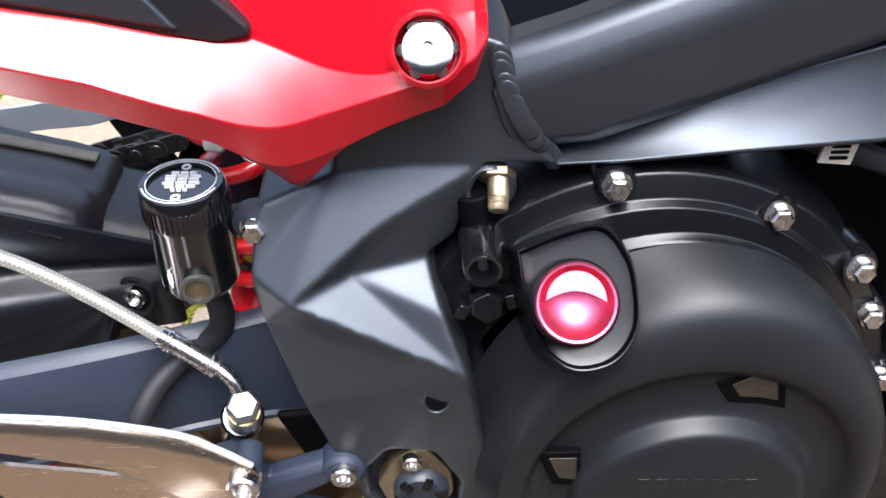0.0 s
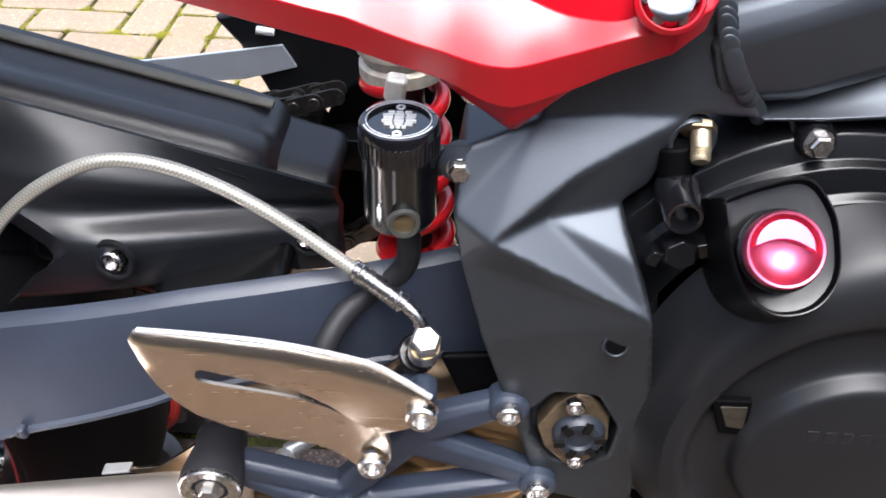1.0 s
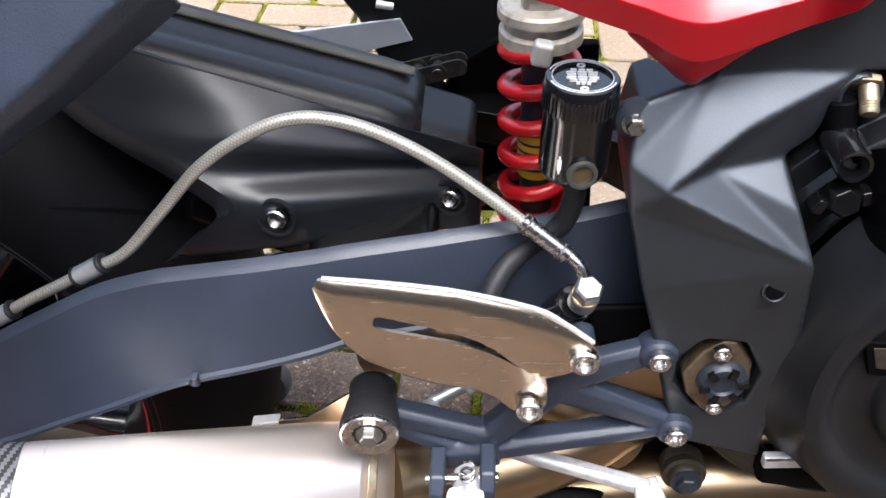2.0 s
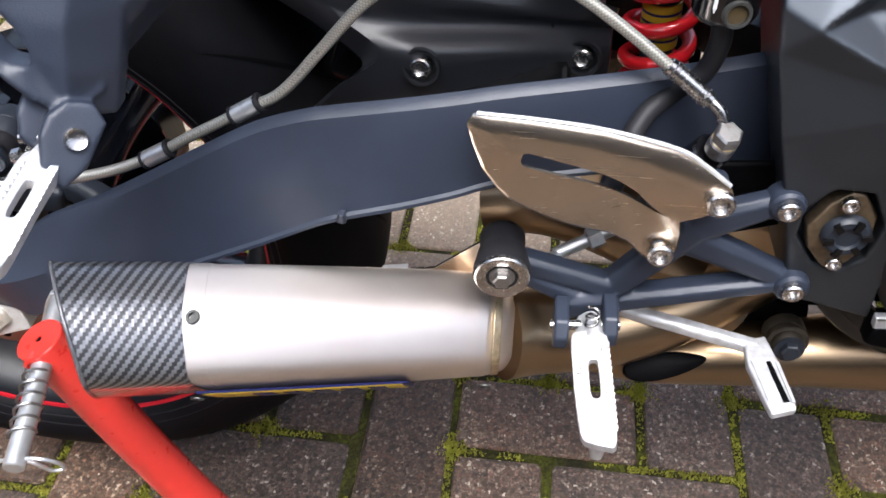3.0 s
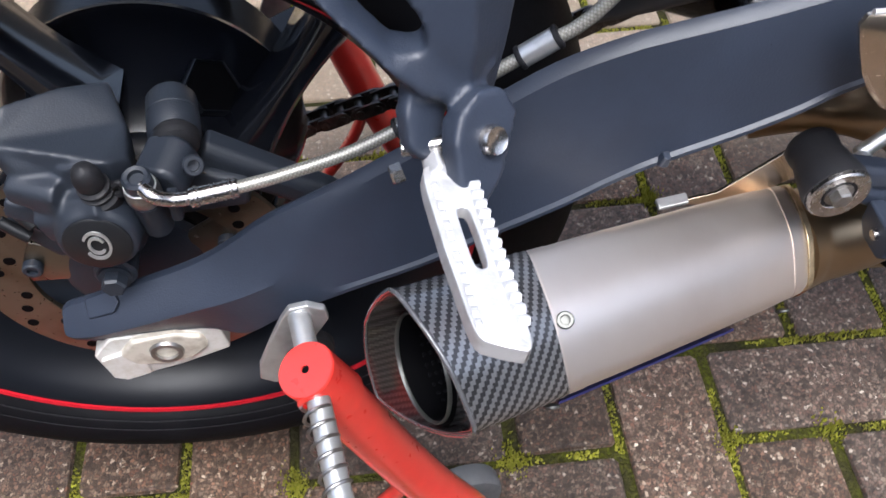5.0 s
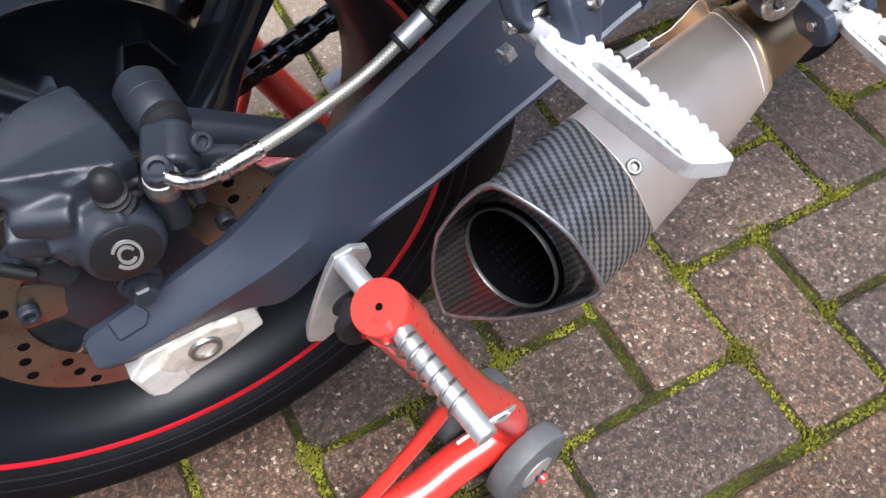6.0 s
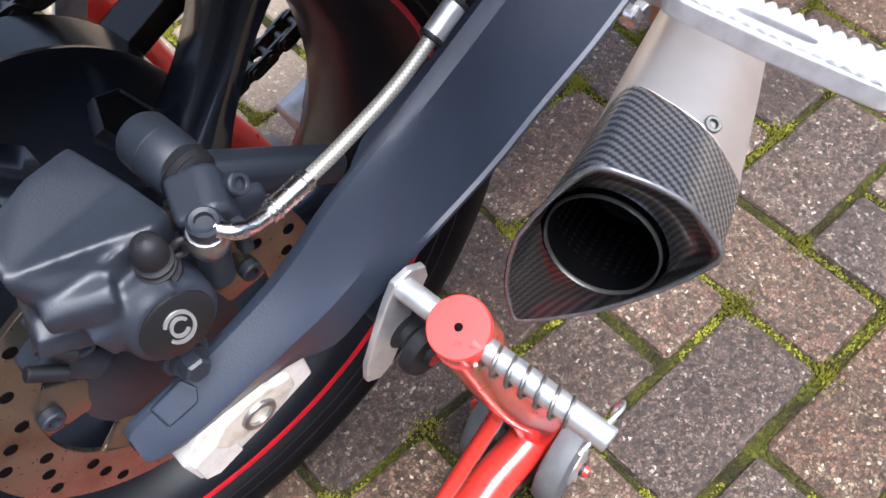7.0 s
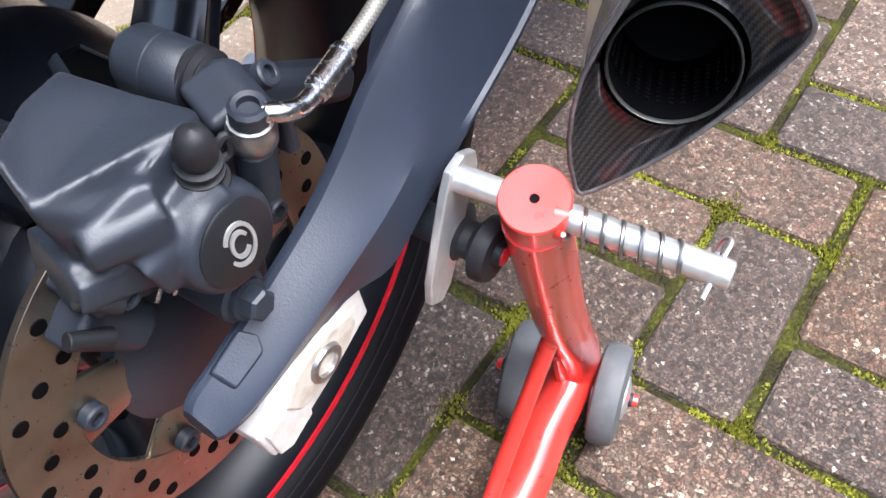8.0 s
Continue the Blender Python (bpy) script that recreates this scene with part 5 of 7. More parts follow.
    for at_ in ((0.0885, 0.022, 0.6650), (0.1630, 0.022, 0.6470), (0.2090, 0.022, 0.6150), (0.2220, 0.022, 0.5850), (0.2400, 0.022, 0.5400)):
        v_ = Vector(at_)
        part("bolt_boss", lathe([(0, 0.003), (0.0080, 0.003), (0.0095, 0.0), (0.0100, -0.020), (0, -0.020)], v_, (0, -1, 0.15), 20), GLOSS, block)
        hex_bolt(v_ + Vector((0, -0.003, 0.0006)), (0, -1, 0.15), 0.0054, 0.0065, block, "cover_bolt", STEEL, washer=0.0068)
    # breather stub and sensor behind the frame edge
    part("breather_stub", lathe([(0.0062, 0.003), (0.0066, 0.0145), (0.0082, 0.015), (0.0092, 0.013), (0.0092, 0.0), (0.0105, -0.002), (0.0105, -0.012), (0, -0.012), (0, 0.002)], (0.0305, 0.012, 0.636), (0.0, -1, 0.05), 28), GLOSS, block, "black rubber breather stub")
    part("breather_pipe", rod((0.0305, 0.024, 0.634), (0.027, 0.028, 0.657), 0.0080), DARK, block)
    clip = part("sensor_clip", lathe([(0, 0.008), (0.0075, 0.008), (0.0092, 0.005), (0.0098, -0.006), (0, -0.006)], (0.0325, 0.004, 0.6135), (0, -1, 0.25), 6, turn=0.5), BOSS, block, "dark moulded sensor plug", bevel=0.001)
    part("clip_lug", box((0.0215, 0.004, 0.610), (0.006, 0.010, 0.009), turn=Matrix.Rotation(0.4, 3, "Y")), BOSS, clip, bevel=0.0015)
    part("clip_lug", box((0.0435, 0.004, 0.616), (0.006, 0.010, 0.009), turn=Matrix.Rotation(-0.3, 3, "Y")), BOSS, clip, bevel=0.0015)
    part("sensor_wire", tube([(0.030, 0.03, 0.64), (0.022, 0.028, 0.60), (0.030, 0.02, 0.56), (0.036, 0.02, 0.50), (0.05, 0.03, 0.44)], 0.004), RUBBER, block)
    part("upper_hose", rod((0.02, 0.05, 0.652), (0.05, 0.04, 0.632), 0.010), RUBBER, block)
    # sump, drain plug and the lower pipe bracket ahead of the frame
    part("sump", box((0.16, 0.15, 0.40), (0.24, 0.18, 0.10)), DARK, block, bevel=0.02, segments=3)
    part("red_plug", lathe([(0, 0.008), (0.006, 0.008), (0.0075, 0.006), (0.008, 0.0), (0, 0)], (0.0765, 0.000, 0.428), (0, -1, 0.3), 8), TAPE, block, "red anodised drain plug")
    part("lower_fairing", strut((0.044, 0.010, 0.386), (0.190, 0.012, 0.376), 0.024, 0.060, 0.020), DARK, block, bevel=0.004)
    part("fairing_rail", strut((0.042, 0.002, 0.4005), (0.190, 0.004, 0.4105), 0.011, 0.011, 0.008), ALLOY, block, "bare alloy rail", bevel=0.003)
    part("paper_tag", box((0.190, 0.036, 0.672), (0.015, 0.002, 0.016), turn=Matrix.Rotation(0.1, 3, "Y")), CERAMIC, block, "small pale paper tag")
    for k in range(3):
        part("tag_print", box((0.190, 0.0346, 0.6675 + 0.003 * k), (0.008, 0.0012, 0.0012)), DARK, block)
    part("wiring", tube([(0.12, 0.05, 0.668), (0.16, 0.045, 0.676), (0.20, 0.05, 0.662), (0.26, 0.05, 0.64)], 0.006), RUBBER, block)
    part("airbox_underside", lathe([(0.06, 0.0), (0.085, -0.004), (0.094, 0.004), (0.094, 0.05), (0.05, 0.05)], (0.062, 0.11, 0.802), (0.0, 0.25, 1), 40), RUBBER, block, "black rubber duct rim")


engine()


# ---- rider's footrest hanger, heel guard, pegs and pedal ----
def hanger():
    bm = bmesh.new()
    up, lo = (-0.041, 0.008, 0.496), (-0.020, 0.010, 0.427)
    strut((-0.098, 0.006, 0.469), up, 0.026, 0.016, 0.013, bm=bm)
    strut((-0.100, 0.006, 0.512), (-0.088, 0.006, 0.476), 0.018, 0.018, 0.011, bm=bm)
    strut((-0.142, 0.005, 0.408), (-0.092, 0.006, 0.472), 0.020, 0.024, 0.014, bm=bm)
    strut((-0.104, 0.006, 0.466), lo, 0.026, 0.015, 0.013, bm=bm)
    strut((-0.150, 0.004, 0.398), lo, 0.017, 0.012, 0.016, bm=bm)
    strut((-0.206, 0.006, 0.432), (-0.140, 0.004, 0.415), 0.017, 0.016, 0.014, bm=bm)
    strut((-0.204, 0.006, 0.422), (-0.146, 0.002, 0.396), 0.012, 0.018, 0.014, bm=bm)
    strut((-0.166, 0.002, 0.397), (-0.132, 0.002, 0.403), 0.022, 0.024, 0.018, bm=bm)
    hang = part("footrest_hanger", bm, SATIN, bike, "dark painted alloy footrest hanger", fuse=0.0012, fillets=5)
    for at in (up, lo):
        part("hanger_boss", lathe([(0.004, 0.004), (0.0095, 0.004), (0.0115, 0.002), (0.0125, -0.010), (0, -0.010)], (at[0], 0.003, at[2]), (0, -1, 0), 28), SATIN, hang)
        bolt((at[0], 0.001, at[2]), (0, -1, 0.0), 0.0072, hang)
    # heel roller
    r0, r1 = Vector((-0.2135, -0.016, 0.4400)), Vector((-0.2150, 0.029, 0.4400))
    ax = (r0 - r1).normalized()
    rub = part("exhaust_mount_rubber", lathe([(0, 0.007), (0.0140, 0.007), (0.0156, 0.009), (0.0156, 0.014), (0.0146, 0.018), (0.0165, 0.026), (0.0190, 0.040), (0.0190, 0.0455), (0.0160, 0.047), (0, 0.047)], r1 + ax * 0.002, ax, 36), RUBBER, hang, "black rubber exhaust mount")
    part("mount_washer", lathe([(0.0102, -0.0006), (0.0108, 0.0004), (0.0172, 0.0014), (0.0182, 0.0004), (0.0182, -0.002), (0.0102, -0.002)], r0 + ax * 0.0048, ax, 40), STEEL, rub)
    hex_bolt(r0 + ax * 0.0044, ax, 0.0062, 0.006, rub, "mount_bolt", DULL_STEEL, washer=0.0085)
    # heel guard: dished sheet with a slot
    out = [(-0.240, 0.554), (-0.237, 0.559), (-0.231, 0.560), (-0.198, 0.5575), (-0.160, 0.5535), (-0.118, 0.544), (-0.100, 0.5335), (-0.083, 0.521), (-0.080, 0.515), (-0.081, 0.508), (-0.095, 0.500), (-0.108, 0.495), (-0.106, 0.484), (-0.106, 0.470), (-0.110, 0.461), (-0.118, 0.459),
           (-0.127, 0.464), (-0.137, 0.475), (-0.148, 0.481), (-0.176, 0.486), (-0.196, 0.494), (-0.212, 0.503), (-0.222, 0.514), (-0.230, 0.526), (-0.236, 0.541)]
    hole = [(-0.2075, 0.533), (-0.2065, 0.5355), (-0.2035, 0.5365), (-0.190, 0.5335), (-0.175, 0.5300), (-0.158, 0.5255), (-0.148, 0.5215), (-0.138, 0.5150), (-0.128, 0.5070), (-0.1185, 0.4990), (-0.1180, 0.4980), (-0.1185, 0.4972), (-0.1195, 0.4970), (-0.1215, 0.4976), (-0.1240, 0.4988),
            (-0.1280, 0.5010), (-0.1340, 0.5045), (-0.1420, 0.5090), (-0.1520, 0.5135), (-0.1640, 0.5172), (-0.1780, 0.5205), (-0.1900, 0.5235), (-0.2000, 0.5262), (-0.2050, 0.5285), (-0.2070, 0.5305)]
    hole = [(x, z + (0.0018 if 0 < j < 8 else -0.0006 if 13 < j < 24 else 0.0)) for j, (x, z) in enumerate(hole)]
    bm = bmesh.new()
    loops = []
    n = len(out)
    mid = [((a[0] + b[0]) / 2, (a[1] + b[1]) / 2) for a, b in zip(out, hole)]
    edge = [(a[0] + (m_[0] - a[0]) * 0.16, a[1] + (m_[1] - a[1]) * 0.16) for a, m_ in zip(out, mid)]
    for pts, off in ((out, 0.0040), (out, 0.0016), (edge, 0.0), (mid, 0.0), (hole, 0.0), (hole, 0.0022), (mid, 0.0022), (edge, 0.0022)):
        lean = 0.006 if pts is hole else 0.0035 if pts is mid else 0.0
        loops.append([bm.verts.new((x, -0.0185 + off + (0.9 if z > 0.522 else 0.2) * (z - 0.522) ** 2 + 0.11 * max(0.0, z - 0.522) + (lean * math.sin(math.pi * (j - 9) / 16) if j > 9 else 0.0), z)) for j, (x, z) in enumerate(pts)])
    for i in range(len(loops)):
        for j in range(n):
            k = (j + 1) % n
            bm.faces.new((loops[i][j], loops[i][k], loops[(i + 1) % 8][k], loops[(i + 1) % 8][j]))
    guard = part("heel_guard", bm, GUARD, bike, "brushed stainless heel guard with a long slot", sharp=40)
    part("rolled_edge", tube([(-0.2345, -0.0105, 0.5598), (-0.198, -0.0106, 0.5578), (-0.160, -0.0110, 0.5538), (-0.118, -0.0122, 0.5443), (-0.100, -0.0133, 0.534), (-0.084, -0.0145, 0.522)], 0.0017, 10), ALLOY, guard)
    bolt((-0.0885, -0.019, 0.5135), (0, -1, 0.1), 0.0085, guard, mat=STEEL, height=0.006, star=True)
    bolt((-0.1165, -0.019, 0.4700), (0, -1, 0.1), 0.0080, guard, mat=STEEL, height=0.006, star=True)
    part("spacer", rod((-0.0885, -0.016, 0.5135), (-0.0885, 0.004, 0.5135), 0.0075), SATIN, guard)
    part("spacer", rod((-0.1165, -0.016, 0.4700), (-0.1165, 0.004, 0.4700), 0.0075), SATIN, guard)
    return hang


hang = hanger()


def footpeg(name, root, direction, across, length, wide, label, slant=0.30):
    """A folding footpeg: tapered alloy bar with two rows of teeth, a slot and a tip."""
    d, w = Vector(direction).normalized(), Vector(across).normalized()
    w = (w - d * w.dot(d)).normalized()
    up = w.cross(d).normalized()
    if up.z < 0:
        up = -up
    root = Vector(root)

    def at(u, v, h):
        return root + d * u + w * v + up * h
    n = 24
    outer, hole = [], []
    for j in range(n):
        a = 2 * math.pi * j / n
        ca, sa = math.cos(a), math.sin(a)
        u = length * (0.5 + 0.5 * (1 if ca > 0 else -1) * abs(ca) ** 0.28)
        v = wide * (0.5 if u < length * 0.5 else 0.46) * (1 if sa > 0 else -1) * abs(sa) ** 0.28
        outer.append((u + (slant * v if u > length * 0.6 else 0.0), v))
        hole.append((length * (0.44 + 0.17 * (1 if ca > 0 else -1) * abs(ca) ** 0.5), wide * (0.04 + 0.13 * (1 if sa > 0 else -1) * abs(sa) ** 0.5)))
    bm = bmesh.new()
    loops = [[bm.verts.new(at(u, v, h)) for u, v in pts] for pts, h in ((outer, 0.003), (hole, 0.003), (hole, -0.003), (outer, -0.0045))]
    for i in range(4):
        for j in range(n):
            k = (j + 1) % n
            bm.faces.new((loops[i][j], loops[i][k], loops[(i + 1) % 4][k], loops[(i + 1) % 4][j]))
    peg = part(name, bm, ALLOY, bike, label, bevel=0.0012)
    teeth = int(length * 0.80 / 0.0048)
    for s in (-1, 1):
        for k in range(teeth):
            u = length * 0.14 + k * 0.0048
            far = 0.500 if s > 0 else 0.400
            c = [at(u - 0.0023, s * wide * 0.27, 0.003), at(u + 0.0023, s * wide * 0.27, 0.003), at(u + 0.0023, s * wide * (far - 0.02), 0.0032), at(u - 0.0023, s * wide * (far - 0.02), 0.0032)]
            e = [at(u - 0.0006, s * wide * 0.31, 0.0044), at(u + 0.0006, s * wide * 0.31, 0.0044), at(u + 0.0006, s * wide * far, 0.0044), at(u - 0.0006, s * wide * far, 0.0044)]
            bt = bmesh.new()
            rings(bt, [c, e])
            part("tooth", bt, ALLOY, peg, smooth=False)
    part("hinge_eye", strut(at(-0.016, 0, -0.003), at(0.006, 0, -0.002), wide * 0.62, wide * 0.86, 0.010), ALLOY, peg, bevel=0.002)
    return peg, at


rpeg, at = footpeg("rider_footpeg", (-0.1530, -0.030, 0.4030), (0.06, -0.99, -0.10), (1, 0, 0.12), 0.086, 0.025, "bright cast alloy rider footpeg with teeth")
part("peg_feeler", lathe([(0, 0), (0.0052, 0), (0.0052, 0.006), (0.0036, 0.012), (0, 0.013)], at(0.078, 0, -0.006), (0, -0.3, -1), 16), ZINC, rpeg)
for s in (-1, 1):
    part("clevis_cheek", plate([(-0.008, -0.014), (0.006, -0.015), (0.013, -0.006), (0.013, 0.014), (-0.006, 0.014), (-0.012, 0.002), (-0.012, -0.008)], -0.0055, 0.0055,
                               place=lambda p, s=s: Vector((-0.1550 + s * 0.0160 + p.y * 0.9, -0.0200 + p.x * 1.3, 0.4010 + 0.003 * s + p.z * 0.85))), SATIN, hang, bevel=0.002)
part("peg_pivot", rod((-0.1785, -0.0215, 0.3985), (-0.1315, -0.0215, 0.4030), 0.0036), STEEL, hang)
part("return_spring", tube([(-0.1515 + 0.004 * math.cos(k), -0.026 + 0.004 * math.sin(k), 0.404 + 0.0011 * k) for k in range(16)], 0.0011, 8, 2), STEEL, hang)

# brake pedal
ped = part("brake_pedal", strut((-0.140, 0.034, 0.3660), (-0.0255, 0.004, 0.3615), 0.0105, 0.0110, 0.010), ALLOY, bike, "bright alloy brake pedal lever", bevel=0.003, segments=3)
toe = bmesh.new()
loops = []
for c, half in (((-0.0285, 0.010, 0.364), 0.0080), ((-0.0260, -0.012, 0.363), 0.0112), ((-0.0200, -0.042, 0.362), 0.0100), ((-0.0175, -0.053, 0.361), 0.0088)):
    c = Vector(c)
    loops.append([c + Vector((-half, -0.003, -0.004)), c + Vector((half, 0.003, -0.004)), c + Vector((half, 0.003, 0.003)), c + Vector((-half, -0.003, 0.003))])
rings(toe, loops)
part("pedal_toe", toe, ALLOY, ped, bevel=0.002)
# slot as a thin black bar on the toe, for its shade
part("toe_slot", box((-0.0190, -0.028, 0.3654), (0.0042, 0.036, 0.0012), turn=Matrix.Rotation(0.19, 3, "Z")), DARK, ped, bevel=0.0004)
for s_ in (-1, 1):
    part("toe_rim", strut((-0.0250 + s_ * 0.0085, -0.012, 0.3665), (-0.0190 + s_ * 0.0080, -0.046, 0.3655), 0.0016, 0.0016, 0.0024), ALLOY, ped)


# ---- exhaust ----
D = Vector((-0.862, -0.397, 0.317))
CORNERS = (Vector((-0.4716, -0.0893, 0.5090)), Vector((-0.437, -0.1515, 0.4600)), Vector((-0.488, -0.062, 0.346)))


def can_ring(x=None, shrink=1.0, tip=False, inset=0.0):
    """The can's rounded three-cornered section where it crosses x, or at its slanted tip."""
    slant = 0.0 if tip else 0.010 * min(1.0, max(0.0, (-0.27 - x) / 0.13))
    cs = [c.copy() if tip else c + D * ((x + k * slant - c.x) / D.x) for c, k in zip(CORNERS, (-0.3, 1.0, 0.6))]
    mid = sum(cs, Vector()) / 3
    cs = [mid + (c - mid) * shrink - (c - mid).normalized() * inset for c in cs]
    ring = []
    for i in range(3):
        p, q, r = cs[i - 1], cs[i], cs[(i + 1) % 3]
        back, ahead = (p - q), (r - q)
        cut = (0.024, 0.019, 0.030)[i]
        a, b = q + back.normalized() * cut, q + ahead.normalized() * cut
        for k in range(8):
            t = k / 7
            ring.append(a * (1 - t) ** 2 + q * 2 * t * (1 - t) + b * t * t)
        e = r - ahead.normalized() * (0.024, 0.019, 0.030)[(i + 1) % 3]
        out = (b + e) / 2 - mid
        for k in range(1, 5):
            t = k / 5
            ring.append(b.lerp(e, t) + out.normalized() * (0.010, 0.011, 0.020 if tip else 0.008)[i] * 4 * t * (1 - t))
    for _ in range(4):
        ring = [ring[j - 1] * 0.25 + ring[j] * 0.5 + ring[(j + 1) % len(ring)] * 0.25 for j in range(len(ring))]
    return ring


def loft_uv(loops):
    """u along the can's axis and v round it, both in metres."""
    per = [0.0]
    for j in range(len(loops[0])):
        per.append(per[-1] + (loops[0][(j + 1) % len(loops[0])] - loops[0][j]).length)
    axis = D.normalized()
    return lambda i, j: (loops[i][j % len(loops[i])].dot(axis), per[j])


def exhaust():
    body = [can_ring(x, s) for x, s in ((-0.405, 1.0), (-0.36, 1.0), (-0.30, 0.985), (-0.252, 0.965), (-0.230, 0.94), (-0.222, 0.925), (-0.216, 0.90))]
    bm = bmesh.new()
    rings(bm, body)
    can = part("exhaust_silencer", bm, TITANIUM, bike, "brushed titanium silencer with a carbon end cap", sharp=60)
    tip = [can_ring(x, s) for x, s in ((-0.4005, 1.012), (-0.4030, 1.016), (-0.42, 1.014))]
    end = can_ring(tip=True)
    tip += [[a.lerp(b, f) for a, b in zip(tip[-1], end)] for f in (0.35, 0.7, 0.96, 1.0)]
    lip = can_ring(tip=True, inset=0.003)
    centre = Vector((-0.456, -0.095, 0.434))
    nrm = Vector((-0.92, -0.32, 0.22)).normalized()
    s, t, a = basis(nrm)
    # inner bowl narrows to the outlet
    order = []
    for p in lip:
        w = p - centre
        order.append(math.atan2(w.dot(t), w.dot(s)))
    hole = [centre + nrm * 0.002 + (s * math.cos(w) + t * math.sin(w)) * 0.0318 for w in order]
    dish = [[p.lerp(q, f) - nrm * sink for p, q in zip(lip, hole)] for f, sink in ((0.12, 0.0026), (0.3, 0.0050), (0.5, 0.0062), (0.7, 0.0058), (0.88, 0.0036), (0.96, 0.0014))]
    gap = [centre - nrm * 0.010 + (s * math.cos(w) + t * math.sin(w)) * 0.0308 for w in order]
    bm = bmesh.new()
    rings(bm, tip, cap=False, uv=loft_uv(tip))
    cap_ = part("carbon_end_cap", bm, CARBON, can, "twill carbon fibre end cap", sharp=55)
    # bowl in the same weave, its shade put into the darker colour
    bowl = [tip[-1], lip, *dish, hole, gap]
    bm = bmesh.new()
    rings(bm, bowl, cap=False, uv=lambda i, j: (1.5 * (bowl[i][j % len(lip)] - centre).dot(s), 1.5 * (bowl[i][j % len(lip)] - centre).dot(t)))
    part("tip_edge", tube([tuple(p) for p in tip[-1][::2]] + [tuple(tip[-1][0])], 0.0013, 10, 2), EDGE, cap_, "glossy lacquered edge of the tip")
    part("tip_bowl", bm, SHADED_CARBON, cap_, "inner carbon bowl of the tip", sharp=55)
    part("outlet_ring", lathe([(0.0276, 0.0042), (0.0283, 0.0052), (0.0290, 0.0042), (0.0290, 0.0030), (0.0276, 0.0030)], centre, nrm, 44), NUT_GREY, can, "steel outlet ring")
    part("outlet_tube", lathe([(0.0278, 0.0035), (0.0267, -0.050), (0.0240, -0.052), (0.0, -0.053), (0.0, -0.056), (0.0286, -0.056), (0.0286, 0.003)], centre, nrm, 40), DARK, can, "black perforated outlet tube")
    for k in range(8):
        for j in range(14):
            w = radians(10 + 12 * j)
            p = centre - nrm * (0.010 + 0.004 * k) + (s * math.cos(w) + t * math.sin(w)) * 0.0265
            part("perforation", lathe([(0, 0.0003), (0.0011, 0.0003), (0.0011, -0.0003), (0, -0.0003)], p, -(s * math.cos(w) + t * math.sin(w)), 6), TYRE, can)
    # sleeve bands and rivets at both ends
    for x0, x1, g0, g1 in ((-0.3995, -0.3900, 1.006, 1.006), (-0.2300, -0.2210, 0.950, 0.936)):
        bm = bmesh.new()
        loops = [can_ring(x0, g0 - 0.01), can_ring(x0, g0), can_ring(x1, g1), can_ring(x1, g1 - 0.01)]
        rings(bm, loops, cap=False)
        part("sleeve_band", bm, TITANIUM, can, sharp=30)
    for at_, n in (((-0.3908, -0.0990, 0.4674), (-0.1, -0.45, 0.88)), ((-0.2235, -0.0099, 0.3938), (-0.1, -0.5, 0.85)), ((-0.2200, -0.0304, 0.3393), (0, -0.8, -0.55)), ((-0.395, -0.112, 0.408), (0, -0.8, -0.55))):
        bolt(at_, n, 0.0044, can, "rivet", NUT_GREY, height=0.0016)
    # maker's plate under the can, as plain shapes
    def face(x, f, lift):
        cs = [c + D * ((x - c.x) / D.x) for c in CORNERS]
        mid = sum(cs, Vector()) / 3
        p = cs[1].lerp(cs[2], f)
        out = (cs[1] + cs[2]) / 2 - mid
        return p + out.normalized() * (0.0110 * 4 * f * (1 - f) + lift) if f < 1 else p + out.normalized() * lift

    def badge_piece(name, x0, x1, f0, f1, lift, mat, parent, label=""):
        bm = bmesh.new()
        lo, hi = [], []
        for k in range(7):
            x = x0 + (x1 - x0) * k / 6
            lo.append([face(x, f0, lift), face(x, (f0 + f1) / 2, lift), face(x, f1, lift), face(x, f1, lift - 0.002), face(x, f0, lift - 0.002)])
        rings(bm, lo)
        return part(name, bm, mat, parent, label)
    badge = badge_piece("badge", -0.393, -0.272, 0.14, 0.46, 0.0020, NAVY, can, "navy and yellow maker's badge")
    badge_piece("badge_field", -0.390, -0.276, 0.155, 0.455, 0.0026, YELLOW, badge)
    for k in range(5):
        badge_piece("badge_block", -0.366 + 0.017 * k, -0.355 + 0.017 * k, 0.21, 0.40, 0.0031, NAVY, badge)
    # inlet cone, clamp and link pipe
    f = can_ring(-0.216, 0.90)
    mid = sum(f, Vector()) / len(f)
    pipe_a = [mid + Vector((0.006, 0.004, -0.003)), mid + Vector((0.030, 0.013, -0.008)), (-0.135, 0.036, 0.336), (-0.075, 0.058, 0.345), (0.0, 0.10, 0.362)]
    part("link_pipe", tube(pipe_a, 0.034, 32, 8, radii=[0.036, 0.034, 0.031, 0.030, 0.030]), GOLD, can, "heat-tinted bronze coloured link pipe")
    pipe_b = [(-0.185, 0.034, 0.322), (-0.145, 0.042, 0.306), (-0.095, 0.048, 0.292), (-0.030, 0.052, 0.298), (0.05, 0.058, 0.305), (0.12, 0.062, 0.305), (0.20, 0.066, 0.302)]
    part("lower_pipe", tube(pipe_b, 0.03, 28, 8, radii=[0.016, 0.018, 0.020, 0.025, 0.030, 0.032, 0.032]), GOLD, can)
    # raised black oval that paints the shaded gap between the pipes
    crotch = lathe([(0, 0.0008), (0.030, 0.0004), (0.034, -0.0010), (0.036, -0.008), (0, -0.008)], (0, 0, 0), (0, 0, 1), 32)
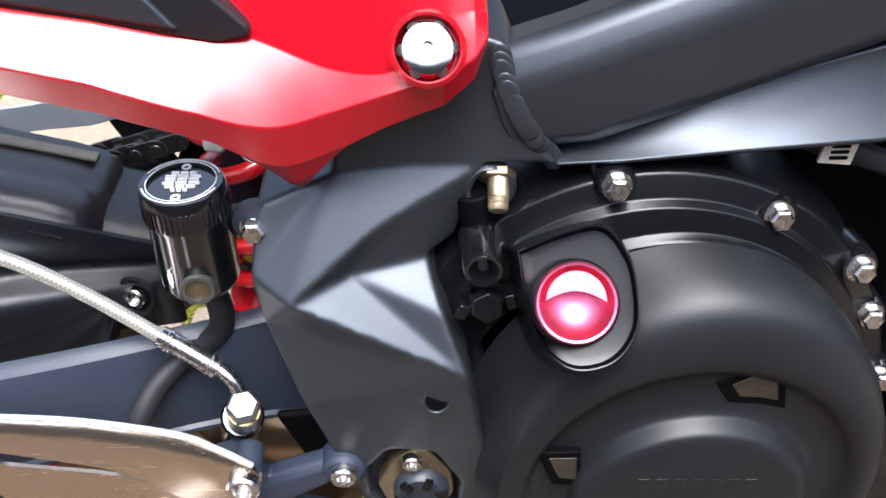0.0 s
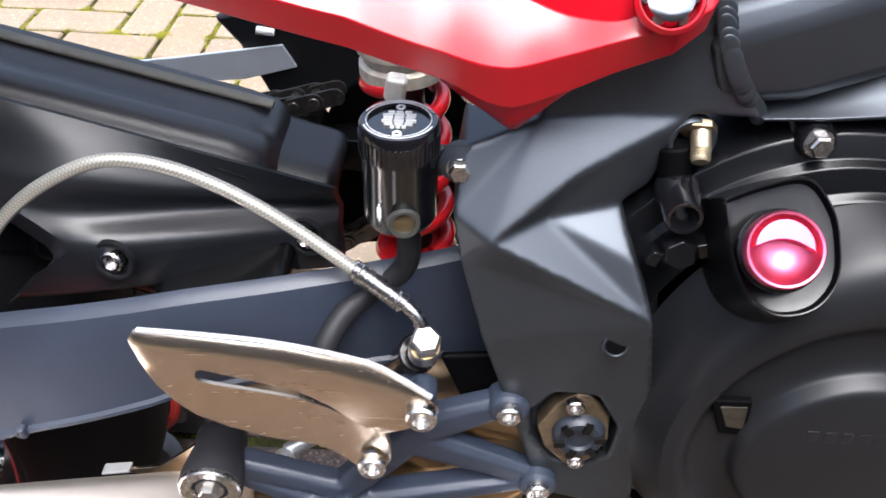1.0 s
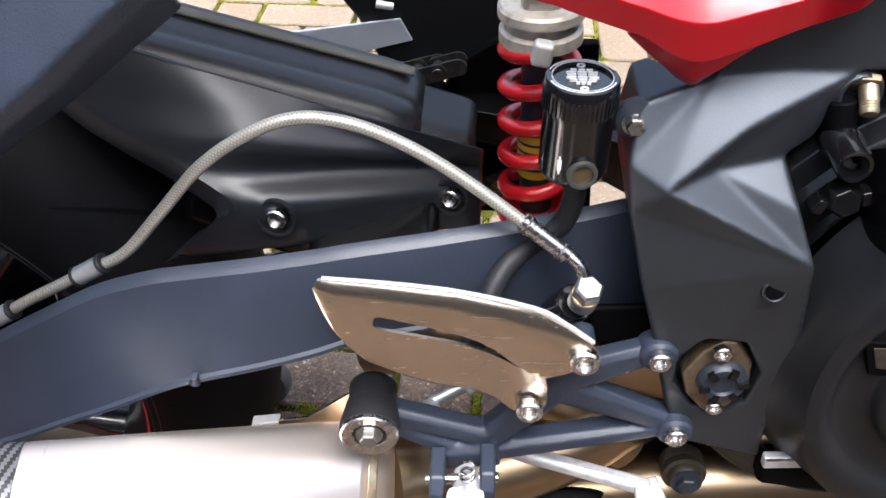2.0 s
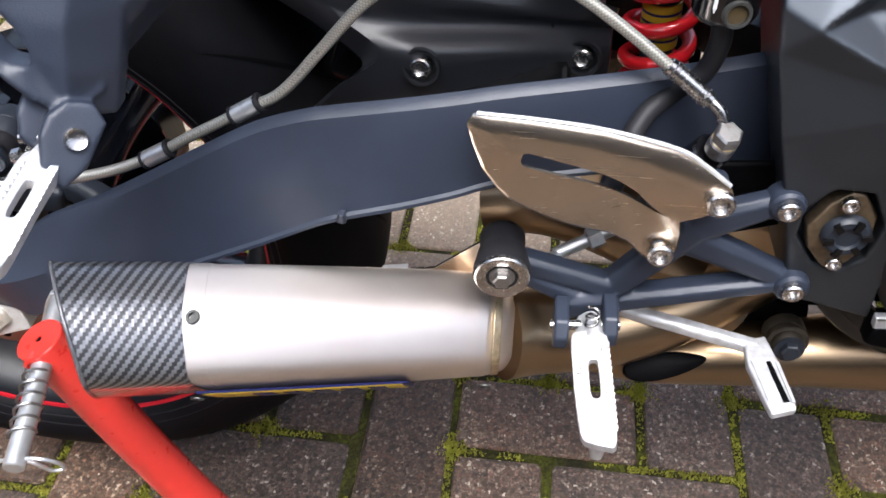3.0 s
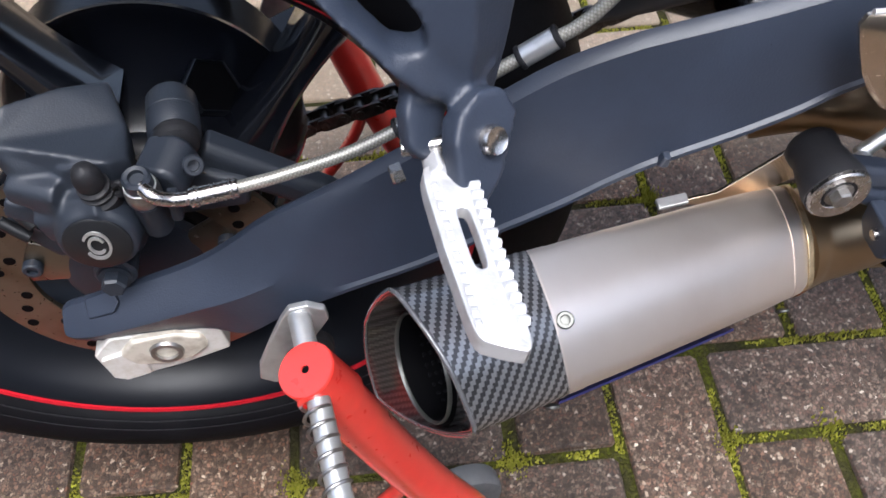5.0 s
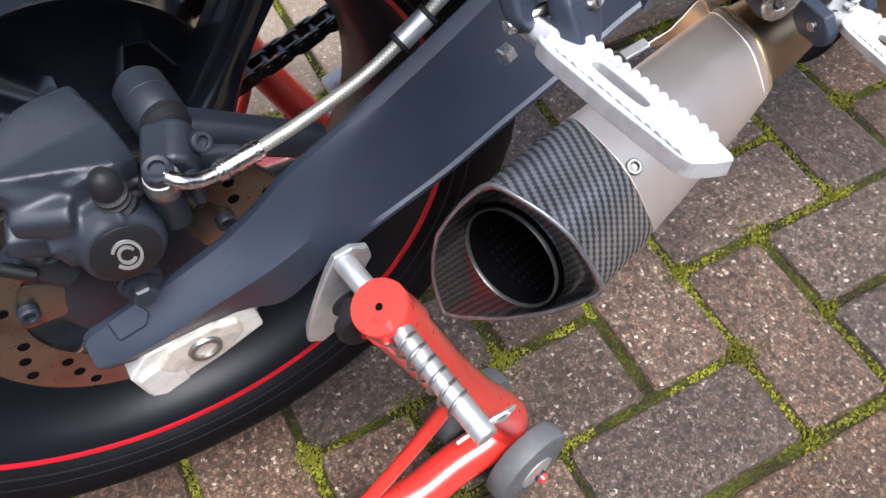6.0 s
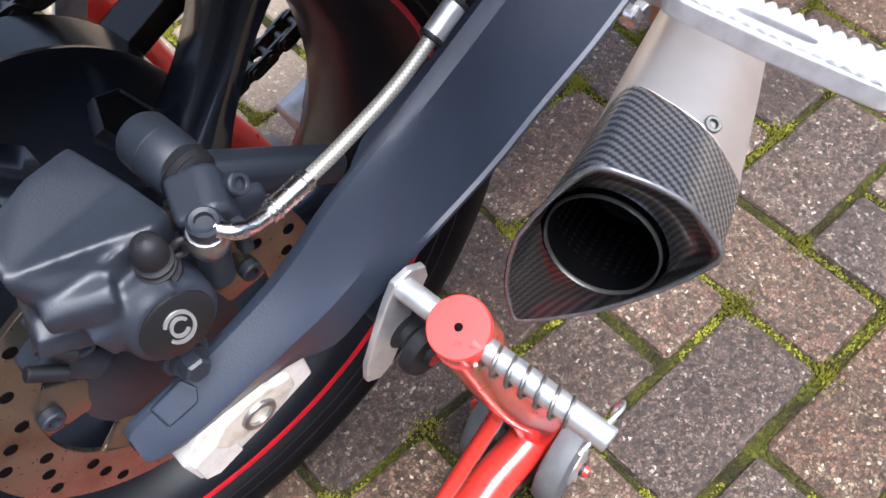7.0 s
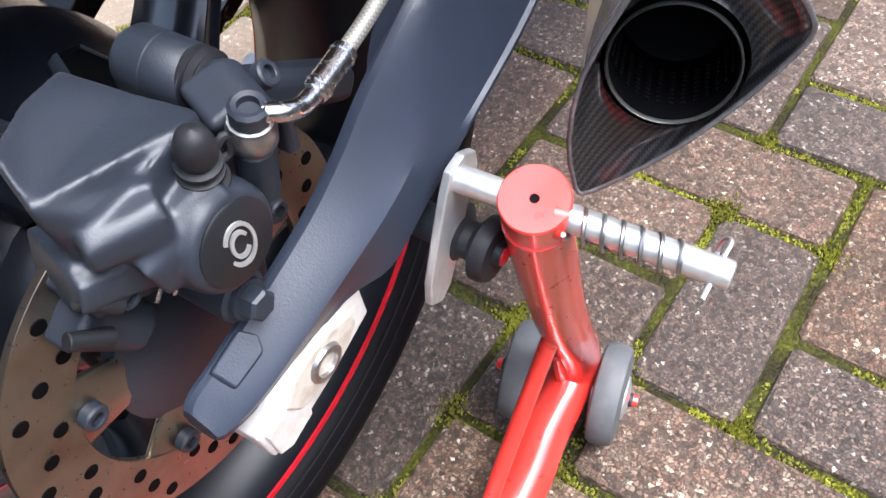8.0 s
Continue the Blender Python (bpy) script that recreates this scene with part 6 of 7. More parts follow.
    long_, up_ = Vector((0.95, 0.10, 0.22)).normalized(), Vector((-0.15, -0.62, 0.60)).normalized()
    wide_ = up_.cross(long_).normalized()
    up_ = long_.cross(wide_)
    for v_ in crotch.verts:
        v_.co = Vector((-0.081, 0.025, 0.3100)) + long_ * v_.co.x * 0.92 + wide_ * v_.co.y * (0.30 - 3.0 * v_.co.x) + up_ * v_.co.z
    part("pipe_crotch", crotch, DARK, can, "black oval disc for the shaded gap where the pipes part", sharp=50)
    # black sheet added to stand for the shade behind the hanger
    part("hanger_shade", plate([(-0.082, 0.500), (-0.036, 0.504), (-0.026, 0.452), (-0.060, 0.440)], 0.036, 0.042), DARK, can, "black sheet added for the shade behind the hanger", bevel=0.003)
    # black block added for the dark under the sump
    part("pipe_shade_block", box((0.010, 0.088, 0.368), (0.110, 0.030, 0.062)), DARK, can, "black block added for the shade behind the pipes", bevel=0.006)
    # black tube added so the gap between the pipes is dark
    part("pipe_gap_shade", tube([(-0.12, 0.075, 0.315), (-0.05, 0.085, 0.322), (0.03, 0.09, 0.33)], 0.02, 16), DARK, can, "black tube for the shaded gap between the pipes")
    ring0 = [p + Vector((0.004, 0.002, -0.0015)) for p in can_ring(-0.216, 0.86)]
    ring1 = [p for p in can_ring(-0.207, 0.80)]
    bm = bmesh.new()
    rings(bm, [can_ring(-0.217, 0.895), ring0, ring1, can_ring(-0.202, 0.62)])
    part("inlet_cap", bm, TITANIUM, can, sharp=40)
    bm = bmesh.new()
    rings(bm, [can_ring(-0.2165, 0.90), can_ring(-0.2165, 0.930), can_ring(-0.2110, 0.915), can_ring(-0.2110, 0.86)], cap=False)
    part("clamp_band", bm, BRASS, can, "pale gold clamp band", bevel=0.0008)
    part("collector_box", strut((-0.150, 0.125, 0.425), (0.07, 0.125, 0.380), 0.075, 0.11, 0.11), GOLD, can, "bronze coloured exhaust collector", bevel=0.03, segments=5)
    part("collector_pipe", tube([(-0.225, 0.085, 0.415), (-0.18, 0.075, 0.425), (-0.12, 0.075, 0.40), (-0.07, 0.075, 0.36), (-0.03, 0.07, 0.33)], 0.024, 24), GOLD, can)
    # hanging bracket from the can to the mount
    part("can_bracket", plate([(-0.292, 0.398), (-0.262, 0.404), (-0.214, 0.446), (-0.205, 0.440), (-0.212, 0.412), (-0.250, 0.390)], 0.020, 0.0225), GUARD, can, bevel=0.0006)
    part("bracket_tab", plate([(-0.300, 0.3975), (-0.281, 0.4010), (-0.281, 0.4035), (-0.300, 0.4000)], 0.016, 0.024), ALLOY, can, bevel=0.0008)
    # second rubber mount by the pedal
    bush = part("pipe_bush", lathe([(0, 0.017), (0.011, 0.017), (0.0125, 0.015), (0.0130, 0.011), (0.0160, 0.010), (0.0165, 0.006), (0.0150, 0.003), (0.0165, 0.000), (0.0165, -0.006), (0, -0.006)], (0.009, 0.048, 0.331), (0, -1, 0.15), 30), DARK_BRONZE, can, "bush with a dirty steel bolt")
    hex_bolt((0.009, 0.031, 0.3335), (0, -1, 0.15), 0.0075, 0.006, bush, "bush_bolt", CASTING, washer=0.0115)
    hex_bolt((0.150, 0.030, 0.292), (0, -1, 0.1), 0.008, 0.008, can, "flange_bolt", STEEL, washer=0.011)
    part("flange", plate([(0.105, 0.290), (0.125, 0.268), (0.175, 0.265), (0.185, 0.305), (0.150, 0.320), (0.118, 0.312)], 0.034, 0.042), GOLD, can, bevel=0.002)


exhaust()


# ---- rear brake caliper ----
def caliper():
    m = Matrix.Rotation(radians(-8), 3, "Y")
    body = bmesh.new()
    loops = []
    top = [Vector(p) for p in ((-0.617, 0.090, 0.482), (-0.640, 0.080, 0.489), (-0.667, 0.060, 0.497), (-0.674, 0.038, 0.488), (-0.662, 0.029, 0.475), (-0.643, 0.029, 0.474), (-0.636, 0.024, 0.478), (-0.612, 0.024, 0.480), (-0.603, 0.034, 0.474), (-0.607, 0.062, 0.473))]
    mid = sum(top, Vector()) / len(top)
    for grow, drop in ((0.80, 0.060), (0.92, 0.030), (1.0, 0.012), (1.0, 0.002), (0.97, 0.0)):
        loops.append([mid + (p - mid) * grow - Vector((0, 0, drop)) for p in top])
    rings(body, loops)
    strut((-0.668, 0.034, 0.462), (-0.640, 0.022, 0.460), 0.018, 0.022, 0.020, bm=body)
    strut((-0.655, 0.030, 0.440), (-0.615, 0.020, 0.450), 0.030, 0.036, 0.030, bm=body)
    lathe([(0, 0.0), (0.0195, 0.0), (0.0225, -0.003), (0.0235, -0.010), (0.0245, -0.048), (0, -0.048)], (-0.6275, 0.005, 0.4380), (0.0, -1, 0.12), 36, body)
    strut((-0.676, 0.050, 0.444), (-0.605, 0.034, 0.420), 0.022, 0.030, 0.040, bm=body)
    cal = part("brake_caliper", body, CASTING, bike, "dark anodised sliding brake caliper", fuse=0.0013, fillets=22)
    part("piston_face", lathe([(0, 0.0008), (0.0175, 0.0008), (0.0185, 0.0), (0.0185, -0.004), (0, -0.004)], (-0.6275, 0.0045, 0.4380), (0.0, -1, 0.12), 36), PLASTIC, cal, "black round piston cover")
    for r0, w0, w1 in ((0.0078, 30, 330), (0.0042, 200, 500)):
        bm = bmesh.new()
        n = 24
        s_, t_, a_ = basis((0.0, -1, 0.12))
        c = Vector((-0.6275, 0.0035, 0.4381))
        la, lb = [], []
        for j in range(n + 1):
            w = radians(w0 + (w1 - w0) * j / n)
            v = s_ * math.cos(w) * 0.8 + t_ * math.sin(w) * 1.1
            la.append(c + v * r0 + a_ * 0.0008)
            lb.append(c + v * (r0 + 0.0018) + a_ * 0.0008)
        rings(bm, [la, lb, [p - a_ * 0.001 for p in lb], [p - a_ * 0.001 for p in la]], close=False, cap=False)
        part("emblem", bm, ZINC, cal, "pale round emblem")
    part("pad_carrier", strut((-0.682, 0.050, 0.425), (-0.660, 0.048, 0.392), 0.026, 0.022, 0.022), CASTING, cal, bevel=0.004)
    part("pad_pin_block", box((-0.667, 0.046, 0.434), (0.022, 0.024, 0.015), turn=m), CASTING, cal, bevel=0.003)
    bolt((-0.664, 0.033, 0.430), (0, -1, -0.1), 0.0052, cal, "pad_pin", CASTING)
    for p_, q_ in (((-0.679, 0.036, 0.443), (-0.668, 0.030, 0.430)), ((-0.690, 0.038, 0.428), (-0.676, 0.034, 0.416))):
        part("pad_pin", rod(p_, q_, 0.0040, segments=12), PLASTIC, cal)
    part("pad_clip", tube([(-0.672, 0.034, 0.440), (-0.668, 0.031, 0.446), (-0.662, 0.030, 0.443), (-0.659, 0.031, 0.437)], 0.0013, 8), STEEL, cal, "bright steel pad spring")
    part("pad_clip", tube([(-0.655, 0.032, 0.414), (-0.651, 0.030, 0.421), (-0.646, 0.030, 0.418), (-0.647, 0.031, 0.410)], 0.0013, 8), STEEL, cal, "bright steel pad spring")
    # slider pin, boot and bracket arm
    arm_ = part("caliper_bracket", strut((-0.575, 0.070, 0.437), (-0.497, 0.062, 0.390), 0.026, 0.020, 0.018), CASTING, cal, bevel=0.005, segments=3)
    part("bracket_foot", strut((-0.60, 0.060, 0.420), (-0.548, 0.058, 0.412), 0.05, 0.02, 0.014), CASTING, cal, bevel=0.004)
    part("slider_housing", lathe([(0, 0), (0.012, 0), (0.0148, 0.004), (0.0152, 0.016), (0.0147, 0.0165), (0.0152, 0.017), (0.0152, 0.031), (0.0135, 0.034), (0, 0.034)], (-0.586, 0.091, 0.4635), (0.10, -0.95, -0.10), 28), CASTING, cal)
    part("slider_boot", lathe([(0, 0), (0.0125, 0), (0.0135, 0.002), (0.0110, 0.0035), (0.0135, 0.0055), (0.0110, 0.0075), (0.0130, 0.0095), (0.0105, 0.0115), (0, 0.012)], (-0.582, 0.060, 0.4625), (0.10, -0.95, -0.10), 26), RUBBER, cal, "ribbed rubber boot")
    part("slider_end", strut((-0.580, 0.050, 0.4600), (-0.590, 0.024, 0.4570), 0.028, 0.026, 0.026), CASTING, cal, bevel=0.005, segments=3)
    bolt((-0.571, 0.032, 0.464), (0.3, -0.7, 0.5), 0.0060, cal, "slider_bolt", CASTING)
    # banjo and bleed nipple
    base, ax = Vector((-0.5965, 0.0165, 0.4575)), Vector((0.02, -0.18, 0.98)).normalized()
    part("banjo_post", rod(base - ax * 0.030, base, 0.0085), CASTING, cal)
    eye = part("banjo_eye", lathe([(0, 0.0), (0.0080, 0.0), (0.0098, 0.003), (0.0098, 0.010), (0.0080, 0.013), (0, 0.013)], base, ax, 26), DULL_STEEL, cal)
    part("copper_washer", rod(base + ax * 0.013, base + ax * 0.0145, 0.0088), ZINC, cal)
    hx = lathe([(0, 0.0045), (0.0042, 0.0045), (0.0044, 0.0075), (0.0066, 0.0080), (0.0080, 0.0066), (0.0080, 0), (0, 0)], base + ax * 0.0145, ax, 12)
    part("banjo_bolt", hx, CASTING, cal)
    part("locating_finger", strut(base + Vector((0.014, -0.003, -0.014)), base + Vector((0.015, -0.003, 0.006)), 0.007, 0.006, 0.008), CASTING, cal, bevel=0.002)
    nb, na = Vector((-0.6210, 0.0195, 0.4625)), Vector((-0.02, -0.22, 0.97)).normalized()
    part("bleed_cap", lathe([(0.0105, -0.014), (0.0105, -0.002), (0.0080, 0.0), (0.0092, 0.0015), (0.0092, 0.0030), (0.0068, 0.0042), (0.0068, 0.0055), (0.0090, 0.0068), (0.0090, 0.0083), (0.0066, 0.0096), (0.0066, 0.0110), (0.0080, 0.0125), (0.0078, 0.018), (0.0062, 0.0235), (0.0035, 0.026), (0, 0.027), (0, -0.014)], nb, na, 22), RUBBER, cal, "black rubber bleed nipple cap")
    part("cap_strap", tube([nb + Vector((0.008, 0, 0.004)), nb + Vector((0.014, -0.002, 0.008)), nb + Vector((0.014, -0.002, 0.0)), nb + Vector((0.008, 0, -0.002))], 0.002, 8), RUBBER, cal)
    # lower guide bolt
    hex_bolt((-0.6300, 0.010, 0.3990), (0, -1, 0.1), 0.0075, 0.009, cal, "guide_bolt", CASTING, washer=0.0095)
    part("guide_lug", rod((-0.630, 0.042, 0.399), (-0.630, 0.012, 0.399), 0.0125), CASTING, cal)


caliper()


# ---- passenger footrest hanger ----
def passenger_hanger():
    outer = [(-0.450, 0.590), (-0.436, 0.585), (-0.422, 0.580), (-0.416, 0.605), (-0.409, 0.640), (-0.385, 0.680), (-0.350, 0.715), (-0.320, 0.750), (-0.380, 0.760), (-0.440, 0.760), (-0.560, 0.760), (-0.548, 0.715), (-0.520, 0.680), (-0.502, 0.656), (-0.481, 0.632), (-0.461, 0.606)]
    hole = [(-0.456, 0.6175), (-0.452, 0.6175), (-0.4495, 0.619), (-0.4500, 0.625), (-0.453, 0.632), (-0.463, 0.643), (-0.472, 0.655), (-0.483, 0.670), (-0.497, 0.688), (-0.505, 0.697), (-0.510, 0.697), (-0.509, 0.690), (-0.497, 0.672), (-0.487, 0.655), (-0.475, 0.634), (-0.462, 0.619)]
    bm = bmesh.new()
    n = len(outer)
    yo = lambda x, z: -0.082 + 0.30 * max(0.0, z - 0.62) + 0.024 * min(1.0, max(0.0, (x + 0.442) / 0.03))
    loops = []
    mid = [((a[0] + b[0]) / 2, (a[1] + b[1]) / 2) for a, b in zip(outer, hole)]
    for pts, off in ((outer, 0.006), (mid, -0.003), (hole, 0.004), (hole, 0.018), (outer, 0.020)):
        loops.append([bm.verts.new((x, yo(x, z) + off, z)) for x, z in pts])
    for i in range(5):
        for j in range(n):
            k = (j + 1) % n
            bm.faces.new((loops[i][j], loops[i][k], loops[(i + 1) % 5][k], loops[(i + 1) % 5][j]))
    face = Vector((0.55, -0.68, 0.48)).normalized()
    for shift, size, deep in ((Vector((0, 0, 0)), 1.0, 0.010), (Vector((-0.020, 0.012, 0.006)), 0.70, 0.008)):
        ring = []
        for x, z in ((-0.4430, 0.594), (-0.4400, 0.601), (-0.4320, 0.604), (-0.4220, 0.600), (-0.4165, 0.590), (-0.4240, 0.574), (-0.4340, 0.568), (-0.4420, 0.578)):
            x, z = -0.43 + (x + 0.43) * size, 0.587 + (z - 0.587) * size
            ring.append(Vector((x, -0.095 + (face.x * (x + 0.43) + face.z * (z - 0.587)) / -face.y, z)) + shift)
        mid = sum(ring, Vector()) / 8
        rings(bm, [ring, [p - face * deep for p in ring], [mid + (p - mid) * 0.9 - face * deep + Vector((0.002, 0.016, 0.020)) for p in ring]])
    # forward leg that runs up to the subframe
    loops = []
    for f, k in (((-0.432, -0.056, 0.612), (-0.428, -0.020, 0.592)), ((-0.396, -0.042, 0.652), (-0.392, 0.000, 0.628)), ((-0.349, -0.040, 0.687), (-0.345, 0.000, 0.662)), ((-0.290, -0.030, 0.735), (-0.286, 0.005, 0.708))):
        f, k = Vector(f), Vector(k)
        loops.append([f, f + Vector((0.004, 0.008, -0.008)), k, k + Vector((-0.030, 0.004, 0.030)), f + Vector((-0.024, 0.014, 0.020))])
    rings(bm, loops)
    h = part("passenger_hanger", bm, SATIN, bike, "dark painted alloy passenger footrest hanger", fuse=0.0016)
    part("pivot_head", lathe([(0, 0.0014), (0.0040, 0.0016), (0.0052, 0.0022), (0.0060, 0.0008), (0.0060, -0.002), (0, -0.002)], Vector((-0.4285, -0.0945, 0.588)) + face * 0.0004, face, 24), STEEL, h)
    part("pivot_pin", rod((-0.462, -0.088, 0.582), (-0.434, -0.088, 0.583), 0.0032), STEEL, h)
    hex_bolt((-0.462, -0.092, 0.574), (-1, -0.2, -0.2), 0.004, 0.005, h, "stop_screw", STEEL)
    return h


passenger_hanger()
ppeg, at = footpeg("passenger_footpeg", (-0.4470, -0.096, 0.5770), (0.10, -0.99, 0.04), (1, 0.04, -0.20), 0.084, 0.0205, "bright cast alloy passenger footpeg with teeth", 0.4)

# ---- what shows of the bike's left side ----
part("left_heel_guard", plate([(-0.400, 0.538), (-0.300, 0.551), (-0.217, 0.564), (-0.207, 0.545), (-0.250, 0.533), (-0.400, 0.520)], 0.300, 0.303), GREY_BLUE, bike, "pale blue-grey metal heel guard on the far side", bevel=0.001)
lb = part("left_bracket", plate([(-0.270, 0.583), (-0.150, 0.610), (-0.110, 0.560), (-0.150, 0.520), (-0.230, 0.510), (-0.252, 0.560)], 0.305, 0.315), PLASTIC, bike, "black sprocket cover on the far side", bevel=0.004)
part("bracket_clip", strut((-0.236, 0.300, 0.576), (-0.222, 0.300, 0.574), 0.006, 0.005, 0.006), WHITE, lb, bevel=0.001)
part("gear_lever", rod((-0.372, 0.262, 0.300), (-0.330, 0.262, 0.340), 0.008, 0.006), ALLOY, lb)
part("stand_lug", rod((-0.430, 0.235, 0.235), (-0.395, 0.235, 0.245), 0.022), ALLOY, lb)


# ---- the rest of the bike: unseen hulls added to shade it from above ----
def upper_body():
    def hull(name, sections, mat, label):
        bm = bmesh.new()
        loops = []
        for x, y0, y1, z0, z1 in sections:
            ring = []
            for j in range(24):
                w = 2 * math.pi * j / 24
                u, v = math.cos(w), math.sin(w)
                u, v = math.copysign(abs(u) ** 0.7, u), math.copysign(abs(v) ** 0.7, v)
                ring.append((x, (y0 + y1) / 2 + (y1 - y0) / 2 * u, (z0 + z1) / 2 + (z1 - z0) / 2 * v))
            loops.append(ring)
        rings(bm, loops)
        return part(name, bm, mat, bike, label, sharp=60)
    hull("fuel_tank", [(-0.06, 0.10, 0.20, 0.86, 0.93), (0.00, 0.07, 0.23, 0.85, 0.98), (0.10, -0.01, 0.31, 0.81, 1.04), (0.24, -0.05, 0.35, 0.81, 1.06), (0.40, 0.02, 0.28, 0.87, 1.02)], GLOSS, "black fuel tank above the frame")
    hull("tail_unit", [(-0.06, 0.09, 0.21, 0.83, 0.88), (-0.20, 0.08, 0.22, 0.84, 0.88), (-0.45, 0.07, 0.23, 0.87, 0.93), (-0.75, 0.08, 0.22, 0.91, 1.0), (-0.98, 0.10, 0.20, 0.96, 1.02)], PLASTIC, "black seat and tail unit")
    hull("front_fairing", [(0.27, 0.04, 0.26, 0.25, 0.70), (0.40, 0.0, 0.30, 0.22, 0.85), (0.75, 0.0, 0.30, 0.25, 1.0), (0.95, 0.06, 0.24, 0.5, 1.05)], GLOSS, "black front fairing")
    part("lower_casing", box((0.24, 0.085, 0.40), (0.20, 0.07, 0.24)), DARK, bike, "black lower casing beside the clutch cover", bevel=0.01)


upper_body()


# ---- paddock stand ----
def paddock_stand():
    stand = thing("paddock_stand", (-0.45, 0.15, 0.0), "red painted tubular paddock stand with small wheels", "paddock stand")
    n = Vector((-0.33, -0.10, 0.94)).normalized()
    for side in (0, 1):
        flip = (lambda p: Vector(p)) if side == 0 else (lambda p: Vector((p[0], 2 * AY - p[1], p[2])))
        hole = Vector((-0.522, -0.064, 0.3935))
        nn = flip(hole + n) - flip(hole)
        top = flip(hole)
        head = part("head_tube", lathe([(0.0024, 0.0), (0.0163, 0.0), (0.0170, -0.001), (0.0170, -0.042), (0, -0.042), (0, -0.012), (0.0024, -0.010)], top, nn, 36), STAND_RED, stand, sharp=30)
        # black disc in the hole, for the shade at its bottom
        part("head_hole", lathe([(0, -0.001), (0.0025, -0.001), (0.0025, -0.006), (0, -0.006)], top, nn, 16), DARK, head)
        pts = [flip(p) for p in ((-0.516, -0.062, 0.372), (-0.503, -0.059, 0.330), (-0.480, -0.055, 0.255), (-0.454, -0.051, 0.180), (-0.427, -0.047, 0.115), (-0.417, -0.045, 0.080), (-0.426, -0.045, 0.056), (-0.474, -0.048, 0.050), (-0.535, -0.056, 0.048), (-0.700, -0.060, 0.046), (-0.960, -0.065, 0.048))]
        part("upright_tube", tube(pts, 0.0155, 22, 8, radii=[0.017, 0.0175, 0.0175, 0.0178, 0.0180, 0.0185, 0.0190, 0.0190, 0.0190, 0.0190, 0.0190]), STAND_RED, stand)
        part("brace_rod", tube([flip(p) for p in ((-0.466, -0.052, 0.212), (-0.492, -0.047, 0.155), (-0.535, -0.045, 0.095), (-0.585, -0.050, 0.055))], 0.0062, 14), STAND_RED, stand)
        # sprung pin with hook plate
        p0, p1 = flip((-0.5205, -0.070, 0.384)), flip((-0.5055, -0.152, 0.3745))
        d = (p1 - p0).normalized()
        pin = part("lift_pin", rod(flip((-0.5255, -0.020, 0.3895)), p1, 0.0068, segments=20), ZINC, stand, "zinc plated sliding pin with a spring")
        s, t, a = basis(d)
        turns = [p0 + d * (0.010 + 0.052 * k / 72) + (s * math.cos(2 * math.pi * k / 12) + t * math.sin(2 * math.pi * k / 12)) * 0.0080 for k in range(73)]
        part("pin_spring", tube(turns, 0.0011, 8, 1), DULL_STEEL, pin)
        part("pin_collar", lathe([(0.0068, 0.0), (0.0095, 0.001), (0.0095, 0.007), (0.0068, 0.008)], p0 + d * 0.002, d, 20), STAND_RED, pin)
        q = p1 - d * 0.007
        clip = tube([q + Vector((0, 0, -0.014)), q + Vector((0.001, 0, 0.004)), q + Vector((0.004, 0, 0.016)), q + Vector((0.016, 0.004, 0.020)), q + Vector((0.024, 0.006, 0.016)), q + Vector((0.020, 0.003, 0.011)), q + Vector((0.008, 0, 0.010)), q + Vector((0.004, 0, 0.006))], 0.0013, 8, 5)
        bmesh.ops.rotate(clip, cent=q, matrix=Matrix.Rotation(radians(70), 3, "Y"), verts=clip.verts)
        part("r_clip", clip, ZINC, pin, "wire retaining clip")
        out = [(x, z - 0.005) for x, z in ((-0.530, 0.402), (-0.519, 0.404), (-0.509, 0.398), (-0.508, 0.388), (-0.520, 0.368), (-0.530, 0.345), (-0.540, 0.328), (-0.549, 0.323), (-0.558, 0.330), (-0.556, 0.345), (-0.545, 0.372), (-0.536, 0.392))]
        bm = bmesh.new()
        y0, y1 = (-0.026, -0.021)
        plate([(x, z) for x, z in out], y0, y1, bm, place=flip)
        part("hook_plate", bm, ZINC, pin, "zinc plated lifting hook", bevel=0.0012)
        # pair of wheels on an axle
        c = flip((-0.422, -0.040, 0.042))
        ax = flip((0.22, -1, 0)) - flip((0, 0, 0))
        ax.normalize()
        axle = part("axle", rod(c - ax * 0.055, c + ax * 0.055, 0.006), CASTING, stand)
        for s_ in (-1, 1):
            w = part("stand_wheel", lathe([(0.010, -0.0125), (0.033, -0.0120), (0.0400, -0.0100), (0.042, -0.006), (0.042, 0.006), (0.0400, 0.0100), (0.033, 0.0120), (0.010, 0.0125)], c + ax * 0.036 * s_, ax, 40), RUBBER_GREY, stand, "scuffed dark grey rubber wheel")
            part("wheel_hub", lathe([(0, 0.016), (0.010, 0.016), (0.014, 0.0145), (0.018, 0.0135), (0.018, -0.0135), (0, -0.0145)], c + ax * 0.036 * s_, ax * s_, 24), ZINC, w)
            part("hub_cap", lathe([(0, 0.024), (0.0045, 0.023), (0.0060, 0.016), (0, 0.016)], c + ax * 0.036 * s_, ax * s_, 16), STAND_RED, w)
        part("axle_web", strut(flip((-0.440, -0.044, 0.130)), c, 0.026, 0.020, 0.008), STAND_RED, stand, bevel=0.002)
    part("handle_bar", tube([(-0.960, -0.065, 0.048), (-1.005, -0.02, 0.050), (-1.005, 0.32, 0.050), (-0.960, 0.365, 0.048)], 0.0190, 20, 8), STAND_RED, stand)
    return stand


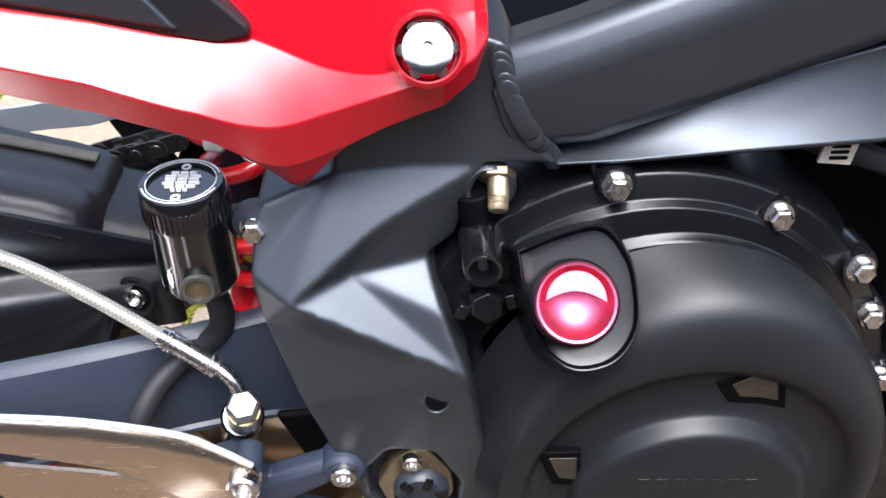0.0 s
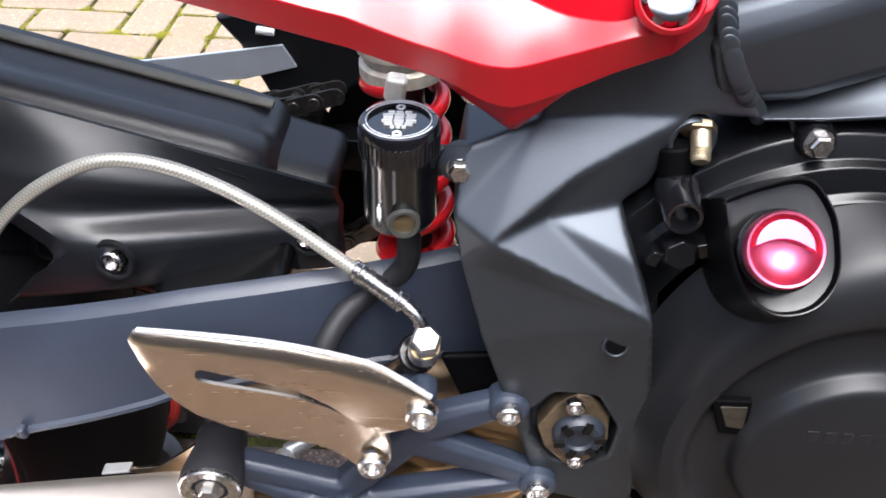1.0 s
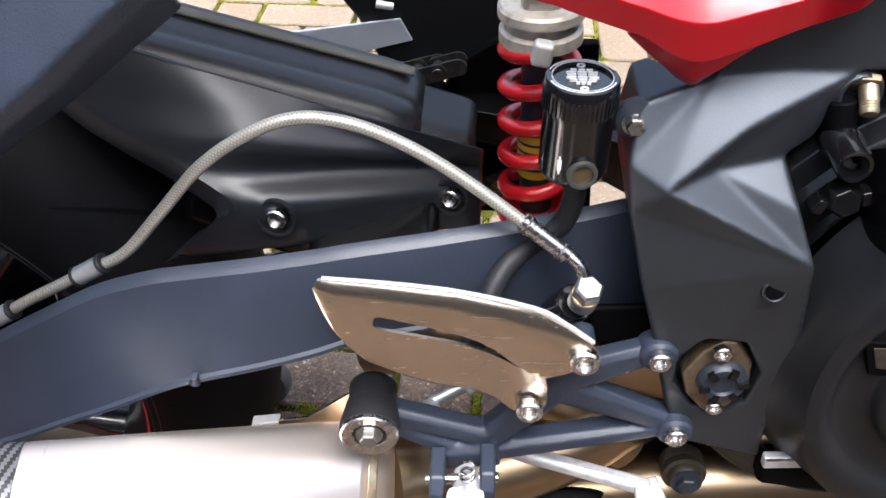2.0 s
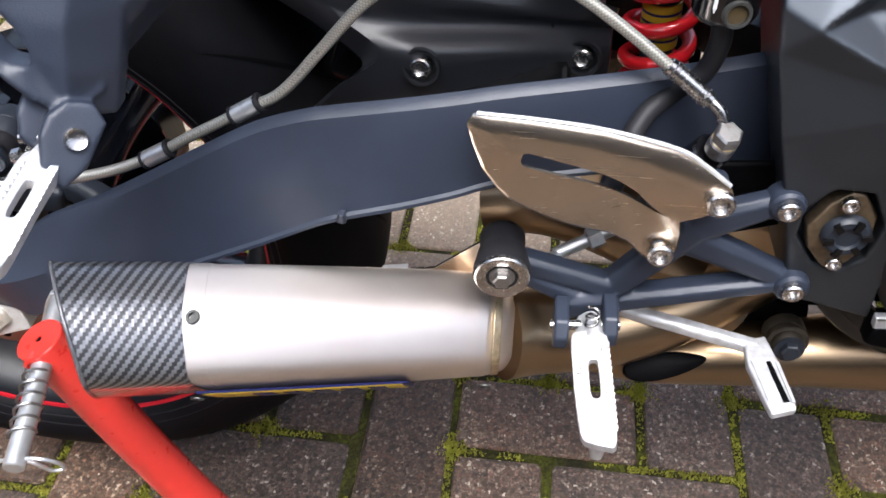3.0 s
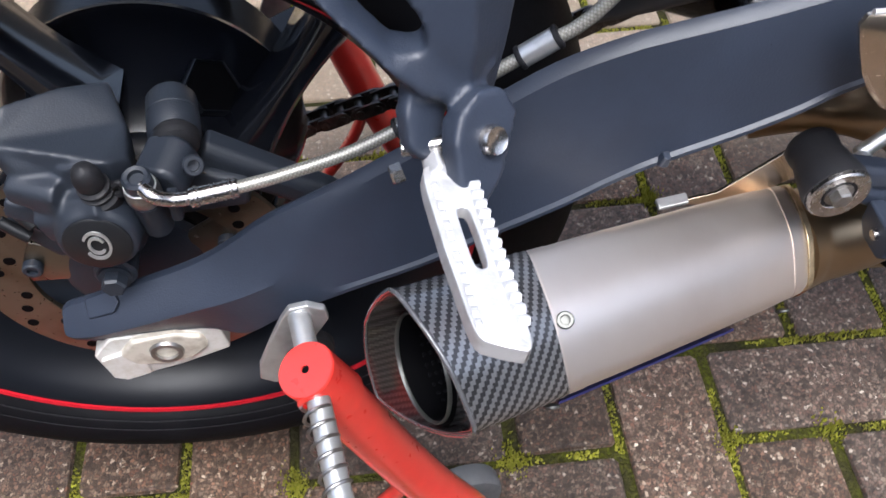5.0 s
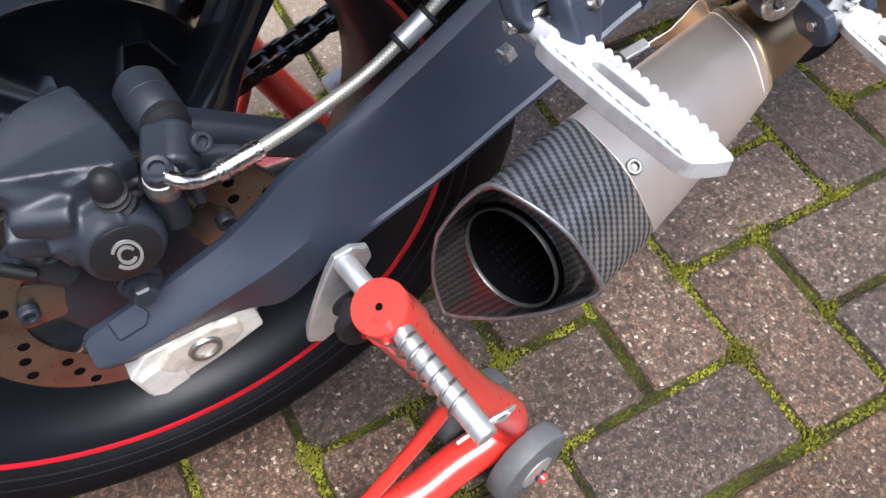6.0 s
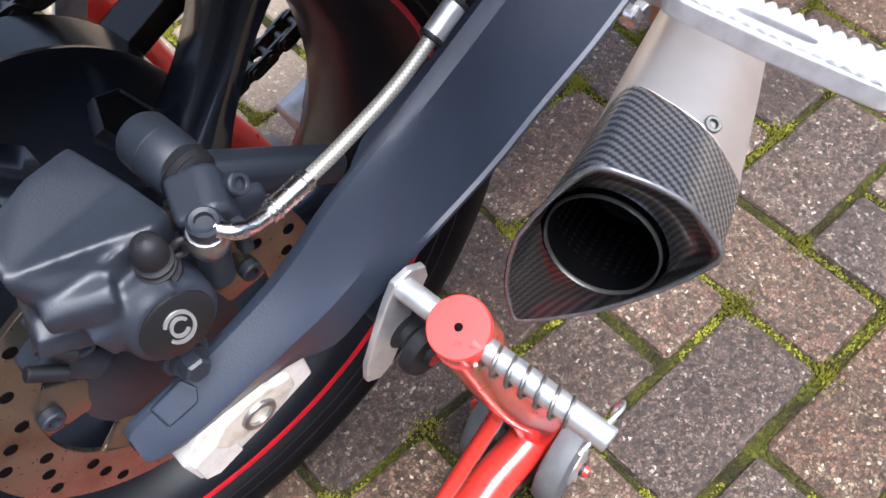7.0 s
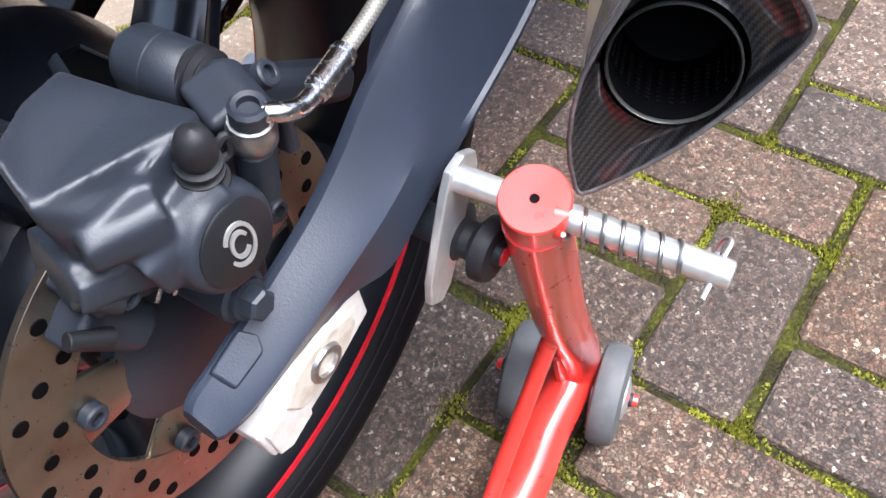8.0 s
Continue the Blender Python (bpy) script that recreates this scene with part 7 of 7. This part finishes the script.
RUBBER_GREY = material("scuffed_grey_rubber", (0.085, 0.088, 0.092), 0.6, relief=0.4, relief_size=200, mottled=0.4, mottled_size=60, spread=0.1)
paddock_stand()


# ---- ground: herringbone block paving with mossy joints ----
bm = bmesh.new()
bmesh.ops.create_grid(bm, x_segments=2, y_segments=2, size=300)
for v_ in bm.verts:
    v_.co.z = -0.0050
ground = part("ground", bm, JOINT, None, "mossy earth in the joints of block paving")
tagged(ground, category="ground", kind="structure")

PITCH, TURN_DEG = 0.1075, -1.7
ORIGIN = Vector((-0.258, 0.037, 0.0))
SPIN = Matrix.Rotation(radians(TURN_DEG), 3, "Z")
rng = random.Random(4)


def paver_mesh():
    """One block 200 by 100 mm with a worn chamfer."""
    bm = bmesh.new()
    hx, hy = PITCH - 0.0048, PITCH / 2 - 0.0048
    loops = []
    for dx, z in ((0.0, -0.030), (0.0, -0.0048), (0.0016, -0.0014), (0.0052, 0.0)):
        x, y, c = hx - dx, hy - dx, 0.0045
        loops.append([(x - c, -y, z), (x, -y + c, z), (x, y - c, z), (x - c, y, z), (-x + c, y, z), (-x, y - c, z), (-x, -y + c, z), (-x + c, -y, z)])
    made = rings(bm, loops, cap=False)
    bm.faces.new(made[-1])
    bmesh.ops.recalc_face_normals(bm, faces=bm.faces)
    me = bpy.data.meshes.new("paver")
    bm.to_mesh(me)
    bm.free()
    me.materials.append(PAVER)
    return me


def paver_places(i0, i1, j0, j1):
    for j in range(j0, j1):
        for i in range(i0, i1):
            k = (i + j - 1) % 4
            if k == 0:
                yield i, j, i + 1.0, j + 0.5, 0.0
            elif k == 2:
                yield i, j, i + 0.5, j + 1.0, 90.0


pavement = thing("pavement", (0.0, 0.0, 0.0), "damp red-brown herringbone block paving with moss in the joints", "paving", kind="structure")
block = paver_mesh()
places = []
for i, j, u, w, turn in paver_places(-10, 8, -4, 17):
    p = ORIGIN + SPIN @ Vector((u * PITCH, w * PITCH, 0))
    places.append((p, turn))
    ob = new("block", block)
    ob.parent = pavement
    ob.location = (p.x + rng.uniform(-0.0016, 0.0016), p.y + rng.uniform(-0.0016, 0.0016), rng.uniform(-0.0016, 0.0012))
    ob.rotation_euler = (rng.uniform(-0.010, 0.010), rng.uniform(-0.008, 0.008), radians(turn + TURN_DEG + rng.uniform(-0.7, 0.7) + 180 * rng.randint(0, 1)))
    s = rng.uniform(0.985, 1.006)
    ob.scale = (s, rng.uniform(0.98, 1.01), 1)
# blocks farther off, joined
verts, faces = [], []
base = [v_.co.copy() for v_ in block.vertices]
polys = [tuple(p_.vertices) for p_ in block.polygons]
for i, j, u, w, turn in paver_places(-42, 40, -36, 52):
    if -10 <= i < 8 and -4 <= j < 17:
        continue
    p = ORIGIN + SPIN @ Vector((u * PITCH, w * PITCH, 0))
    m = Matrix.Translation(p + Vector((0, 0, rng.uniform(-0.0015, 0.001)))) @ Matrix.Rotation(radians(turn + TURN_DEG), 4, "Z")
    k = len(verts)
    verts += [m @ c for c in base]
    faces += [tuple(k + q for q in f) for f in polys]
me = bpy.data.meshes.new("far_blocks")
me.from_pydata([tuple(v_) for v_ in verts], [], faces)
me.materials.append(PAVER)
far = new("far_blocks", me)
far.parent = pavement
tagged(far, "more paving blocks farther off", kind="stuff")

# moss cushions along the joints
bm_verts, bm_faces = [], []


def cushion(c, r, h):
    """A tiny ragged sprig: a leaning cone with an uneven foot."""
    k = len(bm_verts)
    n = 5
    w0 = rng.uniform(0, 6.28)
    for j in range(n):
        w = w0 + 2 * math.pi * j / n + rng.uniform(-0.4, 0.4)
        q = r * rng.uniform(0.5, 1.35)
        bm_verts.append((c.x + q * math.cos(w), c.y + q * math.sin(w), c.z + h * rng.uniform(-0.3, 0.45)))
    bm_verts.append((c.x + rng.gauss(0, 0.6) * r, c.y + rng.gauss(0, 0.6) * r, c.z + h * rng.uniform(0.8, 1.3)))
    for j in range(n):
        bm_faces.append((k + j, k + (j + 1) % n, k + n))


for p, turn in places:
    rot = Matrix.Rotation(radians(turn + TURN_DEG), 3, "Z")
    edge = [((-PITCH, -PITCH / 2), (PITCH, -PITCH / 2)), ((-PITCH, -PITCH / 2), (-PITCH, PITCH / 2)), ((-PITCH, PITCH / 2), (PITCH, PITCH / 2))]
    for a, b in edge:
        a, b = Vector((*a, 0)), Vector((*b, 0))
        for k in range(int((b - a).length / 0.0011)):
            q = p + rot @ (a.lerp(b, rng.random()) + Vector((rng.uniform(-0.0042, 0.0042), rng.uniform(-0.0042, 0.0042), 0)))
            lush = noise.noise(q * 9.0) + 0.35 * noise.noise(q * 40.0)
            if lush > -0.02:
                cushion(Vector((q.x, q.y, -0.0050)), rng.uniform(0.0008, 0.0019), rng.uniform(0.0012, 0.0030) + 0.0045 * max(0.0, lush))
    # tufts where joints meet
    for a in ((-PITCH, -PITCH / 2), (PITCH, PITCH / 2), (0, PITCH / 2), (PITCH, -PITCH / 2)):
        q0 = p + rot @ Vector((*a, 0))
        lush = noise.noise(q0 * 6.0 + Vector((3, 1, 0)))
        if lush > -0.06:
            for k in range(int(60 + 170 * max(0.0, lush))):
                q = q0 + Vector((rng.gauss(0, 0.0085), rng.gauss(0, 0.0085), 0))
                cushion(Vector((q.x, q.y, -0.003)), rng.uniform(0.0007, 0.0017), rng.uniform(0.003, 0.0075))
me = bpy.data.meshes.new("moss")
me.from_pydata(bm_verts, [], bm_faces)
me.materials.append(MOSS)
moss = new("moss", me)
tagged(moss, "yellow-green moss growing in the paving joints", "moss", kind="stuff")

# ---- plain walls, out of view, added to block low sky and darken reflections ----
def unseen_wall(name, x0, x1, y0, y1, high):
    bm = bmesh.new()
    box(((x0 + x1) / 2, (y0 + y1) / 2, high / 2 - 0.01), (x1 - x0, y1 - y0, high), bm)
    ob = part(name, bm, RENDER, None, "plain dark rendered wall, unseen, added to block low daylight", smooth=False)
    tagged(ob, category="wall", kind="structure")


RENDER = material("dark_wall_render", (0.055, 0.054, 0.055), 0.85, relief=0.6, relief_size=60, mottled=0.4, mottled_size=3)
unseen_wall("wall_south", -4.2, 3.8, -2.3, -2.1, 1.8)
unseen_wall("wall_north", -4.2, 3.8, 3.9, 4.1, 1.5)
unseen_wall("wall_east", 3.8, 4.0, -2.3, 4.1, 1.5)
unseen_wall("wall_west", -4.4, -4.2, -2.3, 4.1, 2.4)
